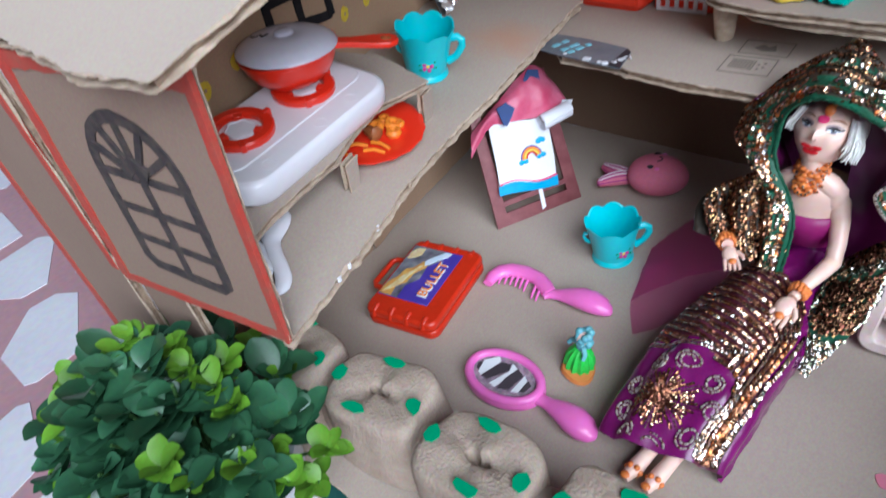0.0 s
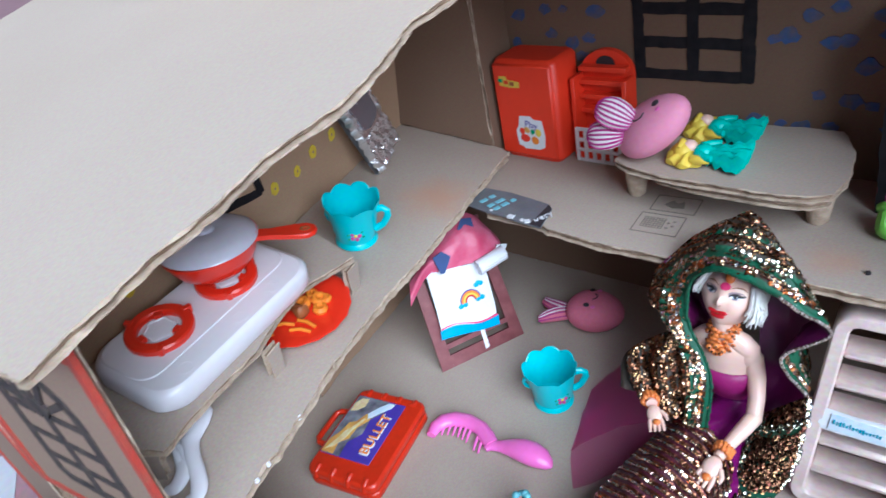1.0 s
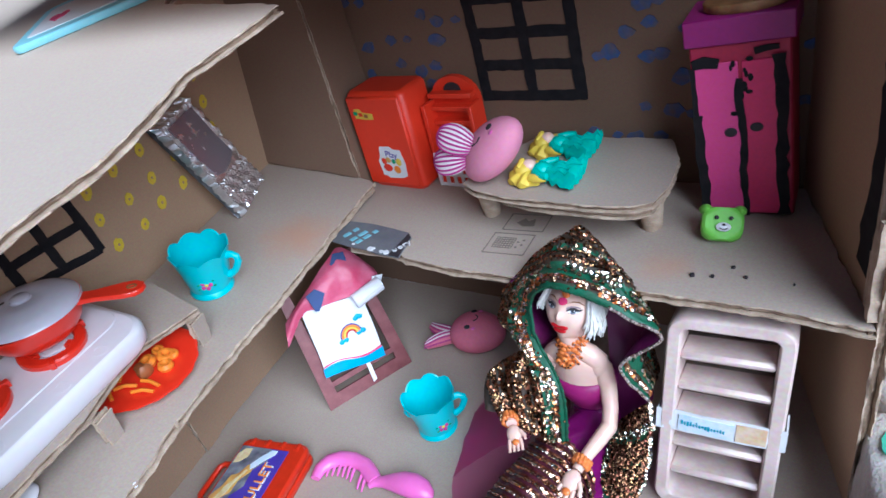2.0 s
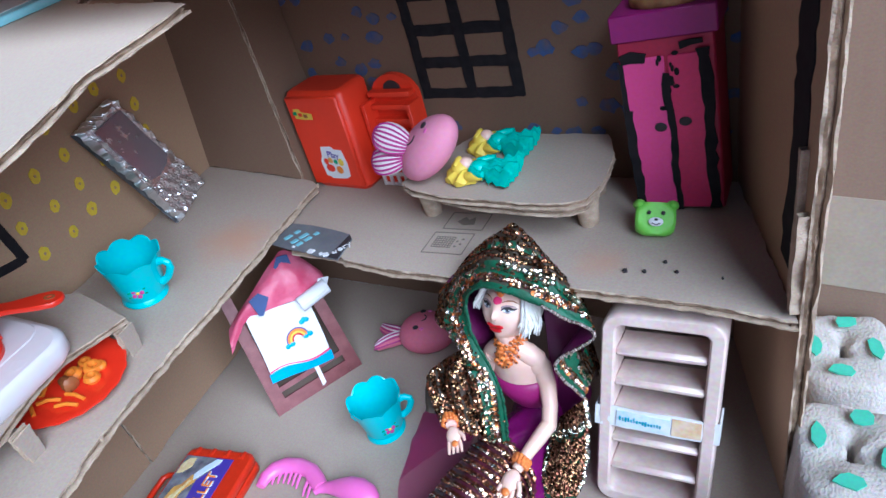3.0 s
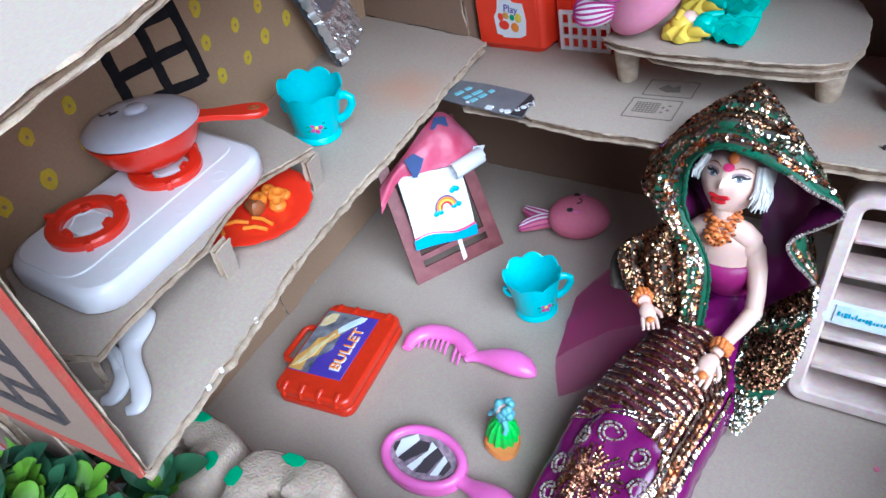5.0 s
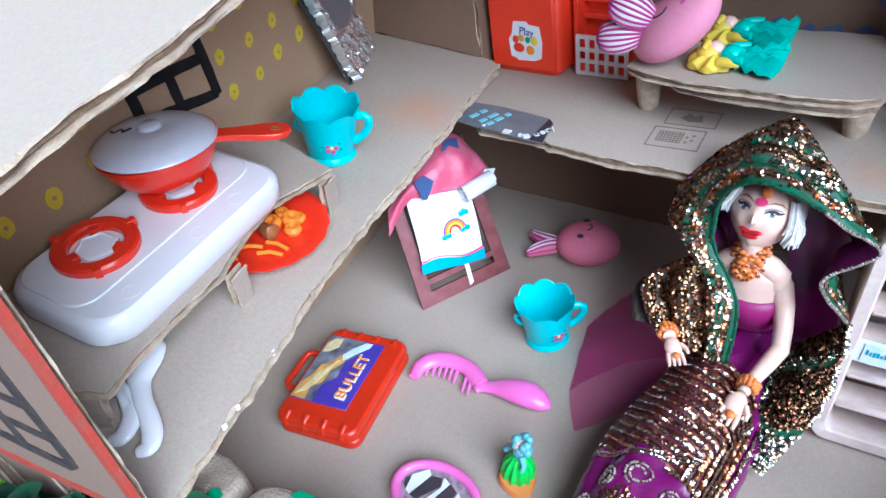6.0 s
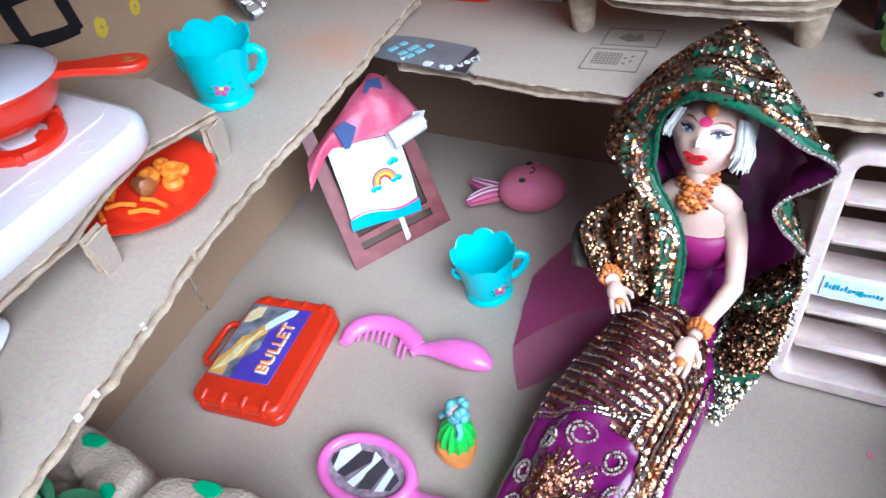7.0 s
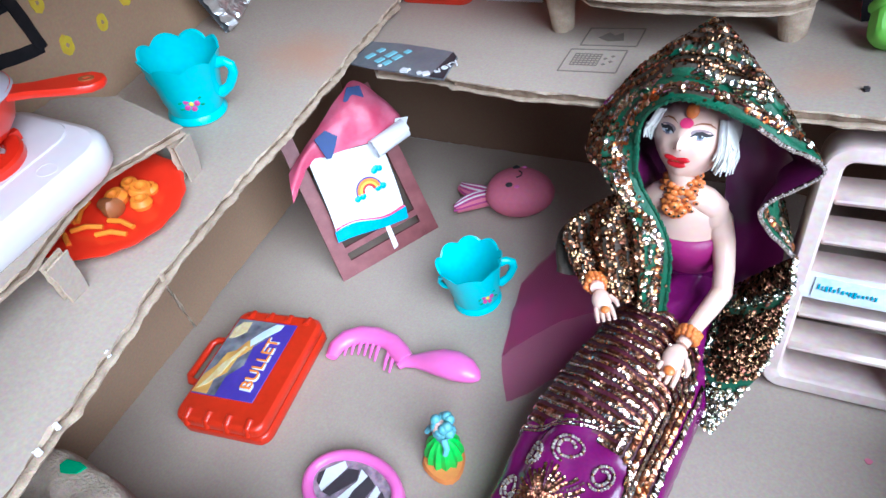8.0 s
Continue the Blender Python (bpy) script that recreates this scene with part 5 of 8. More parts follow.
def princess(m, label):
    """A small rubber figure lying on its back: hair, face and flared skirt in one mesh."""
    p = Mesh()
    # wavy hair flowing round the face
    ruff = []
    for i in range(7):
        f_ = i / 6
        row_ = []
        for j in range(49):
            a = radians(38 + 284 * j / 48)
            rr = 0.0030 + 0.0066 * f_ * (1 + 0.10 * math.sin(7 * a))
            row_.append((-0.0095 + rr * math.cos(a), rr * 0.95 * math.sin(a), 0.0052 - 0.0030 * f_ ** 2 + 0.0012 * f_ * math.sin(9 * a + 3 * f_)))
        ruff.append(row_)
    p.grid(ruff, YELLOW_RUBBER)
    p.grid([ruff[-1], [(x * 0.96 - 0.0004, y * 0.94, 0.0004) for x, y, z in ruff[-1]]], YELLOW_RUBBER)
    p.ball((-0.0112, 0, 0.0042), (0.0050, 0.0052, 0.0034), YELLOW_RUBBER, n=20, rings=12)
    p.ball((-0.0090, 0.0004, 0.0052), (0.0038, 0.0034, 0.0030), SKIN, n=14, rings=8)
    p.tube([(-0.0135, 0.0030, 0.0062), (-0.0118, -0.0002, 0.0072), (-0.0125, -0.0034, 0.0060)], [0.0014, 0.0018, 0.0012], YELLOW_RUBBER, n=8)
    p.tube([(-0.0060, -0.0052, 0.0030), (-0.0015, -0.0070, 0.0040), (0.0020, -0.0066, 0.0034)], [0.0020, 0.0018, 0.0010], YELLOW_RUBBER, n=8)
    # bodice and pleated, flared skirt
    p.ball((-0.0025, 0, 0.0042), (0.0046, 0.0040, 0.0030), TEAL, n=12, rings=8)
    fan = []
    for i in range(7):
        f_ = i / 6
        row_ = []
        for j in range(33):
            q = j / 32 * 2 - 1
            w_ = (0.0038 + 0.0070 * f_ ** 0.8) * (1 + 0.10 * math.cos(17 * f_))
            ripple = (0.0013 * math.cos(q * 19 + 1.5 * f_) + 0.0005 * math.cos(q * 43)) * f_ + 0.0009 * math.cos(17 * f_ + 3 * q)
            row_.append((0.0000 + 0.0170 * f_ * (1 - 0.10 * q * q) + 0.0009 * f_ * math.cos(q * 16), w_ * q, 0.0010 + (0.0046 + 0.0008 * f_) * math.sqrt(max(0.0, 1 - q ** 4)) + ripple))
        fan.append(row_)
    p.grid(fan, TEAL)
    p.grid([fan[-1], [(x - 0.0015, y * 0.96, 0.0008) for x, y, z in fan[-1]]], TEAL)
    for s in (-1, 1):
        p.tube([(-0.0045, 0.0030 * s, 0.0046), (-0.0010, 0.0062 * s, 0.0046), (0.0030, 0.0070 * s, 0.0050)], [0.0020, 0.0018, 0.0013], TEAL, n=8)
    return single("rubber_figure", p, m, label, "figurine", "rubber figurines on the table", smooth=75)


princess(Matrix.Translation((0.1410, 0.0825, ZB + 0.0265)) @ pose(0, 0, 0, 0, 0, 2) @ Matrix.Diagonal((1.10, 1.25, 1.3, 1)), "yellow and turquoise rubber figurine lying on the table")
princess(Matrix.Translation((0.1385, 0.1120, ZB + 0.0265)) @ pose(0, 0, 0, 4, 0, -6) @ Matrix.Diagonal((1.10, 1.2, 1.3, 1)), "yellow and turquoise rubber figurine lying tilted on the table")

ward = thing("wardrobe", pose(0.2300, 0.1170, ZB + 0.0012, 0, -3.3, 1.5), "pink carton wardrobe with painted black door lines, leaning a little", "wardrobe")
g = Mesh()
g.box((0, 0, 0.0415), (0.0390, 0.028, 0.083), DEEP_PINK, bevel=0.0008)
part("body", g, ward)
for sx, w in ((-0.0092, 0.0172), (0.0090, 0.0162)):
    g = Mesh()
    g.box((0, 0, 0), (w, 0.001, 0.074), HOT_PINK if sx < 0 else RED_PINK, bevel=0.0003)
    do = part("door", g, ward, "hot pink painted door")
    do.matrix_basis = pose(sx, -0.0144, 0.0382)
    k = Mesh()
    k.ball((0, 0, 0), (0.0027, 0.0006, 0.0022), INK, n=12, rings=6)
    ko = part("painted_knob", k, do, "black painted knob")
    ko.matrix_basis = pose(0.0045 if sx < 0 else -0.0032, -0.0007, 0.005 if sx < 0 else 0.0070)
WF = pose(0, -0.0149, 0, 90, 0, 0)
for k, (pts, w) in enumerate((([(0.0004, 0.0), (-0.0004, 0.02), (0.0006, 0.042), (-0.0010, 0.058), (0.0, 0.068)], 0.0029), ([(-0.0168, 0.0), (-0.0178, 0.03), (-0.0184, 0.052)], 0.0042), ([(-0.0186, 0.052), (-0.0188, 0.074)], 0.0022),
                              ([(0.0158, 0.001), (0.0154, 0.03), (0.0160, 0.055), (0.0150, 0.077)], 0.0044), ([(-0.0186, 0.0752), (-0.0140, 0.0760), (-0.0080, 0.0745)], 0.0040), ([(0.0060, 0.0788), (0.0152, 0.0800)], 0.0024))):
    ln = Mesh()
    stroke(pts, w, -0.0006, 0.0005, BLACK_PAINT, ln, WF, wobble=0.35, seed=140 + k)
    part("painted_line", ln, ward, "black painted door line")
ln = Mesh()
rl_ = random.Random(17)
for k in range(16):
    ln.ball((rl_.gauss(0.0004, 0.0018), -0.0150, 0.052 + 0.0016 * k), (rl_.uniform(0.0006, 0.0016), 0.0004, rl_.uniform(0.0008, 0.0018)), BLACK_PAINT, n=8, rings=5)
part("paint_smudge", ln, ward, "smudged black paint between the doors", kind="stuff")
g = Mesh()
g.box((0, -0.0006, 0.0885), (0.0425, 0.0300, 0.0115), PLUM, bevel=0.0006)
part("top_band", g, ward, "plum carton top")
g = Mesh()
g.prism(arc(0, 0, 0.017, 0, 360, 24, 0.0115)[:-1], 0, 0.004, CHOC, bevel=0.0008)
go = part("round_print", g, ward, "brown and gold oval label")
go.matrix_basis = pose(0.002, -0.002, 0.0941)

bear = Mesh()
bear.ball((0, 0, 0.0092), (0.0096, 0.0062, 0.0088), LIME, n=24, rings=14, bend=lambda p: Vector((max(-0.9, min(0.9, p.x * 1.12)), max(-0.8, min(0.8, p.y * 1.3)), max(-0.95, min(0.85, p.z * 1.1)))))
for sx in (-0.0072, 0.0072):
    bear.ball((sx, 0.001, 0.0158), (0.0029, 0.0066, 0.0026), LIME, n=14, rings=8)
bear.box((0, 0.004, 0.0115), (0.015, 0.010, 0.010), LIME, bevel=0.002)
for sx in (-0.003, 0.003):
    bear.ball((sx, -0.0063, 0.0115), (0.0009, 0.0005, 0.001), INK, n=8, rings=5)
bear.ball((0, -0.0066, 0.0072), (0.0032, 0.0006, 0.0022), STICKER, n=10, rings=6)
bear.ball((0, -0.0072, 0.0082), (0.0009, 0.0004, 0.0006), INK, n=8, rings=5)
bear.tube([(-0.0018, -0.0071, 0.0066), (0, -0.0073, 0.0058), (0.0018, -0.0071, 0.0066)], 0.0003, INK, n=6)
single("bear_eraser", bear, Matrix.Translation((0.2235, 0.0775, ZB + 0.0008)) @ pose(0, 0, 0, -38, 8, 14) @ Matrix.Diagonal((1.0, 1.0, 0.95, 1)), "lime green rubber bear head standing before the wardrobe", "eraser")
# ---- lower floor: picture stand, case, comb, hand mirror, figurine ----
eu, ev = Vector((0.0290, 0.0560, 0)).normalized(), Vector((-0.35, 0.18, 0.93)).normalized()
ev = (ev - eu * ev.dot(eu)).normalized()
en = eu.cross(ev)
EM = Matrix(((eu.x, ev.x, en.x, 0.0), (eu.y, ev.y, en.y, 0.0), (eu.z, ev.z, en.z, 0.0004), (0, 0, 0, 1)))
cot = thing("picture_stand", EM, "maroon card frame with a white rainbow drawing and rose paper", "picture stand")
for name, poly in (("side_bar", [(0.0, 0.0), (0.0085, 0.0), (0.0105, 0.09), (0.003, 0.09)]), ("side_bar", [(0.0545, 0.0), (0.063, 0.0), (0.060, 0.09), (0.0525, 0.09)]), ("bottom_bar", [(0.0086, 0.0), (0.0544, 0.0), (0.0544, 0.0085), (0.0086, 0.0085)]), ("cross_bar", [(0.0088, 0.013), (0.0542, 0.013), (0.0542, 0.0165), (0.0088, 0.0165)])):
    c = Mesh()
    c.prism(poly, -0.0025, 0.0, MAROON)
    part(name, c, cot)
c = Mesh()
rows = [[(0.0074 + 0.0041 * v + 0.0402 * u + 0.0004 * math.sin(5 * v), 0.0226 + 0.0454 * v - 0.0068 * u + 0.0006 * math.sin(6 * u), 0.003 + 0.0035 * math.sin(1.6 * v) + 0.0012 * math.sin(5 * u)) for u in np.linspace(0, 1, 12)] for v in np.linspace(0, 1, 14)]
c.grid(rows, PAPER)
c.grid([[(x, y, z - 0.0004) for x, y, z in reversed(r)] for r in rows], PAPER)
paper = part("drawing_paper", c, cot, "white ruled paper with a crayon rainbow")


def on_paper(u, v):
    return (0.0074 + 0.0041 * v + 0.0402 * u + 0.0004 * math.sin(5 * v), 0.0226 + 0.0454 * v - 0.0068 * u + 0.0006 * math.sin(6 * u), 0.0034 + 0.0035 * math.sin(1.6 * v) + 0.0012 * math.sin(5 * u))


c = Mesh()
wave_rows = []
for k in range(3):
    wave_rows.append([tuple(Vector(on_paper(u, -0.02 + (0.135 + 0.025 * math.sin(7 * u)) * k / 2)) + Vector((0, 0, 0.0002))) for u in np.linspace(-0.02, 1.02, 22)])
c.grid(wave_rows, SKYBLUE)
part("blue_wave", c, paper, "blue crayon wave band")
c = Mesh()
stroke([on_paper(u, 0.135 + 0.025 * math.sin(7 * u))[:2] for u in np.linspace(0, 1, 16)], 0.0007, 0.003, 0.0052, ROUGE, c)
part("red_line", c, paper, "red crayon line")
for r, mt, w in ((0.0072, LABEL_BLUE, 0.0008), (0.0061, ORANGE, 0.0016), (0.0046, YELLOW_RUBBER, 0.0014), (0.0034, LIPS, 0.0012)):
    c = Mesh()
    c.tube([(*p, 0.0071) for p in arc(0.0335, 0.0395, r, 0, 180, 14)], w * 0.55, mt, n=6, flat=0.5)
    part("rainbow_band", c, paper)
for dx, dy in ((-0.0062, -0.0012), (0.0066, -0.0008), (0.0085, 0.0085)):
    c = Mesh()
    for k in range(3):
        c.ball((0.0335 + dx + (k - 1) * 0.0016, 0.0395 + dy + (0.0008 if k == 1 else 0), 0.0070), (0.0019, 0.0017, 0.0005), SKYBLUE, n=12, rings=5)
    part("cloud", c, paper, "blue crayon cloud")
c = Mesh()
c.prism([(0.0335, 0.002), (0.0365, 0.003), (0.0372, 0.018), (0.0345, 0.018)], 0.0002, 0.0008, PAPER)
part("paper_tab", c, cot, "white paper tab")
c = Mesh()
rose = sheet([[(-0.0055, 0.0520, 0.006), (0.0050, 0.0615, 0.006), (0.0120, 0.0660, 0.007), (0.0300, 0.0650, 0.008), (0.0480, 0.0615, 0.008), (0.0600, 0.0590, 0.007)],
              [(-0.0030, 0.0600, 0.006), (0.0090, 0.0705, 0.008), (0.0220, 0.0760, 0.009), (0.0380, 0.0790, 0.010), (0.0550, 0.0770, 0.009), (0.0665, 0.0660, 0.006)],
              [(0.0000, 0.0660, 0.002), (0.0115, 0.0735, 0.003), (0.0260, 0.0815, 0.003), (0.0420, 0.0905, 0.003), (0.0540, 0.0930, 0.002), (0.0680, 0.0700, 0.001)]], 46, 26)
for r in rose:
    for p in r:
        p.z += 0.0016 * noise.noise(p * 110) + 0.0010 * abs(noise.noise(p * 240))
c.grid([[tuple(p) for p in r] for r in rose], ROSE)
c.grid([[(p.x, p.y, p.z - 0.0006) for p in reversed(r)] for r in rose], ROSE)
part("rose_paper", c, cot, "crumpled rose crayon paper roof")
for px, py, t in ((0.0235, 0.0745, -20), (0.0470, 0.0885, 14)):
    c = Mesh()
    c.prism([(-0.0045, 0.0), (0.0, 0.003), (0.0045, 0.0005), (0.003, -0.0035), (0.001, -0.0075), (-0.0008, -0.0075), (-0.003, -0.003)], 0.0, 0.0006, NAVY, pose(px, py, 0.0105 if py < 0.08 else 0.0062, -8, 0, t) @ scaled(1.35))
    part("blue_scrap", c, cot, "dark blue paper scrap")
c = Mesh()
spiral = []
for k in range(22):
    a = k * 0.45
    r = 0.0026 + 0.00012 * k
    spiral.append((r * math.cos(a), r * math.sin(a)))
c.grid([[(x, y, z) for x, y in spiral] for z in (0.0, 0.016)], PAPER, pose(0.0440, 0.0583, 0.0115, 0, 90, 8) @ Matrix.Diagonal((1.2, 1.2, 1.3, 1)))
c.prism([(0, 0), (0.009, 0.002), (0.013, 0.007), (0.006, 0.009)], 0.006, 0.0066, PAPER, pose(0.0560, 0.0590, 0.004))
part("paper_roll", c, cot, "rolled white paper")

CASE = Matrix.Translation((-0.0006, -0.0700, 0.0003)) @ pose(0, 0, 0, 0, 0, 11.8)
case = thing("toy_case", CASE, "red plastic toy carrying case with printed label", "toy case")
g = Mesh()
g.prism(rounded(0.0475, 0.0650, 0.0055), 0.0, 0.0055, CASE_RED, bevel=0.0012)
part("base", g, case)
g = Mesh()
g.prism(rounded(0.0475, 0.0650, 0.0055), 0.0061, 0.0122, CASE_RED, bevel=0.0016)
for sy in (-1, 1):
    for k in range(4):
        g.tube([(-0.0165 + k * 0.011, sy * 0.0270, 0.0120), (-0.0165 + k * 0.011, sy * 0.0310, 0.0112), (-0.0165 + k * 0.011, sy * 0.0323, 0.008)], 0.0018, CASE_RED, n=10)
lidc = part("lid", g, case)
g = Mesh()
g.tube([(-0.0235, -0.012, 0.0085), (-0.0290, -0.0115, 0.0085), (-0.0315, -0.009, 0.0085), (-0.0315, 0.011, 0.0085), (-0.0290, 0.0135, 0.0085), (-0.0235, 0.014, 0.0085)], 0.0018, CASE_RED, n=10)
part("handle", g, case, "red plastic loop handle")
g = Mesh()
g.box((0, 0, 0), (0.0335, 0.0420, 0.0005), LABEL_BLUE, bevel=0.0001)
lab = part("label", g, lidc, "printed picture label in blue and gold")
lab.matrix_basis = pose(-0.0046, 0.0032, 0.0124) @ Matrix.Diagonal((1.02, 1.07, 1, 1))
for kind_, poly, mat_, z_ in (("dark_print", [(-0.0166, -0.0208), (-0.0166, 0.0208), (0.0050, 0.0208), (0.0062, 0.0130), (0.0005, 0.0060), (0.0016, -0.0040), (-0.0040, -0.0110), (-0.0036, -0.0208)], LABEL_DARK, 0.0003),
                              ("gold_print", [(-0.0164, -0.0205), (-0.0160, -0.0120), (-0.0125, -0.0060), (-0.0110, 0.0010), (-0.0070, 0.0030), (-0.0040, 0.0090), (0.0000, 0.0100), (0.0004, 0.0052), (-0.0042, -0.0010), (-0.0046, -0.0090), (-0.0092, -0.0130), (-0.0080, -0.0205)], LABEL_YELLOW, 0.0005),
                              ("pale_print", [(-0.0150, -0.0190), (-0.0118, -0.0120), (-0.0098, -0.0050), (-0.0060, 0.0006), (-0.0034, 0.0060), (-0.0020, 0.0056), (-0.0056, -0.0030), (-0.0070, -0.0100), (-0.0108, -0.0160)], PALE_PRINT, 0.0007),
                              ("gold_print", [(-0.0156, 0.0090), (-0.0120, 0.0100), (-0.0080, 0.0140), (-0.0084, 0.0196), (-0.0130, 0.0190), (-0.0158, 0.0150)], PALE_PRINT, 0.0005),
                              ("grey_print", [(-0.0010, 0.0060), (0.0040, 0.0120), (0.0092, 0.0170), (0.0100, 0.0200), (0.0060, 0.0200), (0.0010, 0.0150), (-0.0030, 0.0095)], STICKER_BLUE, 0.0006)):
    g = Mesh()
    g.prism(poly, z_ - 0.0003, z_, mat_)
    part(kind_, g, lab)
letters("BULLET", 0.0088, STICKER, lab, pose(0.0104, -0.0022, 0.0005, 0, 0, 90), label="white letter shadow")
letters("BULLET", 0.0083, ORANGE, lab, pose(0.0098, -0.0020, 0.0008, 0, 0, 90), label="orange lettering")

# comb
COMB = Matrix.Translation((0.0655, -0.0315, 0.0003)) @ pose(0, 0, 0, 0, 0, 9)
comb = thing("toy_comb", COMB, "pink plastic toy comb with a leaf-shaped handle", "toy comb")
g = Mesh()
spine = [(-0.0395, -0.0095), (-0.0398, -0.003), (-0.037, 0.0025), (-0.031, 0.0062), (-0.0225, 0.0072), (-0.013, 0.0050), (-0.007, 0.0005), (-0.002, -0.0035)]
g.tube([(x, y, 0.0035) for x, y in spine], [0.0030, 0.0042, 0.0050, 0.0050, 0.0048, 0.0046, 0.0048, 0.0042], PINK_PLASTIC, n=14, flat=0.75)
part("spine", g, comb)
g = Mesh()
g.tube([(-0.0045, -0.0075, 0.0035), (-0.0025, -0.0045, 0.0036), (0.003, -0.003, 0.0038), (0.009, -0.0025, 0.0046), (0.016, -0.0025, 0.0056), (0.023, -0.003, 0.0056), (0.029, -0.004, 0.0048), (0.0335, -0.0055, 0.0038), (0.0352, -0.0062, 0.0034)],
       [0.0020, 0.0030, 0.0036, 0.0052, 0.0068, 0.0072, 0.0060, 0.0034, 0.0010], PINK_PLASTIC, n=16, flat=0.72)
part("handle", g, comb)
for k in range(9):
    if k == 6:
        continue
    f = k / 8
    top = Vector((-0.0355 + 0.0265 * f, 0.003 + 0.003 * math.sin(math.pi * min(1, f * 1.2)) - 0.0045 * f * f, 0.0032))
    g = Mesh()
    g.tube([top, top + Vector((0.0005, -0.005, -0.0003)), top + Vector((0.0012, -0.0098 + 0.001 * abs(f - 0.5), -0.0012))], [0.0010, 0.0009, 0.0005], PINK_PLASTIC, n=8)
    part("tooth", g, comb)

# hand mirror / brush
BR = Matrix.Translation((0.0785, -0.0985, 0.0003)) @ pose(0, 0, 0, 0, 0, 2) @ scaled(0.955)
brush = thing("toy_hand_mirror", BR, "pink plastic toy hand mirror with broken mirror facets", "toy mirror")
g = Mesh()
ell = lambda rx_, ry_, cx=0.0: [(cx + rx_ * math.cos(a), ry_ * math.sin(a)) for a in np.linspace(0, 2 * math.pi, 41)[:-1]]
g.prism(ell(0.0235, 0.0165), 0.0, 0.0062, PINK_PLASTIC, bevel=0.0016)
part("plate", g, brush)
g = Mesh()
g.tube([(x, y, 0.0062) for x, y in ell(0.0210, 0.0140)], 0.0026, PINK_PLASTIC, n=10, closed=True)
part("rim", g, brush)
g = Mesh()
g.tube([(0.0205, -0.001, 0.004), (0.0245, -0.0015, 0.0042), (0.0295, -0.0022, 0.005), (0.037, -0.003, 0.006), (0.0445, -0.0042, 0.006), (0.051, -0.0056, 0.005), (0.0555, -0.0066, 0.004), (0.0572, -0.007, 0.0036)], [0.0052, 0.0034, 0.0040, 0.0062, 0.0078, 0.0070, 0.0042, 0.0012], PINK_PLASTIC, n=16, flat=0.7)
part("handle", g, brush)
rb = random.Random(2)
PALEMIR = material("mottled mirror glass", (0.64, 0.46, 0.57), 0.2, metal=0.3, dark=(0.16, 0.13, 0.16), blotch=260.0, mix=1.0)
DARKMIR = material("dark mirror glass", (0.13, 0.11, 0.13), 0.15, metal=0.5, blotch=150.0, mix=0.5)
g = Mesh()
g.prism(ell(0.0190, 0.0120), 0.0058, 0.0064, PALEMIR)
part("mirror_glass", g, brush, "mottled mirror glass")
for poly, mat_ in (([(-0.0150, 0.0030), (-0.0090, 0.0092), (-0.0068, 0.0072), (-0.0112, -0.0060), (-0.0138, -0.0044)], STICKER), ([(-0.0066, 0.0070), (-0.0012, 0.0080), (0.0006, 0.0040), (-0.0060, -0.0066), (-0.0106, -0.0062)], DARKMIR),
                   ([(0.0000, 0.0086), (0.0040, 0.0070), (-0.0004, -0.0086), (-0.0042, -0.0078), (0.0010, 0.0034)], STICKER), ([(0.0044, 0.0072), (0.0092, 0.0046), (0.0070, -0.0066), (0.0012, -0.0086), (0.0014, -0.0010)], DARKMIR),
                   ([(0.0098, 0.0050), (0.0126, 0.0030), (0.0122, -0.0052), (0.0088, -0.0068)], STICKER), ([(-0.0172, 0.0004), (-0.0152, 0.0026), (-0.0142, -0.0040), (-0.0160, -0.0030)], DARKMIR), ([(0.0132, 0.0036), (0.0160, 0.0014), (0.0150, -0.0040), (0.0126, -0.0046)], DARKMIR)):
    g = Mesh()
    mx_, my_ = sum(p[0] for p in poly) / len(poly), sum(p[1] for p in poly) / len(poly)
    g.prism([(p[0] - mx_, p[1] - my_) for p in poly][::-1], 0.0, 0.0005, mat_)
    fl_ = part("mirror_facet", g, brush, "white peeling flake" if mat_ is STICKER else "dark mirror facet")
    fl_.matrix_basis = pose(mx_, my_, 0.0066, rb.uniform(-6, 6), rb.uniform(-6, 6), 0)

# small figurine
FIGM = Matrix.Translation((0.1035, -0.0690, 0.0)) @ pose(0, 0, 0, 0, 0, -25)
g = Mesh()
g.lathe([(0.0088, 0.0), (0.0095, 0.001), (0.0085, 0.0032), (0.003, 0.0038)], CLAY, pose(0.003, -0.002, 0), n=20, shape=lambda a, k: (1 + 0.08 * math.cos(3 * a + 1), 0))
g.lathe([(0.0070, 0.002), (0.0082, 0.003), (0.0078, 0.008), (0.0060, 0.0135), (0.0035, 0.017), (0.002, 0.0175)], NEON, pose(0, 0, 0), n=48, shape=lambda a, k: (1 + (0.09 * math.cos(12 * a) if k < 4 else 0), 0))
g.ball((0, 0, 0.0185), (0.0034, 0.0028, 0.0035), GREY_BLUE, n=12, rings=8)
for s in (-1, 1):
    g.tube([(0.003 * s, -0.001, 0.0205), (0.0062 * s, -0.002, 0.0185), (0.0068 * s, -0.0035, 0.0160)], [0.0016, 0.0014, 0.0012], GREY_BLUE, n=8)
g.ball((0, 0, 0.0252), (0.0036, 0.0036, 0.0038), SKIN, n=12, rings=8)
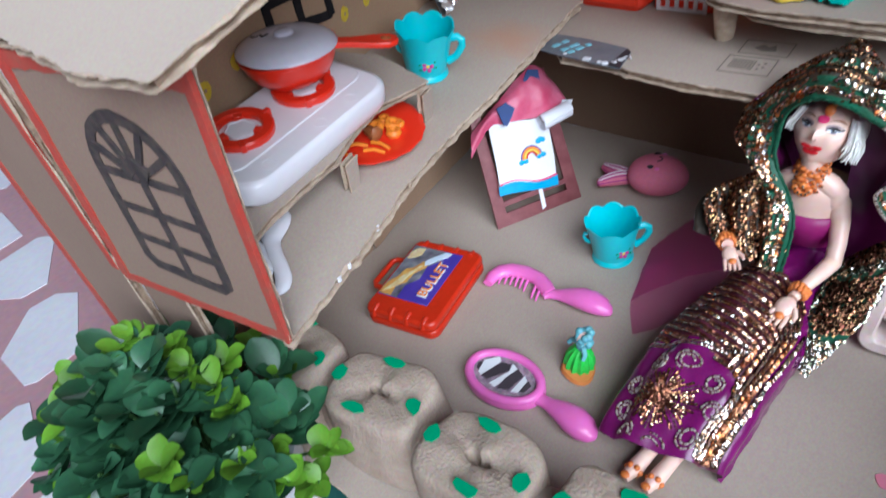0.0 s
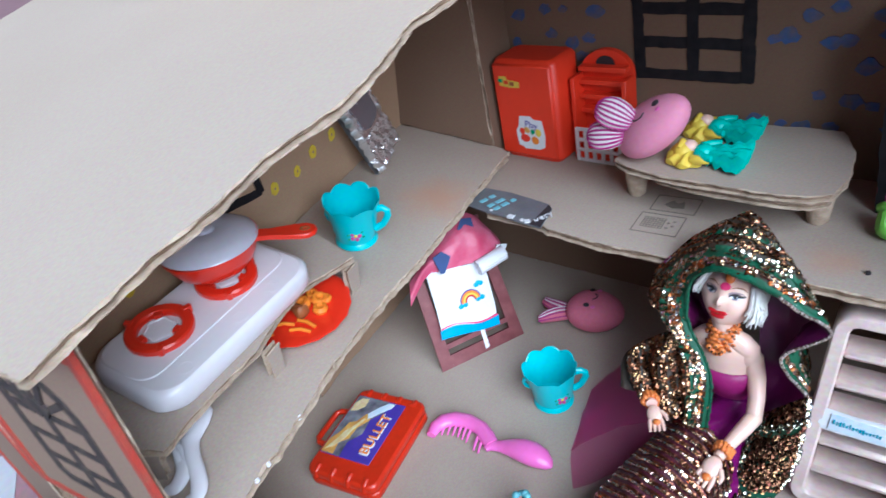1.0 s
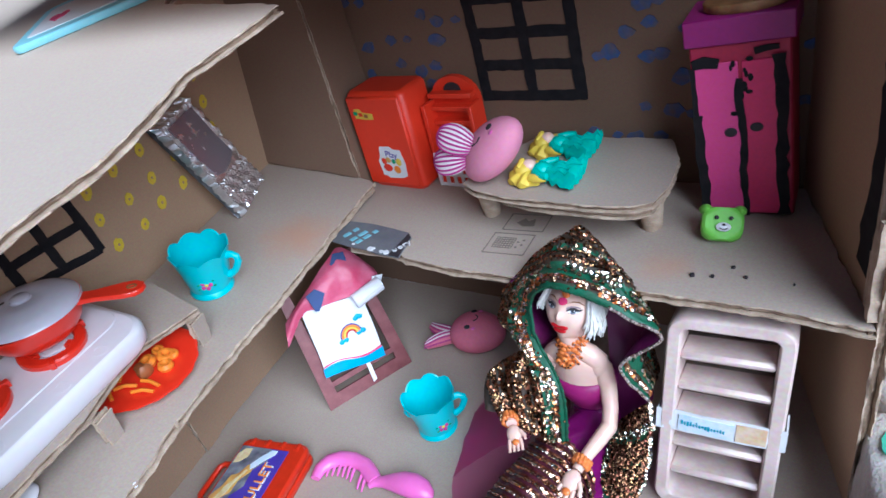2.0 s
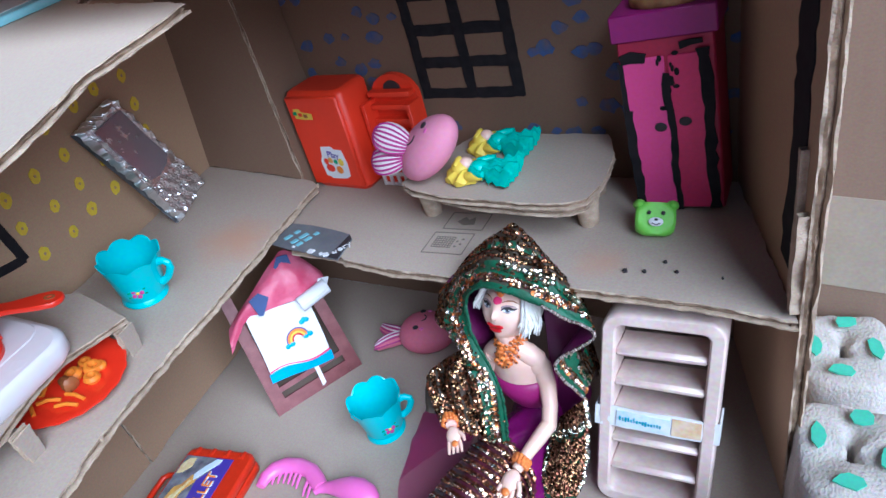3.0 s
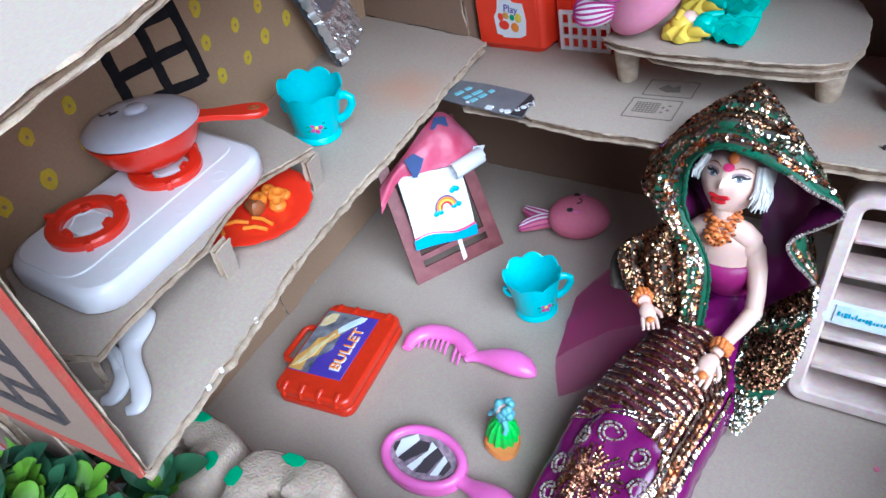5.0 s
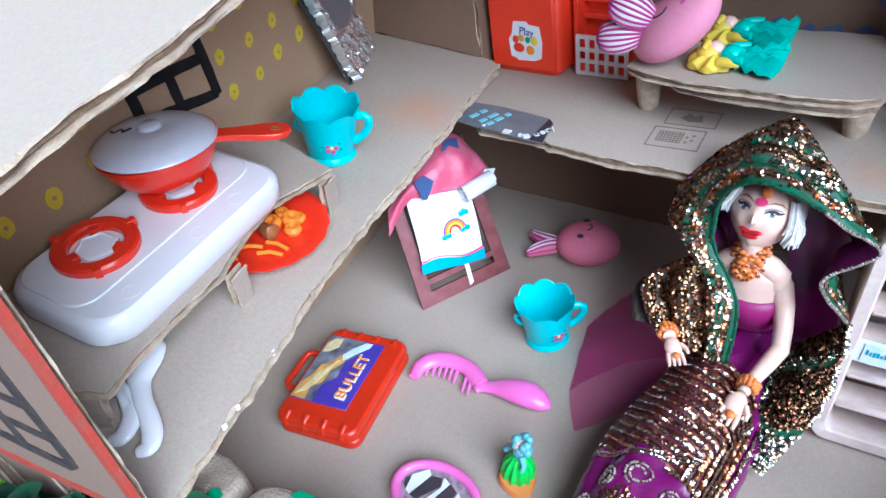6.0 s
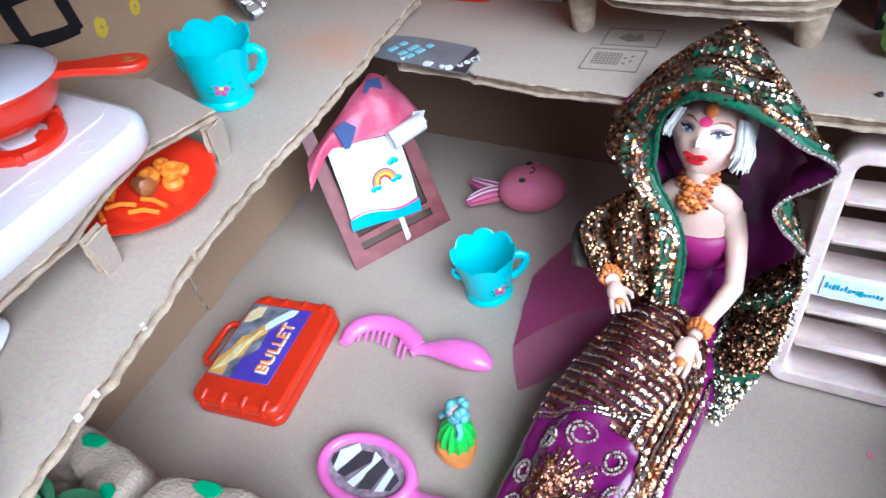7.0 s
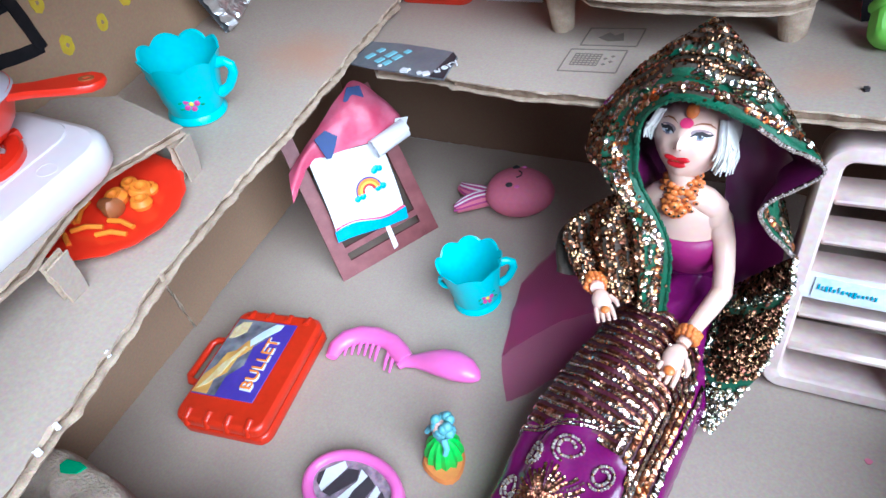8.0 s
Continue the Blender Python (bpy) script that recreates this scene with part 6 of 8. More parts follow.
for k in range(13):
    a = k * 2.4
    g.ball((0.0032 * math.cos(a), 0.0012 + 0.003 * math.sin(a), 0.0252 + 0.0035 * math.cos(k * 1.1)), (0.0024, 0.0024, 0.0026), GREY_BLUE, n=8, rings=6)
g.ball((0, 0.003, 0.020), (0.0036, 0.0022, 0.0055), GREY_BLUE, n=10, rings=8)
single("small_figurine", g, FIGM @ pose(0, 0, 0, -4, 6, 0) @ scaled(0.92), "tiny figurine with pale blue hair and pleated neon green skirt", "figurine")

# ---- the seated fashion doll and its clothes ----
doll = Mesh()
# torso and bodice
HIP = Vector((0.1745, 0.034, 0.016))
NECK = Vector((0.1692, 0.0235, 0.0822))


def ring(c, rx_, ry_, n=22, turn=0.0):
    return [(c[0] + rx_ * math.cos(a) * math.cos(turn) - ry_ * math.sin(a) * math.sin(turn), c[1] + rx_ * math.cos(a) * math.sin(turn) + ry_ * math.sin(a) * math.cos(turn), c[2]) for a in np.linspace(0, 2 * math.pi, n + 1)[:-1]]


def between(f):
    return HIP.lerp(NECK, f)


def rings(levels, mat):
    doll.grid([ring(between(f), rx_, ry_) for f, rx_, ry_ in levels], mat, wrap=True)


rings([(-0.18, 0.012, 0.009), (-0.1, 0.0185, 0.0135), (0.05, 0.0195, 0.0145), (0.18, 0.0165, 0.012), (0.34, 0.0110, 0.0095)], SATIN)
rings([(0.34, 0.0110, 0.0095), (0.40, 0.0115, 0.0098), (0.43, 0.012, 0.0100)], SATIN)
rings([(0.42, 0.0122, 0.0102), (0.52, 0.0138, 0.0125), (0.60, 0.0152, 0.0142), (0.67, 0.0155, 0.0140), (0.715, 0.0150, 0.0118), (0.72, 0.0140, 0.0108)], BODICE)
rings([(0.70, 0.0142, 0.0108), (0.78, 0.0146, 0.0095), (0.84, 0.0150, 0.0085), (0.88, 0.0140, 0.0075), (0.915, 0.0105, 0.0066), (0.945, 0.0062, 0.0055), (0.98, 0.0046, 0.0046), (1.06, 0.0043, 0.0044), (1.25, 0.0044, 0.0046)], SKIN)
# head, turned a little to its right and leaning
face_to = Vector((-0.130, -0.857, 0.497)).normalized()
face_up = Vector((0.096, 0.487, 0.868))
face_up = (face_up - face_to * face_up.dot(face_to)).normalized()
face_x = face_up.cross(face_to).normalized()
HEAD = Matrix(((face_x.x, -face_to.x, face_up.x, 0.1703), (face_x.y, -face_to.y, face_up.y, 0.0298), (face_x.z, -face_to.z, face_up.z, 0.0995), (0, 0, 0, 1))) @ Matrix.Diagonal((1.06, 1.0, 0.90, 1))


def skull(p):
    """A face: narrower towards the chin, flat in front, with a small nose."""
    front = max(0.0, -p.y)
    low = max(0.0, -p.z)
    q = Vector((p.x * (1 - 0.42 * low ** 1.7), p.y * (1 - 0.08 * low) - 0.05 * front * low, p.z))
    if p.y < 0:
        q.y -= 0.15 * math.exp(-((p.x / 0.12) ** 2 + ((p.z + 0.16) / 0.15) ** 2)) + 0.05 * math.exp(-((p.x / 0.10) ** 2 + ((p.z - 0.1) / 0.2) ** 2))
        q.y += 0.07 * math.exp(-(((abs(p.x) - 0.40) / 0.18) ** 2 + ((p.z - 0.12) / 0.13) ** 2))
        q.y -= 0.05 * math.exp(-(((abs(p.x) - 0.50) / 0.20) ** 2 + ((p.z + 0.25) / 0.2) ** 2))
        q.y -= 0.06 * math.exp(-((p.x / 0.22) ** 2 + ((p.z + 0.82) / 0.14) ** 2))
    return q


def on_face(x, z, out=0.0):
    """A place on the face, by its width and height."""
    px, pz = x / 0.0122, z / 0.0165
    px /= 1 - 0.42 * max(0.0, -pz) ** 1.7
    q = skull(Vector((px, -math.sqrt(max(0.02, 1 - px * px - pz * pz)), pz)))
    return (x, 0.0135 * q.y - out, z)


doll.ball((0, 0, 0), (0.0122, 0.0135, 0.0165), SKIN, HEAD, n=56, rings=44, bend=skull)


def dab(x, z, rx_, rz_, mat, out, lean=0.0, n=14):
    """A flat oval of paint that follows the face."""
    c_, s_ = math.cos(lean), math.sin(lean)
    edge = [on_face(x + rx_ * math.cos(a) * c_ - rz_ * math.sin(a) * s_, z + rx_ * math.cos(a) * s_ + rz_ * math.sin(a) * c_, out) for a in np.linspace(0, 2 * math.pi, n + 1)[:-1]]
    doll.add(edge + [on_face(x, z, out + 0.00003)], [(k, (k + 1) % n, n) for k in range(n)], mat, HEAD)


def line_on(points, width, mat, out=0.00025):
    """A painted line with pointed ends."""
    pts_ = [Vector((a, 0, b)) for a, b in points]
    smooth_ = []
    for i in range(len(pts_) - 1):
        for k in range(5):
            smooth_.append(pts_[i].lerp(pts_[i + 1], k / 5))
    smooth_.append(pts_[-1])
    n_ = len(smooth_) - 1
    rows_ = []
    for i, p in enumerate(smooth_):
        w_ = width * (0.25 + 0.75 * math.sin(math.pi * i / n_))
        rows_.append([on_face(p.x, p.z - w_, out), on_face(p.x, p.z + w_, out)])
    doll.grid(rows_, mat, HEAD)


for s in (-1, 1):
    lean = 0.13 * s
    dab(0.0053 * s, 0.0030, 0.0030, 0.0016, EYE_SHADOW, 0.00012, lean)
    dab(0.0053 * s, 0.0018, 0.0023, 0.00095, STICKER, 0.00022, lean)
    dab(0.0051 * s, 0.0019, 0.00105, 0.00110, IRIS, 0.00030)
    dab(0.0051 * s, 0.0019, 0.0005, 0.0005, INK, 0.00036)
    dab(0.0056 * s, 0.0023, 0.00025, 0.00025, STICKER, 0.00042)
    line_on([(0.0026 * s, 0.0014), (0.0038 * s, 0.0027), (0.0054 * s, 0.0031), (0.0070 * s, 0.0028), (0.0085 * s, 0.0034)], 0.00078, INK, 0.00040)
    line_on([(0.0034 * s, 0.0009), (0.0052 * s, 0.0006), (0.0070 * s, 0.0013)], 0.00022, EYE_SHADOW, 0.00032)
    line_on([(0.0022 * s, 0.0052), (0.0044 * s, 0.0066), (0.0066 * s, 0.0068), (0.0086 * s, 0.0056)], 0.00034, MEAT, 0.00025)
    doll.ball(on_face(0.0010 * s, -0.0040, 0.0001), (0.0003, 0.0003, 0.0002), MEAT, HEAD, n=6, rings=4)
# lips
for x, z, rx_, rz_ in ((-0.0016, -0.0074, 0.0026, 0.0012), (0.0016, -0.0074, 0.0026, 0.0012), (0.0, -0.0095, 0.0031, 0.0015)):
    y_ = on_face(x, z)[1]
    doll.ball((x, y_ + 0.0001, z), (rx_, 0.0006, rz_), LIPS, HEAD, n=16, rings=8)
line_on([(-0.0033, -0.0079), (0.0, -0.0085), (0.0033, -0.0079)], 0.00018, MEAT, 0.0006)
dab(0.0004, 0.0058, 0.0021, 0.0019, ROUGE, 0.00035)
y_ = on_face(0.0, 0.0115)[1]
doll.ball((0.0010, y_ - 0.0026, 0.0104), (0.0021, 0.0012, 0.0028), GOLD_BEAD, HEAD, n=12, rings=8)
doll.ball((0.0014, y_ - 0.0014, 0.0138), (0.0013, 0.0010, 0.0014), GOLD_BEAD, HEAD, n=12, rings=8)
# hair: a cap with strands that fall at both sides
doll.ball((0, 0.0030, 0.0030), (0.0128, 0.0138, 0.0156), HAIR, HEAD, n=48, rings=24, bend=lambda p: Vector((p.x, max(p.y, -0.42 if p.z < 0.72 else -0.8), p.z)) * (1 + 0.02 * math.sin(30 * math.atan2(p.y, p.x))))
rh = random.Random(6)
for k in range(190):
    s = 1 if k % 3 else -1
    x0 = s * rh.uniform(0.0100, 0.0122)
    y0 = rh.uniform(-0.0085, 0.004)
    ln_ = rh.uniform(0.012, 0.0185) * (1.0 if s > 0 else 0.62)
    out_ = rh.uniform(1.0, 1.16)
    doll.tube([(x0 * 0.90, y0, 0.009), (x0 * 1.05, y0 - 0.001, 0.002), (x0 * 1.06 * out_, y0 - 0.0012, 0.008 - ln_ * 0.7), (x0 * 1.04 * out_ + rh.uniform(-0.001, 0.001), y0 - 0.001 + rh.uniform(-0.001, 0.001), 0.008 - ln_)], [0.0005, 0.0006, 0.0005, 0.0002], HAIR, HEAD, n=5)
# necklace
rk = random.Random(23)
chain = Mesh()
for row, (z, r, cnt) in enumerate(((0.0905, 0.0050, 15), (0.0882, 0.0055, 16), (0.0858, 0.0061, 16), (0.0834, 0.0067, 15), (0.0812, 0.0072, 14))):
    for k in range(cnt):
        a = 2 * math.pi * (k + 0.5 * (row % 2)) / cnt
        size = rk.uniform(0.0011, 0.0019)
        c_ = (0.1690 + r * math.cos(a) + rk.uniform(-0.0005, 0.0005), 0.0232 + r * math.sin(a), z - 0.0022 * (1 - math.sin(a)) + rk.uniform(-0.0008, 0.0008))
        chain.ball(c_, (size, size * 0.6, size * 0.85), GOLD_BEAD, n=8, rings=6)
        if math.sin(a) < 0.2 and rk.random() < 0.55:
            chain.ball((c_[0] + 0.4 * size, c_[1] - 0.65 * size, c_[2] + 0.4 * size), (0.0006, 0.0004, 0.0006), SILVER, n=6, rings=4)
for dx, dz in ((-0.0028, 0.0768), (0.0028, 0.0766), (0.0, 0.0742), (0.0, 0.0785), (-0.0016, 0.0750), (0.0016, 0.0748)):
    chain.ball((0.1686 + dx, 0.0148, dz + 0.0020), (0.0018, 0.0012, 0.0016), GOLD_BEAD, n=8, rings=6)
    chain.ball((0.1690 + dx, 0.0137, dz + 0.0024), (0.0006, 0.0004, 0.0006), SILVER, n=6, rings=4)
single("bead_necklace", chain, pose(0, 0, 0), "chunky orange bead necklace with silver glints on the doll", "necklace", kind="stuff")


def arm(points, radii):
    doll.tube(points, radii, SKIN, n=14)


def palm(m, reach=0.012):
    """A small hand with four fingers and a thumb, along its own -z."""
    doll.ball((0, 0, -0.0045), (0.0040, 0.0021, 0.0052), SKIN, m, n=12, rings=8)
    for k in range(4):
        x = -0.0029 + k * 0.0019
        doll.tube([(x, 0, -0.0075), (x * 1.15, -0.0004, -0.011), (x * 1.2, -0.001, -reach - 0.002)], [0.0011, 0.0010, 0.0007], SKIN, m, n=8)
    doll.tube([(0.0034, -0.0005, -0.0035), (0.0055, -0.001, -0.0065), (0.0058, -0.0016, -0.0088)], [0.0012, 0.0011, 0.0007], SKIN, m, n=8)
    doll.ball((0.0004, -0.0018, -0.0095), (0.0019, 0.0009, 0.0017), GOLD_BEAD, m, n=10, rings=6)


def bangle(c, axis, r):
    """A wrist ring of small orange beads with a flower on top."""
    q = Vector(axis).normalized().to_track_quat("Z", "Y").to_matrix().to_4x4()
    ring_m, rb2 = Mesh(), random.Random(int(c[0] * 1e4))
    for row in (-0.0013, 0.0, 0.0013):
        for k in range(13):
            a = 2 * math.pi * k / 13 + row * 300
            d_ = rb2.uniform(0.0009, 0.0014)
            ring_m.ball((r * math.cos(a), r * math.sin(a), row), (d_, d_, d_), GOLD_BEAD, n=8, rings=6)
    single("bead_bangle", ring_m, Matrix.Translation(c) @ q, "orange bead bangle on the doll's wrist", "bangle", "bead bangles", kind="stuff")


# slope of the shoulders
for s_ in (-1, 1):
    arm([(0.1694 + 0.003 * s_, 0.0237, 0.0806), (0.1695 + 0.0075 * s_, 0.0240, 0.0776), (0.1696 + 0.0118 * s_, 0.0246, 0.0728)], [0.0046, 0.0052, 0.0050])
# arm on the open side: shoulder, elbow, wrist
doll.ball((0.1806, 0.0242, 0.0714), (0.0053, 0.0053, 0.0062), SKIN, n=22, rings=14)
arm([(0.1776, 0.0240, 0.0757), (0.1824, 0.0245, 0.0692), (0.1852, 0.0215, 0.0620), (0.1874, 0.0160, 0.0540), (0.1884, 0.0100, 0.0485)], [0.0044, 0.0050, 0.0042, 0.0037, 0.0036])
doll.ball((0.1884, 0.0095, 0.0482), (0.0038, 0.0038, 0.0038), SKIN, n=14, rings=10)
arm([(0.1884, 0.0095, 0.0482), (0.1862, 0.0020, 0.0468), (0.1836, -0.0055, 0.0450), (0.1808, -0.0145, 0.0425)], [0.0037, 0.0035, 0.0030, 0.0024])
bangle((0.1820, -0.0105, 0.0438), (-0.25, -1, -0.22), 0.0036)
palm(Matrix.Translation((0.1805, -0.0150, 0.0420)) @ Vector((0.20, 1.0, 0.42)).to_track_quat("Z", "X").to_matrix().to_4x4() @ pose(0, 0, 0, 0, 0, 100) @ scaled(1.06))
# arm under the veil
arm([(0.1600, 0.0220, 0.0740), (0.1530, 0.0200, 0.0640), (0.1440, 0.0130, 0.0560), (0.1430, 0.0010, 0.0555), (0.1490, -0.0110, 0.0575)], [0.0044, 0.0046, 0.0040, 0.0034, 0.0026])
bangle((0.1475, -0.0085, 0.0573), (0.45, -1, 0.1), 0.0036)
palm(Matrix.Translation((0.1500, -0.0118, 0.0572)) @ Vector((-0.62, 1.0, 0.38)).to_track_quat("Z", "X").to_matrix().to_4x4() @ pose(0, 0, 0, 0, 0, 85) @ scaled(0.88))
# feet
for fx_ in (0.1560, 0.1655):
    arm([(0.1725, 0.02, 0.010), (fx_ + 0.004, -0.040, 0.0095), (fx_ + 0.002, -0.078, 0.0070), (fx_, -0.098, 0.0060), (fx_ - 0.0012, -0.1055, 0.0050), (fx_ - 0.0030, -0.1130, 0.0040)], [0.007, 0.006, 0.0040, 0.0033, 0.0036, 0.0022])
    for k in range(6):
        a = 2 * math.pi * k / 6
        doll.ball((fx_ - 0.0015 + 0.0030 * math.cos(a), -0.1075, 0.0050 + 0.0030 * math.sin(a)), (0.0014, 0.0014, 0.0014), GOLD_BEAD, n=8, rings=6)
    doll.ball((fx_ - 0.003, -0.1125, 0.0066), (0.0022, 0.0020, 0.0012), GOLD_BEAD, n=8, rings=6)
single("fashion_doll", doll, pose(0, 0, 0), "seated fashion doll with white hair, magenta bodice and orange jewellery", "doll", smooth=50)


def fold(n_, x):
    return noise.noise(Vector((x[0] * n_, x[1] * n_, x[2] * n_)))


# skirt: a tube of satin over the stretched legs
def skirt_at(s, a):
    """s: 0 at the waist to 1 at the hem; a: 0 on the far floor side over the top to 1 on the near side."""
    cx = 0.1752 - 0.0152 * s - 0.0050 * math.sin(math.pi * s)
    cy = 0.024 - 0.122 * s
    w = 0.0185 + 0.0065 * math.sin(math.pi * min(1, s * 0.85)) + 0.005 * s
    h = 0.040 - 0.006 * s - 0.012 * s * s + 0.004 * math.sin(math.pi * s)
    ang = math.pi * (1 - a)
    co, si = math.cos(ang), math.sin(ang)
    x = cx + w * (abs(co) ** 0.8) * (1 if co > 0 else -1)
    z = 0.0015 + h * si ** 0.85
    drawn = (0.0150 if co < 0 else 0.0045) * (1 - si) * s ** 5 - 0.0035 * si * s ** 6
    z -= 0.30 * (z - 0.0015) * s ** 9
    p = Vector((x, cy - 0.006 * (1 - si) * s + 0.008 * co * s + drawn, z))
    k = 0.0016 * math.sin(9 * math.pi * a + 3 * s) * (0.4 + s) * (0.3 + 0.7 * abs(co))
    p += Vector((co, 0, si)) * (k + 0.0012 * fold(120, p))
    return p


NS, NA = 84, 96
skirt = thing("doll_skirt", pose(0, 0, 0), "long purple satin skirt covered in rows of bronze sequins", "doll skirt")
g = Mesh()
g.grid([[tuple(skirt_at(i / (NS - 1), j / (NA - 1))) for j in range(NA)] for i in range(NS)], SATIN)
g.slot(MAROON_NET)
for i in range(NS - 1):
    for j in range(NA - 1):
        s_, a_ = (i + 0.5) / (NS - 1), (j + 0.5) / (NA - 1)
        if s_ > 0.10 + 0.36 * max(0, a_ - 0.25) and a_ < 0.81 and not (s_ > 0.62 + 0.5 * max(0, a_ - 0.46) and a_ < 0.66):
            g.m[i * (NA - 1) + j] = 1
hem = [skirt_at(1, j / (NA - 1)) for j in range(NA)]
g.grid([[tuple(p) for p in hem], [(p.x * 0.9 + 0.0159, p.y + 0.004, max(0.001, p.z * 0.85)) for p in hem]], SATIN_DARK)
part("cloth", g, skirt, smooth=60)


def disc(mesh, p, nrm, r, mat, rnd, tilt=0.35, n=7):
    """One sequin: a tiny dished disc with a hole's worth of shade, tilted at random."""
    nrm = (nrm + Vector((rnd.uniform(-tilt, tilt), rnd.uniform(-tilt, tilt), rnd.uniform(-tilt, tilt)))).normalized()
    u = nrm.orthogonal().normalized()
    v = nrm.cross(u)
    k0 = rnd.uniform(0, 1)
    verts = [p + r * (math.cos(2 * math.pi * (k + k0) / n) * u + math.sin(2 * math.pi * (k + k0) / n) * v) for k in range(n)] + [p - nrm * r * 0.22]
    mesh.add(verts, [(k, (k + 1) % n, n) for k in range(n)], mat)


def skirt_normal(s, a):
    e = 0.004
    n_ = (skirt_at(min(1, s + e), a) - skirt_at(max(0, s - e), a)).cross(skirt_at(s, min(1, a + e)) - skirt_at(s, max(0, a - e)))
    n_.normalize()
    return n_ if n_.z > -0.2 else -n_


rs = random.Random(31)
seq = Mesh()
# cross rows: a line of copper sequins and, beside it, a line of small beads
for row in range(36):
    s0 = -0.10 + row * 0.0335
    for k in range(80):
        a = 0.05 + k * 0.0100
        s = s0 + 0.34 * (a - 0.3) + 0.012 * math.sin(5 * a)
        if not 0.10 + 0.36 * max(0, a - 0.25) < s < 0.985 or a > 0.81 + 0.03 * math.sin(9 * s):
            continue
        if s > 0.62 + 0.5 * max(0, a - 0.46) and a < 0.66:
            continue
        if a > 0.60 and s > 0.40 + 1.2 * (0.80 - a):
            continue
        p, nn = skirt_at(s, a), skirt_normal(s, a)
        near = a > 0.52
        disc(seq, p + nn * 0.0004, nn, rs.uniform(0.00075, 0.00095), DULL_COPPER if rs.random() < 0.7 else BRONZE, rs, 0.25)
        q_ = min(0.99, s + 0.0125)
        p, nn = skirt_at(q_, a + 0.004), skirt_normal(q_, a + 0.004)
        disc(seq, p + nn * 0.0006, nn, rs.uniform(0.0010, 0.0013) if near else rs.uniform(0.00072, 0.0009), rs.choice([GOLD, BRONZE, GOLD, PINK_BEAD, SILVER]) if near else rs.choice([PINK_BEAD, SILVER, GOLD]), rs, 0.28)
# long rows of large sequins on the near side
for col in range(7):
    for k in range(130):
        s = 0.30 + k * 0.0060
        a = 0.825 - col * 0.035 + 0.02 * math.sin(5 * s) - 0.05 * (s - 0.6)
        if s > 0.985 or s < 0.40 + 1.2 * (0.80 - a) or a < 0.605 or (a < 0.665 and s > 0.70):
            continue
        p, nn = skirt_at(s, a), skirt_normal(s, a)
        disc(seq, p + nn * 0.0006, nn, rs.uniform(0.0011, 0.00145), rs.choice([GOLD, BRONZE, BRONZE, ORANGE_SEQUIN, GOLD]) if col % 3 else rs.choice([GOLD, PINK_BEAD, SILVER]), rs, 0.30)
part("sequin_trim", seq, skirt, "rows of bronze, gold and silver sequins", smooth=0, kind="stuff")
bead = Mesh()


def skirt_dot(s, a, r, mt, tilt=0.6):
    p, nn = skirt_at(s, a), skirt_normal(s, a)
    disc(bead, p + nn * 0.0006, nn, r, mt, rs, tilt)


MS, MA = 0.852, 0.445
# flower: a heart and eight petals of bronze sequins in rings
for q in range(1, 6):
    cnt = 7 * q
    for k in range(cnt):
        ang = 2 * math.pi * k / cnt
        skirt_dot(MS + 0.0062 * q * math.cos(ang), MA + 0.0077 * q * math.sin(ang), 0.0008, rs.choice([BRONZE, DULL_COPPER, DULL_COPPER]), 0.3)
for k in range(40):
    ang = 2 * math.pi * k / 40
    lobe = 13 + 1.6 * math.cos(8 * ang)
    for q in range(5, int(lobe) + 1):
        rr = 0.0072 * q
        skirt_dot(MS + rr * math.cos(ang), MA + 1.25 * rr * math.sin(ang), 0.00072 if k % 5 else 0.0005, rs.choice([BRONZE, GOLD, DULL_COPPER]) if k % 5 else MAROON_NET, 0.3)
# beaded curls round it: a stem of beads that ends in a spiral
for k in range(9):
    ang = 2 * math.pi * k / 9 + 0.2
    turn = 1 if k % 2 else -1
    cs, ca = MS + 0.146 * math.cos(ang), MA + 0.184 * math.sin(ang)
    for i in range(46):
        b = ang + math.pi + turn * 2 * math.pi * i / 27
        r_ = 0.036 * (1 - 0.58 * i / 45)
        s_, a_ = cs + r_ * math.cos(b), ca + 1.25 * r_ * math.sin(b)
        if s_ < 0.985 and a_ < 0.655:
            d_ = rs.uniform(0.00050, 0.00068)
            bead.ball(skirt_at(s_, a_) + skirt_normal(s_, a_) * 0.0005, (d_, d_, d_), BEAD_ROPE if i % 4 else GOLD, n=6, rings=4)
for k in range(110):
    f = k / 109
    for off in (0.0, 0.012):
        skirt_dot(0.605 + off + 0.035 * math.sin(math.pi * f), 0.06 + 0.58 * f, 0.0006, rs.choice([SILVER, PINK_BEAD]), 0.3)
for k in range(75):
    f = k / 74
    for off in (0.0, 0.022, 0.04):
        skirt_dot(0.70 + 0.285 * f, 0.655 + 0.5 * off + 0.02 * math.sin(6 * f), 0.0008, rs.choice([SILVER, GOLD, PINK_BEAD]), 0.3)
part("flower_embroidery", bead, skirt, "beaded flower medallion in bronze and silver", smooth=0, kind="stuff")

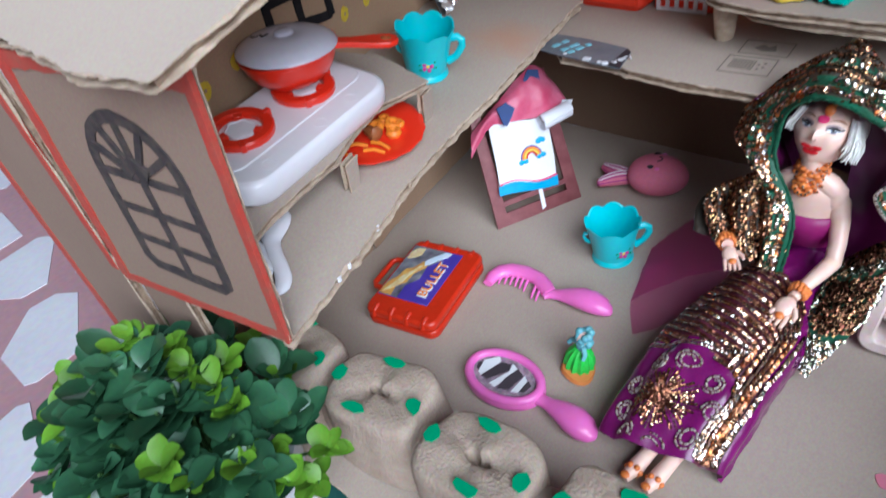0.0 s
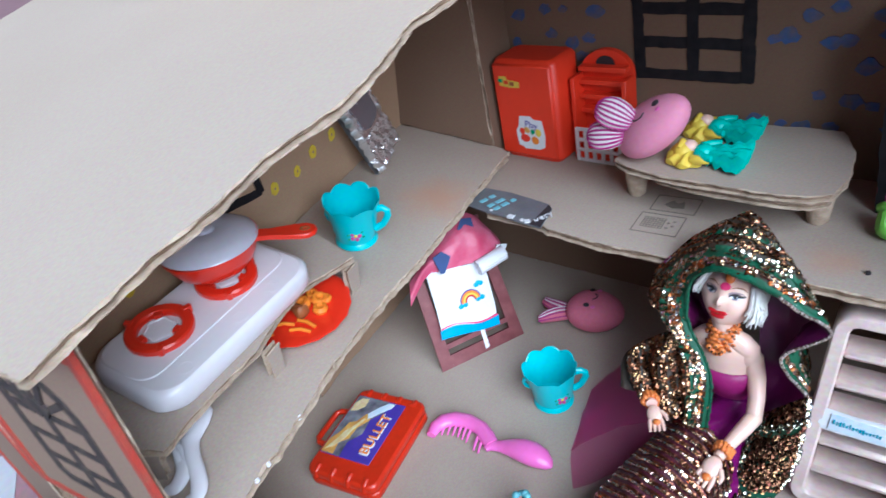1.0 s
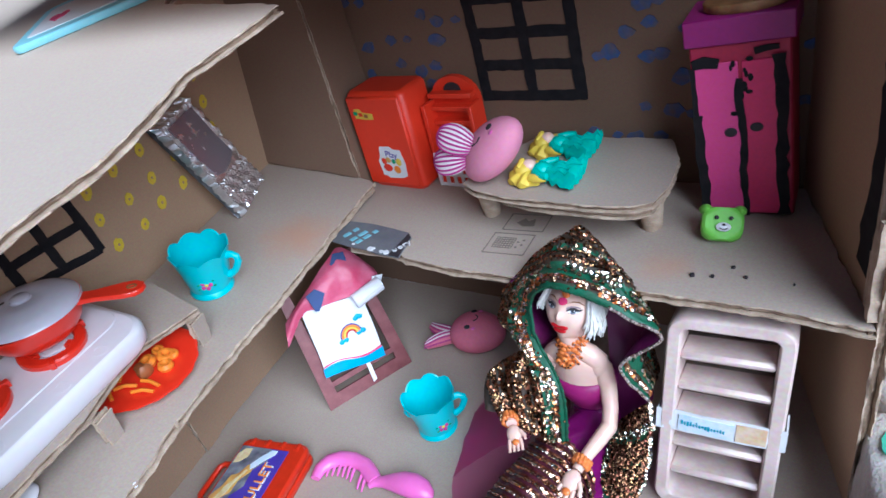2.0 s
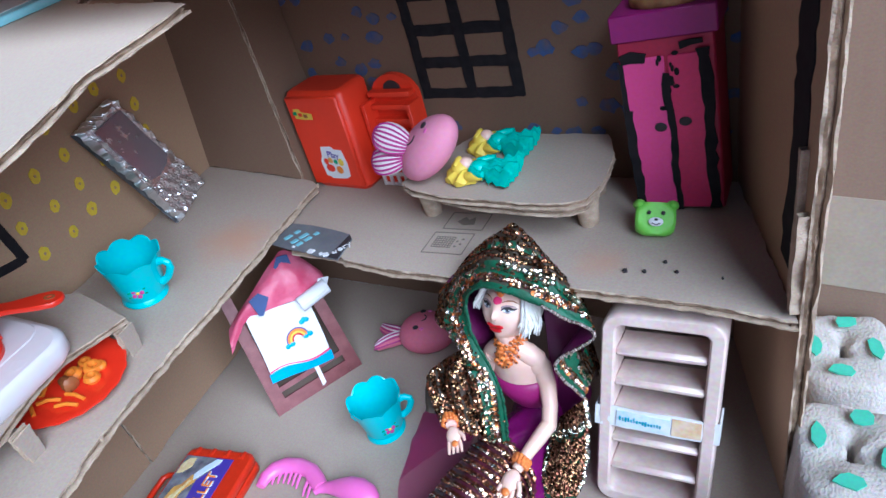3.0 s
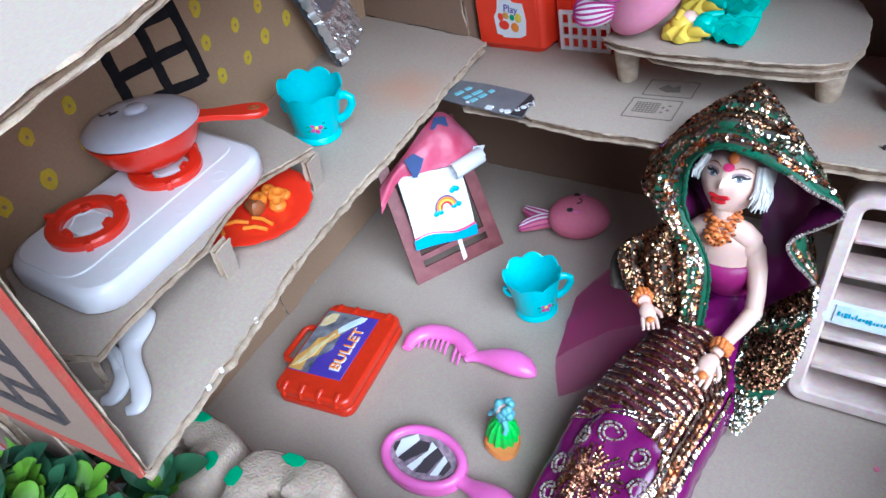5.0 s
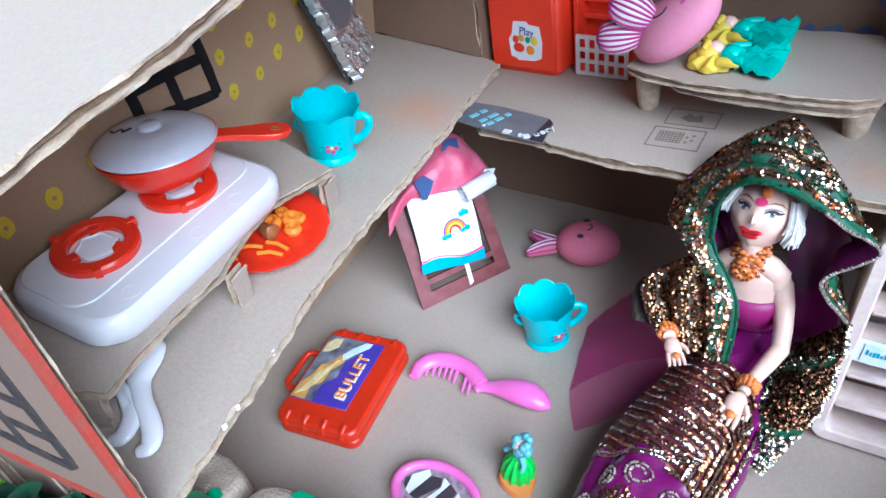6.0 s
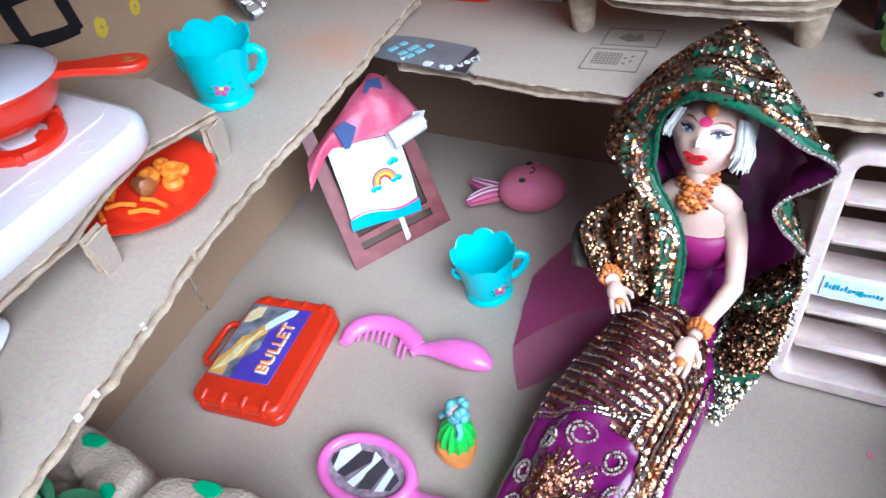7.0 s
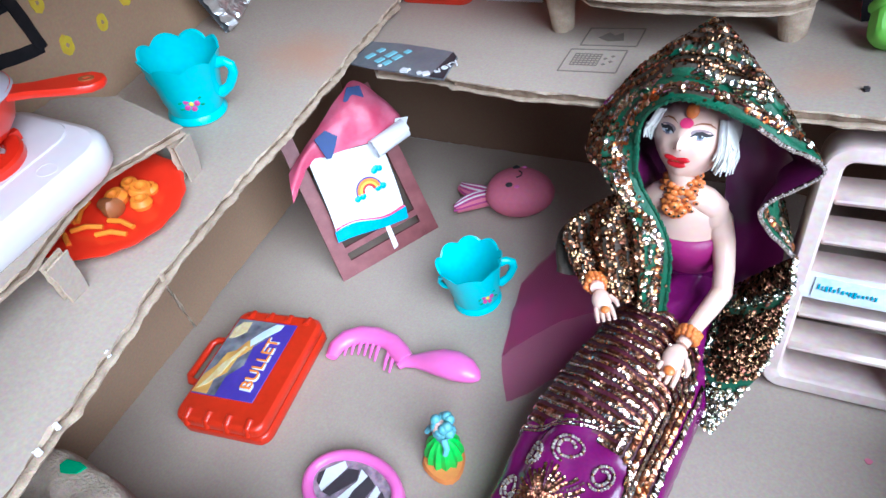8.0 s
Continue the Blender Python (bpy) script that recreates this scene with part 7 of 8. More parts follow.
# veil: hood, front fall and side fall in one cloth
net = [[(0.1707, -0.0010, 0.0405), (0.1700, 0.0050, 0.0700), (0.1570, 0.0150, 0.0870), (0.1545, 0.0165, 0.0975), (0.1570, 0.0175, 0.1140), (0.1700, 0.0160, 0.1225), (0.1877, 0.0190, 0.1145), (0.1985, 0.0215, 0.1060), (0.2112, 0.0230, 0.0970), (0.1962, 0.0120, 0.0866), (0.2080, 0.0095, 0.0722)],
       [(0.1615, -0.0060, 0.0475), (0.1560, 0.0010, 0.0770), (0.1480, 0.0125, 0.0850), (0.1362, 0.0190, 0.0990), (0.1430, 0.0340, 0.1120), (0.1625, 0.0350, 0.1245), (0.1830, 0.0360, 0.1195), (0.1975, 0.0300, 0.1085), (0.2065, 0.0310, 0.0975), (0.1985, 0.0320, 0.0840), (0.2050, 0.0280, 0.0660)],
       [(0.1450, -0.0085, 0.0560), (0.1335, 0.0050, 0.0710), (0.1545, 0.0250, 0.0835), (0.1425, 0.0350, 0.0985), (0.1520, 0.0460, 0.1135), (0.1640, 0.0490, 0.1250), (0.1715, 0.0480, 0.1305), (0.1870, 0.0460, 0.1130), (0.1980, 0.0460, 0.0940), (0.1970, 0.0500, 0.0750), (0.2020, 0.0440, 0.0560)],
       [(0.1262, 0.0000, 0.0500), (0.1270, 0.0160, 0.0590), (0.1550, 0.0380, 0.0660), (0.1545, 0.0540, 0.0600), (0.1560, 0.0610, 0.0600), (0.1640, 0.0630, 0.0620), (0.1720, 0.0630, 0.0620), (0.1800, 0.0620, 0.0600), (0.1900, 0.0600, 0.0560), (0.1960, 0.0570, 0.0480), (0.2000, 0.0450, 0.0440)]]
NU, NV = 132, 56
outer_sheet = sheet(net, NU, NV)
for j, r in enumerate(outer_sheet):
    for i, p in enumerate(r):
        u_, v_ = i / (NU - 1), j / (NV - 1)
        away = min(1.0, v_ * 5)
        p += Vector((0.5, -0.6, 0.8)).normalized() * away * (0.0016 * fold(85, p) + 0.0011 * abs(fold(170, p))) + Vector((0, -1, 0)) * 0.0007 * fold(260, p)
        # ruffles round the arm and on the strip beside the face
        lap = max(0.0, 1 - u_ / 0.20)
        p += Vector((-0.35, -0.75, 0.55)) * 0.0026 * lap ** 0.6 * math.sin(30 * v_ + 7 * u_) * min(1.0, v_ * 4)
        curl = math.exp(-((u_ - 0.30) / 0.07) ** 2) * min(1.0, v_ * 6)
        p += Vector((-0.7, -0.6, 0.2)) * 0.0013 * curl * math.sin(85 * u_ + 9 * v_)
        # long creases over the crown
        crown = math.exp(-((u_ - 0.56) / 0.16) ** 2) * math.sin(math.pi * min(1.0, v_ * 1.5))
        p += Vector((0, -0.3, 1)) * 0.0011 * crown * math.sin(34 * v_ + 6 * u_)
normals_ = []
for j in range(NV):
    row = []
    for i in range(NU):
        du = outer_sheet[j][min(i + 1, NU - 1)] - outer_sheet[j][max(i - 1, 0)]
        dv = outer_sheet[min(j + 1, NV - 1)][i] - outer_sheet[max(j - 1, 0)][i]
        nn = du.cross(dv).normalized()
        row.append(nn)
    normals_.append(row)
# one side of the whole sheet faces outward
c_ = Vector((0.172, 0.034, 0.075))
if sum(q.dot(p - c_) for r_, q_ in zip(outer_sheet, normals_) for p, q in zip(r_, q_)) < 0:
    normals_ = [[-q for q in q_] for q_ in normals_]
veil = thing("doll_veil", pose(0, 0, 0), "green and bronze sequined veil draped over the doll's head", "doll veil")
# how far each place lies from the border of the cloth
depth = [[0.0] * NU for _ in range(NV)]
for j in range(1, NV):
    for i in range(NU):
        depth[j][i] = depth[j - 1][i] + (outer_sheet[j][i] - outer_sheet[j - 1][i]).length


def veil_at(i, d):
    """The place and outward direction at column i (may be broken), a distance d from the border."""
    k = min(int(i), NU - 2)
    f_ = i - k
    res = []
    for c_ in (k, k + 1):
        j = 0
        while j < NV - 2 and depth[j + 1][c_] < d:
            j += 1
        step_ = max(1e-6, depth[j + 1][c_] - depth[j][c_])
        q_ = min(1.0, (d - depth[j][c_]) / step_)
        res.append((outer_sheet[j][c_].lerp(outer_sheet[j + 1][c_], q_), normals_[j][c_]))
    return res[0][0].lerp(res[1][0], f_), (res[0][1] * (1 - f_) + res[1][1] * f_).normalized()


g = Mesh()
rows_v = [[tuple(p) for p in r] for r in outer_sheet]
g.grid(rows_v, BROWN_NET)
g.slot(GREEN_NET)
for j in range(NV - 1):
    for i in range(NU - 1):
        d_ = depth[j][i] + 0.0016 * fold(70, outer_sheet[j][i])
        hood = i > NU * 0.36
        if d_ < 0.0040 or (0.0075 if hood else 0.0055) < d_ < (0.0160 if hood else 0.0125) or hood and 0.0250 < d_ < 0.0275:
            g.m[j * (NU - 1) + i] = 1
part("cloth", g, veil, smooth=60)
g = Mesh()
g.grid([[tuple(p - n_ * 0.0009) for p, n_ in zip(r, q)] for r, q in zip(outer_sheet, normals_)], SATIN_DARK)
part("lining", g, veil, "dark maroon satin lining", smooth=60)
seq = Mesh()
rv = random.Random(77)
# rows of sequins that follow the border: a row of large ones, spots on green, then close lines of copper
d0 = 0.0012
while d0 < 0.050:
    coarse = 0.0038 < d0 < 0.0170
    i = 0.0
    while i < NU - 1.01:
        p, nn = veil_at(i, d0)
        e_ = d0 + 0.0016 * fold(50, p) + 0.0007 * fold(150, p)
        gap, lean_ = 0.0011, 0.42
        if e_ < 0.0038:
            keep, mt, r_ = 0.05, GOLD, 0.0006
        elif e_ < 0.0076:
            keep, mt, r_, gap = 0.95, rv.choice([GOLD, GOLD, ORANGE_SEQUIN, SILVER, PINK_BEAD]), rv.uniform(0.0009, 0.00118), 0.0016
        elif i < NU * 0.36 and e_ < 0.0125:
            keep, mt, r_, gap = 0.62, rv.choice([SILVER, PALE_SEQUIN, PALE_SEQUIN, GOLD, OLD_GOLD]), rv.uniform(0.0008, 0.00110), 0.0015
        elif i < NU * 0.36:
            keep, mt, r_, gap = (0.92 if (d0 % 0.0040) < 0.0026 else 0.35), rv.choice([OLD_GOLD, OLD_GOLD, BRONZE, BRONZE, BROWN_SEQUIN, BROWN_SEQUIN, GOLD]), rv.uniform(0.0008, 0.00100), 0.0013
        elif e_ < 0.0096:
            keep, mt, r_ = 0.08, SILVER, 0.0007
        elif e_ < 0.0160:
            patch = fold(95, p) + 0.6 * fold(220, p)
            keep, mt, r_, gap = (0.93 if patch > -0.05 else 0.12), rv.choice([SILVER, SILVER, GOLD, PALE_SEQUIN, PALE_SEQUIN]), rv.uniform(0.0008, 0.00110), 0.0016
        elif 0.0250 < e_ < 0.0275:
            keep, mt, r_ = 0.30, rv.choice([SILVER, GOLD, PALE_SEQUIN]), 0.0010
        else:
            line_ = (d0 % 0.0027) < 0.00135
            keep, mt, r_ = (0.90, rv.choice([OLD_GOLD, OLD_GOLD, BRONZE, BROWN_SEQUIN, GOLD]), rv.uniform(0.00065, 0.00085)) if line_ else (0.30, rv.choice([BROWN_SEQUIN, BROWN_SEQUIN, DULL_COPPER]), rv.uniform(0.0005, 0.0007))
            lean_ = 0.32
        if rv.random() < keep and d0 < depth[NV - 1][int(i)]:
            disc(seq, p + nn * 0.0005, nn, r_, mt, rv, lean_)
        k = min(int(i), NU - 2)
        wide_ = (veil_at(k + 1, d0)[0] - veil_at(k, d0)[0]).length
        i += min(0.9, gap / max(wide_, 0.0006))
    d0 += 0.00175 if coarse else 0.00135
part("sequin_trim", seq, veil, "dense bronze, gold and silver sequins", smooth=0, kind="stuff")
trim = Mesh()
for i in range(0, NU * 4):
    f = i / 4
    k = min(int(f), NU - 2)
    p = outer_sheet[0][k].lerp(outer_sheet[0][k + 1], f - k)
    if k > NU * 0.62:
        trim.ball(p, (0.00075, 0.00075, 0.00075), rv.choice([SILVER, SILVER, BEAD_ROPE]), n=6, rings=4)
    else:
        d_ = Vector((rv.uniform(-0.0010, 0.0010), -0.0006, -0.0018 * rv.uniform(0.2, 1.2))) * (0.45 if k > NU * 0.36 else 1.0)
        trim.tube([p, p + d_ * 0.6, p + d_], [0.0009, 0.0006, 0.0003], GREEN_NET, n=5)
part("edge_trim", trim, veil, "silver bead edging and green fringe", kind="stuff")
# the fall of the veil that hangs beside the arm to the floor
fall_net = [[(0.1925, 0.0150, 0.0480), (0.1885, 0.0090, 0.0395), (0.1862, -0.0010, 0.0290), (0.1868, -0.0175, 0.0095)],
            [(0.2010, 0.0120, 0.0610), (0.1990, 0.0050, 0.0480), (0.1965, -0.0070, 0.0300), (0.1905, -0.0205, 0.0070)],
            [(0.2085, 0.0095, 0.0722), (0.2100, 0.0050, 0.0580), (0.2080, -0.0050, 0.0345), (0.1950, -0.0215, 0.0050)]]
fs = sheet(fall_net, 34, 14)
for r in fs:
    for p in r:
        p += Vector((0.6, -0.6, 0.4)) * 0.0016 * fold(150, p)
g = Mesh()
g.grid([[tuple(p) for p in r] for r in fs], GREEN_NET)
g.grid([[tuple(p - Vector((0.4, -0.4, 0.3)) * 0.001) for p in reversed(r)] for r in fs], SATIN_DARK)
part("side_fall", g, veil, "sequined side fall", smooth=60)
seq = Mesh()
for k in range(2600):
    fu, fv = rv.uniform(0, 32.99), rv.uniform(0, 12.99)
    i, j = int(fu), int(fv)
    p = fs[j][i].lerp(fs[j][i + 1], fu - i).lerp(fs[j + 1][i].lerp(fs[j + 1][i + 1], fu - i), fv - j)
    nn = Vector((0.45, -0.75, 0.5)).normalized()
    v, u = fv / 13, fu / 33
    mt = rv.choice([SILVER, SILVER, PALE_SEQUIN, GOLD]) if (v < 0.10 or v > 0.95 or u > 0.78 or 0.24 < u < 0.30) else rv.choice([OLD_GOLD, BROWN_SEQUIN, DULL_COPPER, BRONZE, BROWN_SEQUIN])
    if (0.10 < v < 0.17 or 0.74 < u < 0.80 or 0.30 < u < 0.37) and rv.random() < 0.85:
        continue
    disc(seq, p + nn * 0.0008, nn, rv.uniform(0.0007, 0.0010), mt, rv, 0.3)
part("sequin_trim", seq, veil, "bronze and silver sequins", smooth=0, kind="stuff")

panel = sheet([[(0.1800, 0.0440, 0.1000), (0.1920, 0.0420, 0.0980), (0.2040, 0.0330, 0.0900)], [(0.1820, 0.0350, 0.0680), (0.1920, 0.0370, 0.0650), (0.2000, 0.0310, 0.0700)], [(0.1840, 0.0310, 0.0380), (0.1930, 0.0290, 0.0400), (0.2050, 0.0230, 0.0570)], [(0.1850, 0.0180, 0.0040), (0.1890, 0.0060, 0.0180), (0.1960, 0.0070, 0.0440)]], 22, 24)
g = Mesh()
g.grid([[tuple(p + Vector((0.3, -1, 0.2)) * 0.0016 * fold(90, p)) for p in r] for r in panel], SATIN_DARK)
g.grid([[tuple(p + Vector((0, 0.0012, 0))) for p in reversed(r)] for r in panel], SATIN_DARK)
part("inner_panel", g, veil, "purple satin lining behind the arm", smooth=60)

pin = Mesh()
pin.tube([(0.1745, 0.0015, 0.0400), (0.1800, -0.0030, 0.0330), (0.1815, -0.0040, 0.0315)], [0.0006, 0.0006, 0.0003], WHITE_PLASTIC, n=8)
single("hair_pin", pin, pose(0, 0, 0), "thin white plastic pin stuck in the doll's clothes", "pin")

tl = Mesh()
under = [[(0.0930, 0.0305, 0.0010), (0.1030, 0.0410, 0.0110), (0.1190, 0.0490, 0.0260), (0.1480, 0.0450, 0.0450)], [(0.0995, 0.0030, 0.0008), (0.1090, 0.0080, 0.0090), (0.1260, 0.0130, 0.0220), (0.1500, 0.0090, 0.0360)],
         [(0.1045, -0.0170, 0.0008), (0.1130, -0.0130, 0.0050), (0.1260, -0.0090, 0.0130), (0.1460, -0.0060, 0.0260)], [(0.1160, -0.0365, 0.0008), (0.1220, -0.0320, 0.0030), (0.1300, -0.0260, 0.0080), (0.1430, -0.0210, 0.0160)]]
folded = under[:2] + [[(0.1042, -0.0165, 0.0012), (0.1150, -0.0050, 0.0075), (0.1300, 0.0000, 0.0180), (0.1480, 0.0000, 0.0310)]]
for net_, over, amount in ((under, 0.0, 0.0022), (folded, 0.0016, 0.0026)):
    tl.grid([[(p.x, p.y, max(0.0006, p.z + over * min(1.0, p.z * 300) + amount * fold(60, p) + 0.0010 * fold(160, p))) for p in r] for r in sheet(net_, 44, 36)], TULLE)
single("tulle_scarf", tl, pose(0, 0, 0), "sheer purple tulle cloth trailing from the doll's skirt", "cloth", smooth=60)

# ---- ladder-like rack against the bedroom floor ----
la, lb, lt = Vector((0.2055, 0.0135, 0.0010)), Vector((0.2560, 0.0165, 0.0010)), Vector((0.2105, 0.0400, 0.0970))
lx_ = (lb - la).normalized()
ly_ = (lt - la - lx_ * (lt - la).dot(lx_)).normalized()
lz_ = lx_.cross(ly_)
LM = Matrix(((lx_.x, ly_.x, lz_.x, la.x), (lx_.y, ly_.y, lz_.y, la.y), (lx_.z, ly_.z, lz_.z, la.z), (0, 0, 0, 1)))
lad = thing("toy_ladder", LM, "pale pink slatted plastic rack leaning against the upper floor", "toy rack")
LW_, LH_ = (lb - la).length, 0.100


def sideways(p):
    """The hand-made rack is a little askew."""
    return (p[0] + 0.062 * p[1], p[1] + 0.0005 * noise.noise(Vector((p[0] * 90, p[1] * 90, 4))), p[2] + 0.0005 * noise.noise(Vector((p[0] * 70, p[1] * 70, 1))))


g = Mesh()
outline = [(LW_ / 2 + x, LH_ / 2 + y) for x, y in rounded(LW_, LH_, 0.0075)]
inner_ = [(LW_ / 2 + x, LH_ / 2 + y) for x, y in rounded(LW_ - 0.0130, LH_ - 0.0120, 0.0030)]
loops = []
for sc, z in ((0.0, -0.0165), (0.0, 0.0028), (0.06, 0.0040), (0.16, 0.0046), (0.84, 0.0046), (0.94, 0.0040), (1.0, 0.0028), (1.0, -0.0160)):
    loops.append([(a_[0] + (b_[0] - a_[0]) * sc, a_[1] + (b_[1] - a_[1]) * sc, z) for a_, b_ in zip(outline, inner_)])
g.grid(loops, BLUSH, wrap=True)
g.v = [sideways(p) for p in g.v]
part("frame", g, lad)
for k in range(1, 6):
    y = 0.0038 + k * (LH_ - 0.0076) / 6
    g = Mesh()
    g.box((LW_ / 2, y, -0.0062), (LW_ - 0.0115, 0.0040, 0.0196), BLUSH, pose(0, 0, 0), bevel=0.0015)
    g.v = [sideways(p) for p in g.v]
    part("slat", g, lad)
g = Mesh()
wave = [[(x, y, 0.0046 + 0.0003 * noise.noise(Vector((x * 300, y * 300, 0)))) for x in np.linspace(-0.0008, LW_ + 0.0008, 40)] for y in np.linspace(0.0425, 0.0530, 10)]
g.grid(wave, STICKER)
g.grid([[(x, y, z - 0.0005) for x, y, z in reversed(r)] for r in wave], STICKER)
for x in (-0.0010, LW_ + 0.0010):
    g.box((x, 0.0478, -0.002), (0.0008, 0.0104, 0.0132), STICKER)
g.v = [sideways(p) for p in g.v]
tp_ = part("label_tape", g, lad, "glossy label tape with pale blue print")
g = Mesh()
g.box((LW_ * 0.38, 0.0478, 0.0049), (LW_ * 0.46, 0.0078, 0.0004), STICKER_BLUE, pose(0, 0, 0, 0, 0, -1))
g.v = [sideways(p) for p in g.v]
part("print_block", g, tp_, "pale blue print")
g = Mesh()
rb_ = random.Random(12)
for k in range(15):
    g.box((LW_ * 0.20 + k * 0.00125, 0.0482 - 0.0001 * k + rb_.uniform(-0.0004, 0.0004), 0.0053), (rb_.uniform(0.0004, 0.0009), rb_.uniform(0.0010, 0.0026), 0.0003), CYAN_INK, pose(0, 0, 0, 0, 0, 0))
g.v = [sideways(p) for p in g.v]
part("print_bar", g, tp_, "blue printed bars")
g = Mesh()
g.box((LW_ * 0.76, 0.0478, 0.0049), (LW_ * 0.24, 0.0085, 0.0004), TAN_PRINT)
g.v = [sideways(p) for p in g.v]
part("print_block", g, tp_, "tan print")


# ---- egg-carton fences ----
def egg_row(name, m, count, pitch, height, radius, pulp, leaf_mat, leaf_spots, label, seed, narrow=1.0):
    """Moulded pulp cups in a row, joined by saddles, with leaf cuttings stuck on."""
    fence = thing(name, m, label, "fence", "egg carton fences")
    rn = random.Random(seed)

    def rough(mesh, off):
        for i, p in enumerate(mesh.v):
            q = Vector(p) + Vector((off, seed, 0))
            d_ = Vector((p[0], p[1], 0)).normalized() if abs(p[0]) + abs(p[1]) > 1e-5 else Vector((0, 0, 0))
            k_ = 0.0012 * noise.noise(q * 60) + 0.0007 * abs(noise.noise(q * 150)) + 0.0003 * noise.noise(q * 330)
            mesh.v[i] = (p[0] + d_.x * k_, p[1] + d_.y * k_, max(0.0, p[2] + 0.8 * k_))

    for k in range(count):
        g = Mesh()
        R = radius
        prof = [(R * 1.08, 0.0), (R * 1.05, height * 0.3), (R * 1.02, height * 0.6), (R * 0.995, height * 0.86), (R * 0.97, height * 0.94), (R * 0.93, height * 0.98), (R * 0.86, height * 0.998), (R * 0.66, height * 1.0), (R * 0.50, height * 1.0), (R * 0.36, height * 0.995), (R * 0.22, height * 0.985), (R * 0.14, height * 0.95), (R * 0.10, height * 0.82), (0.0, height * 0.78)]
        ph = rn.uniform(0, 6)
        g.lathe(prof, pulp, n=56, shape=lambda a, i: (((abs(math.cos(a)) ** 4 + abs(math.sin(a)) ** 4) ** -0.25 * 0.93 + 0.025 * math.sin(3 * a + ph)) if i < 9 else 1.0 + 0.45 * math.cos(2 * a), 0.0010 * math.sin(3 * a + ph)), close=False)
        rough(g, k)
        cob = part("cup", g, fence)
        cob.matrix_basis = pose(k * pitch, 0.003 * math.sin(k * 2.0), 0, 0, 0, rn.uniform(-6, 6)) @ Matrix.Diagonal((1, narrow, 1, 1))
        for ang, dist, size in leaf_spots:
            l_ = Mesh()
            a = radians(ang + rn.uniform(-14, 14))
            pts = [(-1.0, -0.25), (-0.75, 0.35), (-0.1, 0.55), (0.7, 0.5), (1.0, 0.0), (0.6, -0.5), (-0.4, -0.55)]
            l_.prism([(size * x * rn.uniform(0.8, 1.2), size * y * rn.uniform(0.8, 1.2)) for x, y in pts], 0, 0.0008, leaf_mat)
            lob_ = part("leaf_cutting", l_, cob, "green leaf-shaped patch")
            lob_.matrix_basis = pose(dist * R * math.cos(a), dist * R * math.sin(a), height * 1.003 + 0.0012, 0, 0, rn.uniform(0, 180) if narrow == 1.0 else ang + 90 + rn.uniform(-12, 12))
        if k < count - 1:
            b_ = Mesh()
            b_.ball((pitch / 2, 0, 0), (pitch * 0.42, R * 0.62 * narrow, height * 0.80), pulp, n=30, rings=20, bend=lambda p: Vector((p.x, p.y, max(0.0, p.z) ** 0.6)))
            rough(b_, k + 20)
            bo = part("bridge", b_, fence)
            bo.matrix_basis = pose(k * pitch, 0, 0)
    return fence


egg_row("egg_carton_fence", pose(-0.0022, -0.1610, 0.0, 0, 0, 3.3), 4, 0.0578, 0.0425, 0.0275, PULP, GREEN_PAINT, ((4, 0.76, 0.0056), (95, 0.68, 0.0060), (180, 0.78, 0.0058), (272, 0.68, 0.0058)), "brown egg-carton cups with green leaf cuttings along the floor edge", 3, 0.75)
egg_row("egg_carton_fence", pose(0.3025, 0.0890, 0.0, 0, 0, -88.5), 4, 0.0575, 0.0490, 0.0265, PULP_PALE, MINT_PAINT, ((0, 0.62, 0.0062), (90, 0.55, 0.0062), (180, 0.62, 0.0062), (270, 0.55, 0.0062)), "pale egg-carton cups with mint green patches outside the side wall", 8, 0.80)

strip = Mesh()
board([(0, -0.006), (0.17, -0.007), (0.171, 0.007), (0.0, 0.0065)], 0.0024, material("dark green card", (0.010, 0.075, 0.062), 0.6, dark=(0.008, 0.05, 0.045), blotch=60.0, mix=0.8), mesh=strip, seed=61)
single("green_strip", strip, pose(0.005, -0.1930, -0.0030, 0, 0, 3), "dark green card strip lying along the fence foot", "card strip")

# ---- artificial plant by the front wall ----
plant = thing("artificial_plant", pose(0.002, -0.2235, -0.0055), "bushy artificial plant with dark green and lime leaves", "plant")
g = Mesh()
g.lathe([(0.036, 0.0), (0.040, 0.003), (0.044, 0.030), (0.0455, 0.031), (0.0455, 0.036), (0.042, 0.036), (0.038, 0.026), (0.0, 0.025)], POT, n=40, close=False)
part("pot", g, plant, "small white pot")
rp = random.Random(10)
stems, leaves = Mesh(), {LEAF: Mesh(), LEAF_LIME: Mesh()}


def leaf(mesh, mat, p, d, length, width, droop):
    """A folded oval leaf."""
    d = d.normalized()
    side = d.cross(Vector((0, 0, 1)))
    side = side.normalized() if side.length > 1e-3 else Vector((1, 0, 0))
    up = side.cross(d).normalized()
    rows_ = []
    for k in range(8):
        f = k / 7
        c_ = p + d * length * f - Vector((0, 0, 1)) * droop * length * f * f
        w = width * 1.12 * max(0.02, math.sin(math.pi * (0.02 + 0.97 * f ** 1.15))) ** 0.55
        rows_.append([tuple(c_ - side * w + up * w * 0.35), tuple(c_), tuple(c_ + side * w + up * w * 0.35)])
    mesh.grid(rows_, mat)


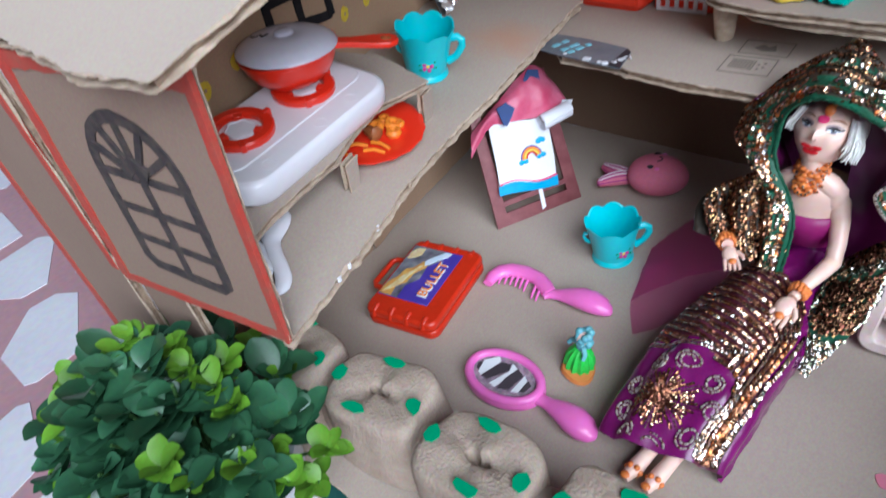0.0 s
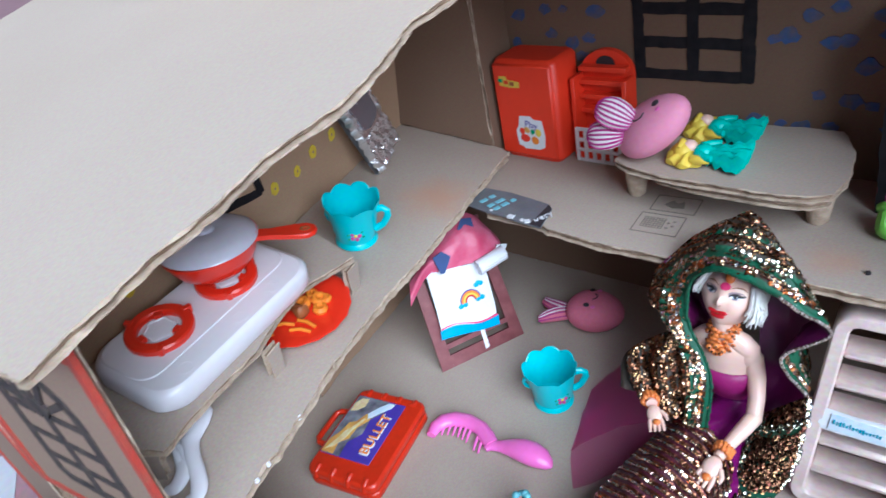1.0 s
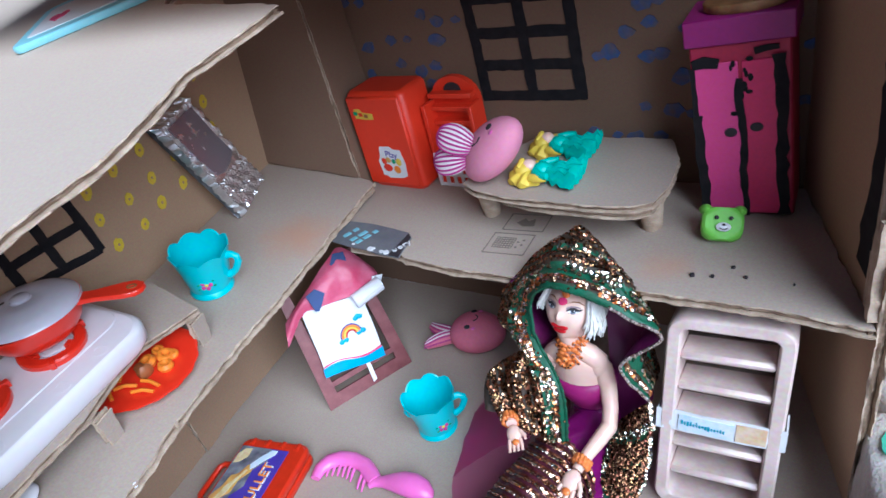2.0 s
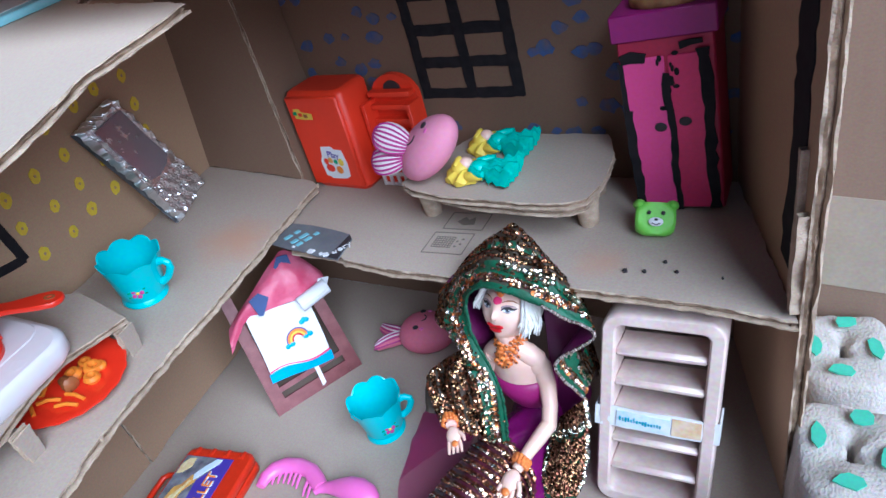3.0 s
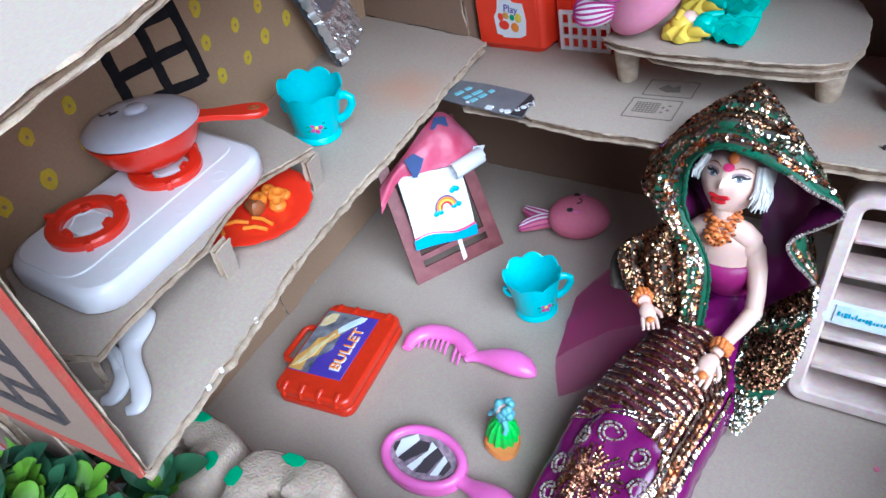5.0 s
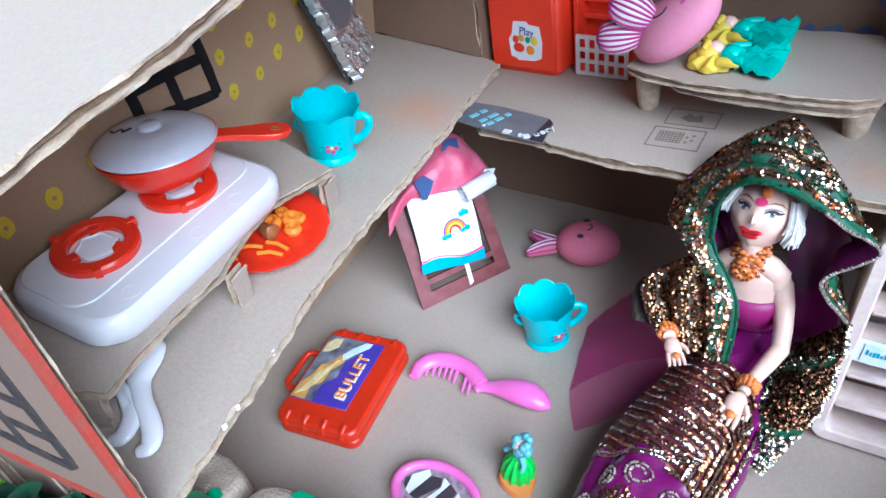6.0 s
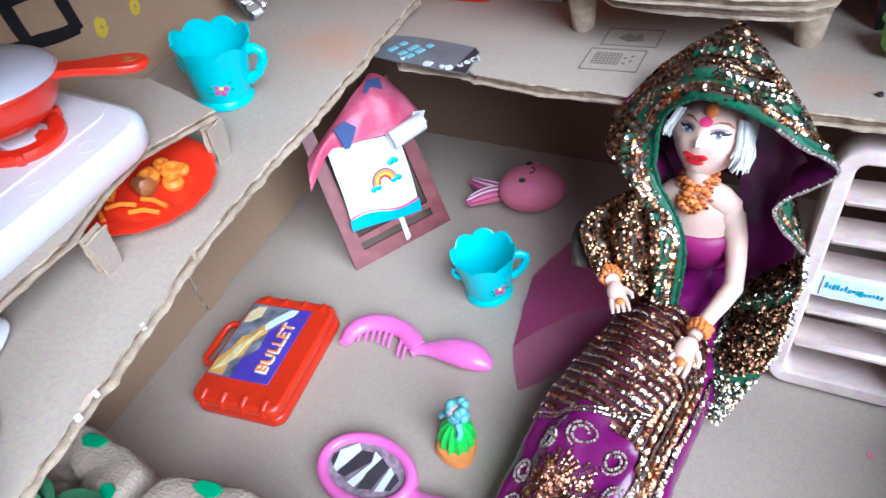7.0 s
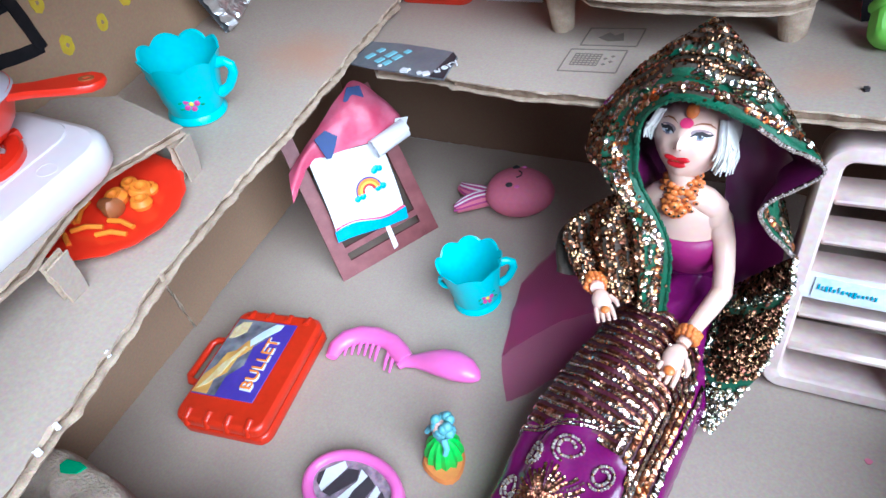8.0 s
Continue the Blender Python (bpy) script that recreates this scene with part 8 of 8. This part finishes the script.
for k in range(112):
    a = rp.uniform(0, 2 * math.pi)
    spread = rp.uniform(0.0, 1.0) ** 0.6
    end = Vector((0.074 * spread * math.cos(a), 0.056 * spread * math.sin(a), 0.096 - 0.050 * spread ** 2 + rp.uniform(-0.012, 0.008)))
    mid = Vector((end.x * 0.4, end.y * 0.4, end.z * 0.62))
    stems.tube([(0.004 * math.cos(a), 0.004 * math.sin(a), 0.024), mid, end], [0.0011, 0.0009, 0.0007], STEM, n=6)
    lime = rp.random() < 0.42
    mat = LEAF_LIME if lime else LEAF
    for j in range(11 if lime else 8):
        f = rp.uniform(0.8, 1.05) if lime else rp.uniform(0.45, 1.0)
        p = mid.lerp(end, f)
        b = rp.uniform(0, 2 * math.pi)
        d = Vector((math.cos(b), math.sin(b), rp.uniform(-0.1, 0.9)))
        d += 0.6 * (end - mid).normalized()
        ln_ = rp.uniform(0.008, 0.013) if lime else rp.uniform(0.011, 0.022)
        leaf(leaves[mat], mat, p, d, ln_, ln_ * rp.uniform(0.26, 0.36), rp.uniform(0.0, 0.4))
part("stems", stems, plant, kind="stuff")
part("dark_leaves", leaves[LEAF], plant, "dark green oval leaves", smooth=60, kind="stuff")
part("lime_leaves", leaves[LEAF_LIME], plant, "lime green small leaves", smooth=60, kind="stuff")

# ---- outside: tiled ground ----
ground = Mesh()
ground.box((0, 0, -0.0215), (60, 60, 0.03), MORTAR, bevel=0.001)
ground_ob = single("ground", ground, pose(0, 0, 0), "mauve pink painted floor with white marble chips", "floor", kind="structure")


def clip(poly, nx, ny, d):
    """The part of a polygon on the near side of a line."""
    res = []
    for i, p in enumerate(poly):
        q = poly[(i + 1) % len(poly)]
        a, b = nx * p[0] + ny * p[1] - d, nx * q[0] + ny * q[1] - d
        if a <= 0:
            res.append(p)
        if a * b < 0:
            t = a / (a - b)
            res.append((p[0] + (q[0] - p[0]) * t, p[1] + (q[1] - p[1]) * t))
    return res


rt = random.Random(12)
seeds = [(-0.70 + i * 0.082 + rt.uniform(-0.034, 0.034), -0.80 + j * 0.082 + rt.uniform(-0.034, 0.034)) for i in range(17) for j in range(19)]
for i, s in enumerate(seeds):
    if -0.02 < s[0] < 0.36 and -0.16 < s[1] < 0.2:
        continue
    poly = [(s[0] - 0.15, s[1] - 0.15), (s[0] + 0.15, s[1] - 0.15), (s[0] + 0.15, s[1] + 0.15), (s[0] - 0.15, s[1] + 0.15)]
    for j, o in enumerate(seeds):
        if j != i and abs(o[0] - s[0]) < 0.3 and abs(o[1] - s[1]) < 0.3:
            nx, ny = o[0] - s[0], o[1] - s[1]
            ln_ = math.hypot(nx, ny)
            gap = 0.0075 + 0.006 * abs(math.sin(37.0 * (s[0] + o[0]) + 53.0 * (s[1] + o[1])))
            poly = clip(poly, nx / ln_, ny / ln_, (nx * (s[0] + o[0]) + ny * (s[1] + o[1])) / 2 / ln_ - gap)
    if len(poly) < 3:
        continue
    t = Mesh()
    t.prism([(x - s[0], y - s[1]) for x, y in poly], -0.004, 0.0003, MARBLE)
    ob = new("marble_chip", t.data("marble_chip", 30))
    ob.parent = ground_ob
    ob.matrix_basis = pose(s[0], s[1], -0.0062)
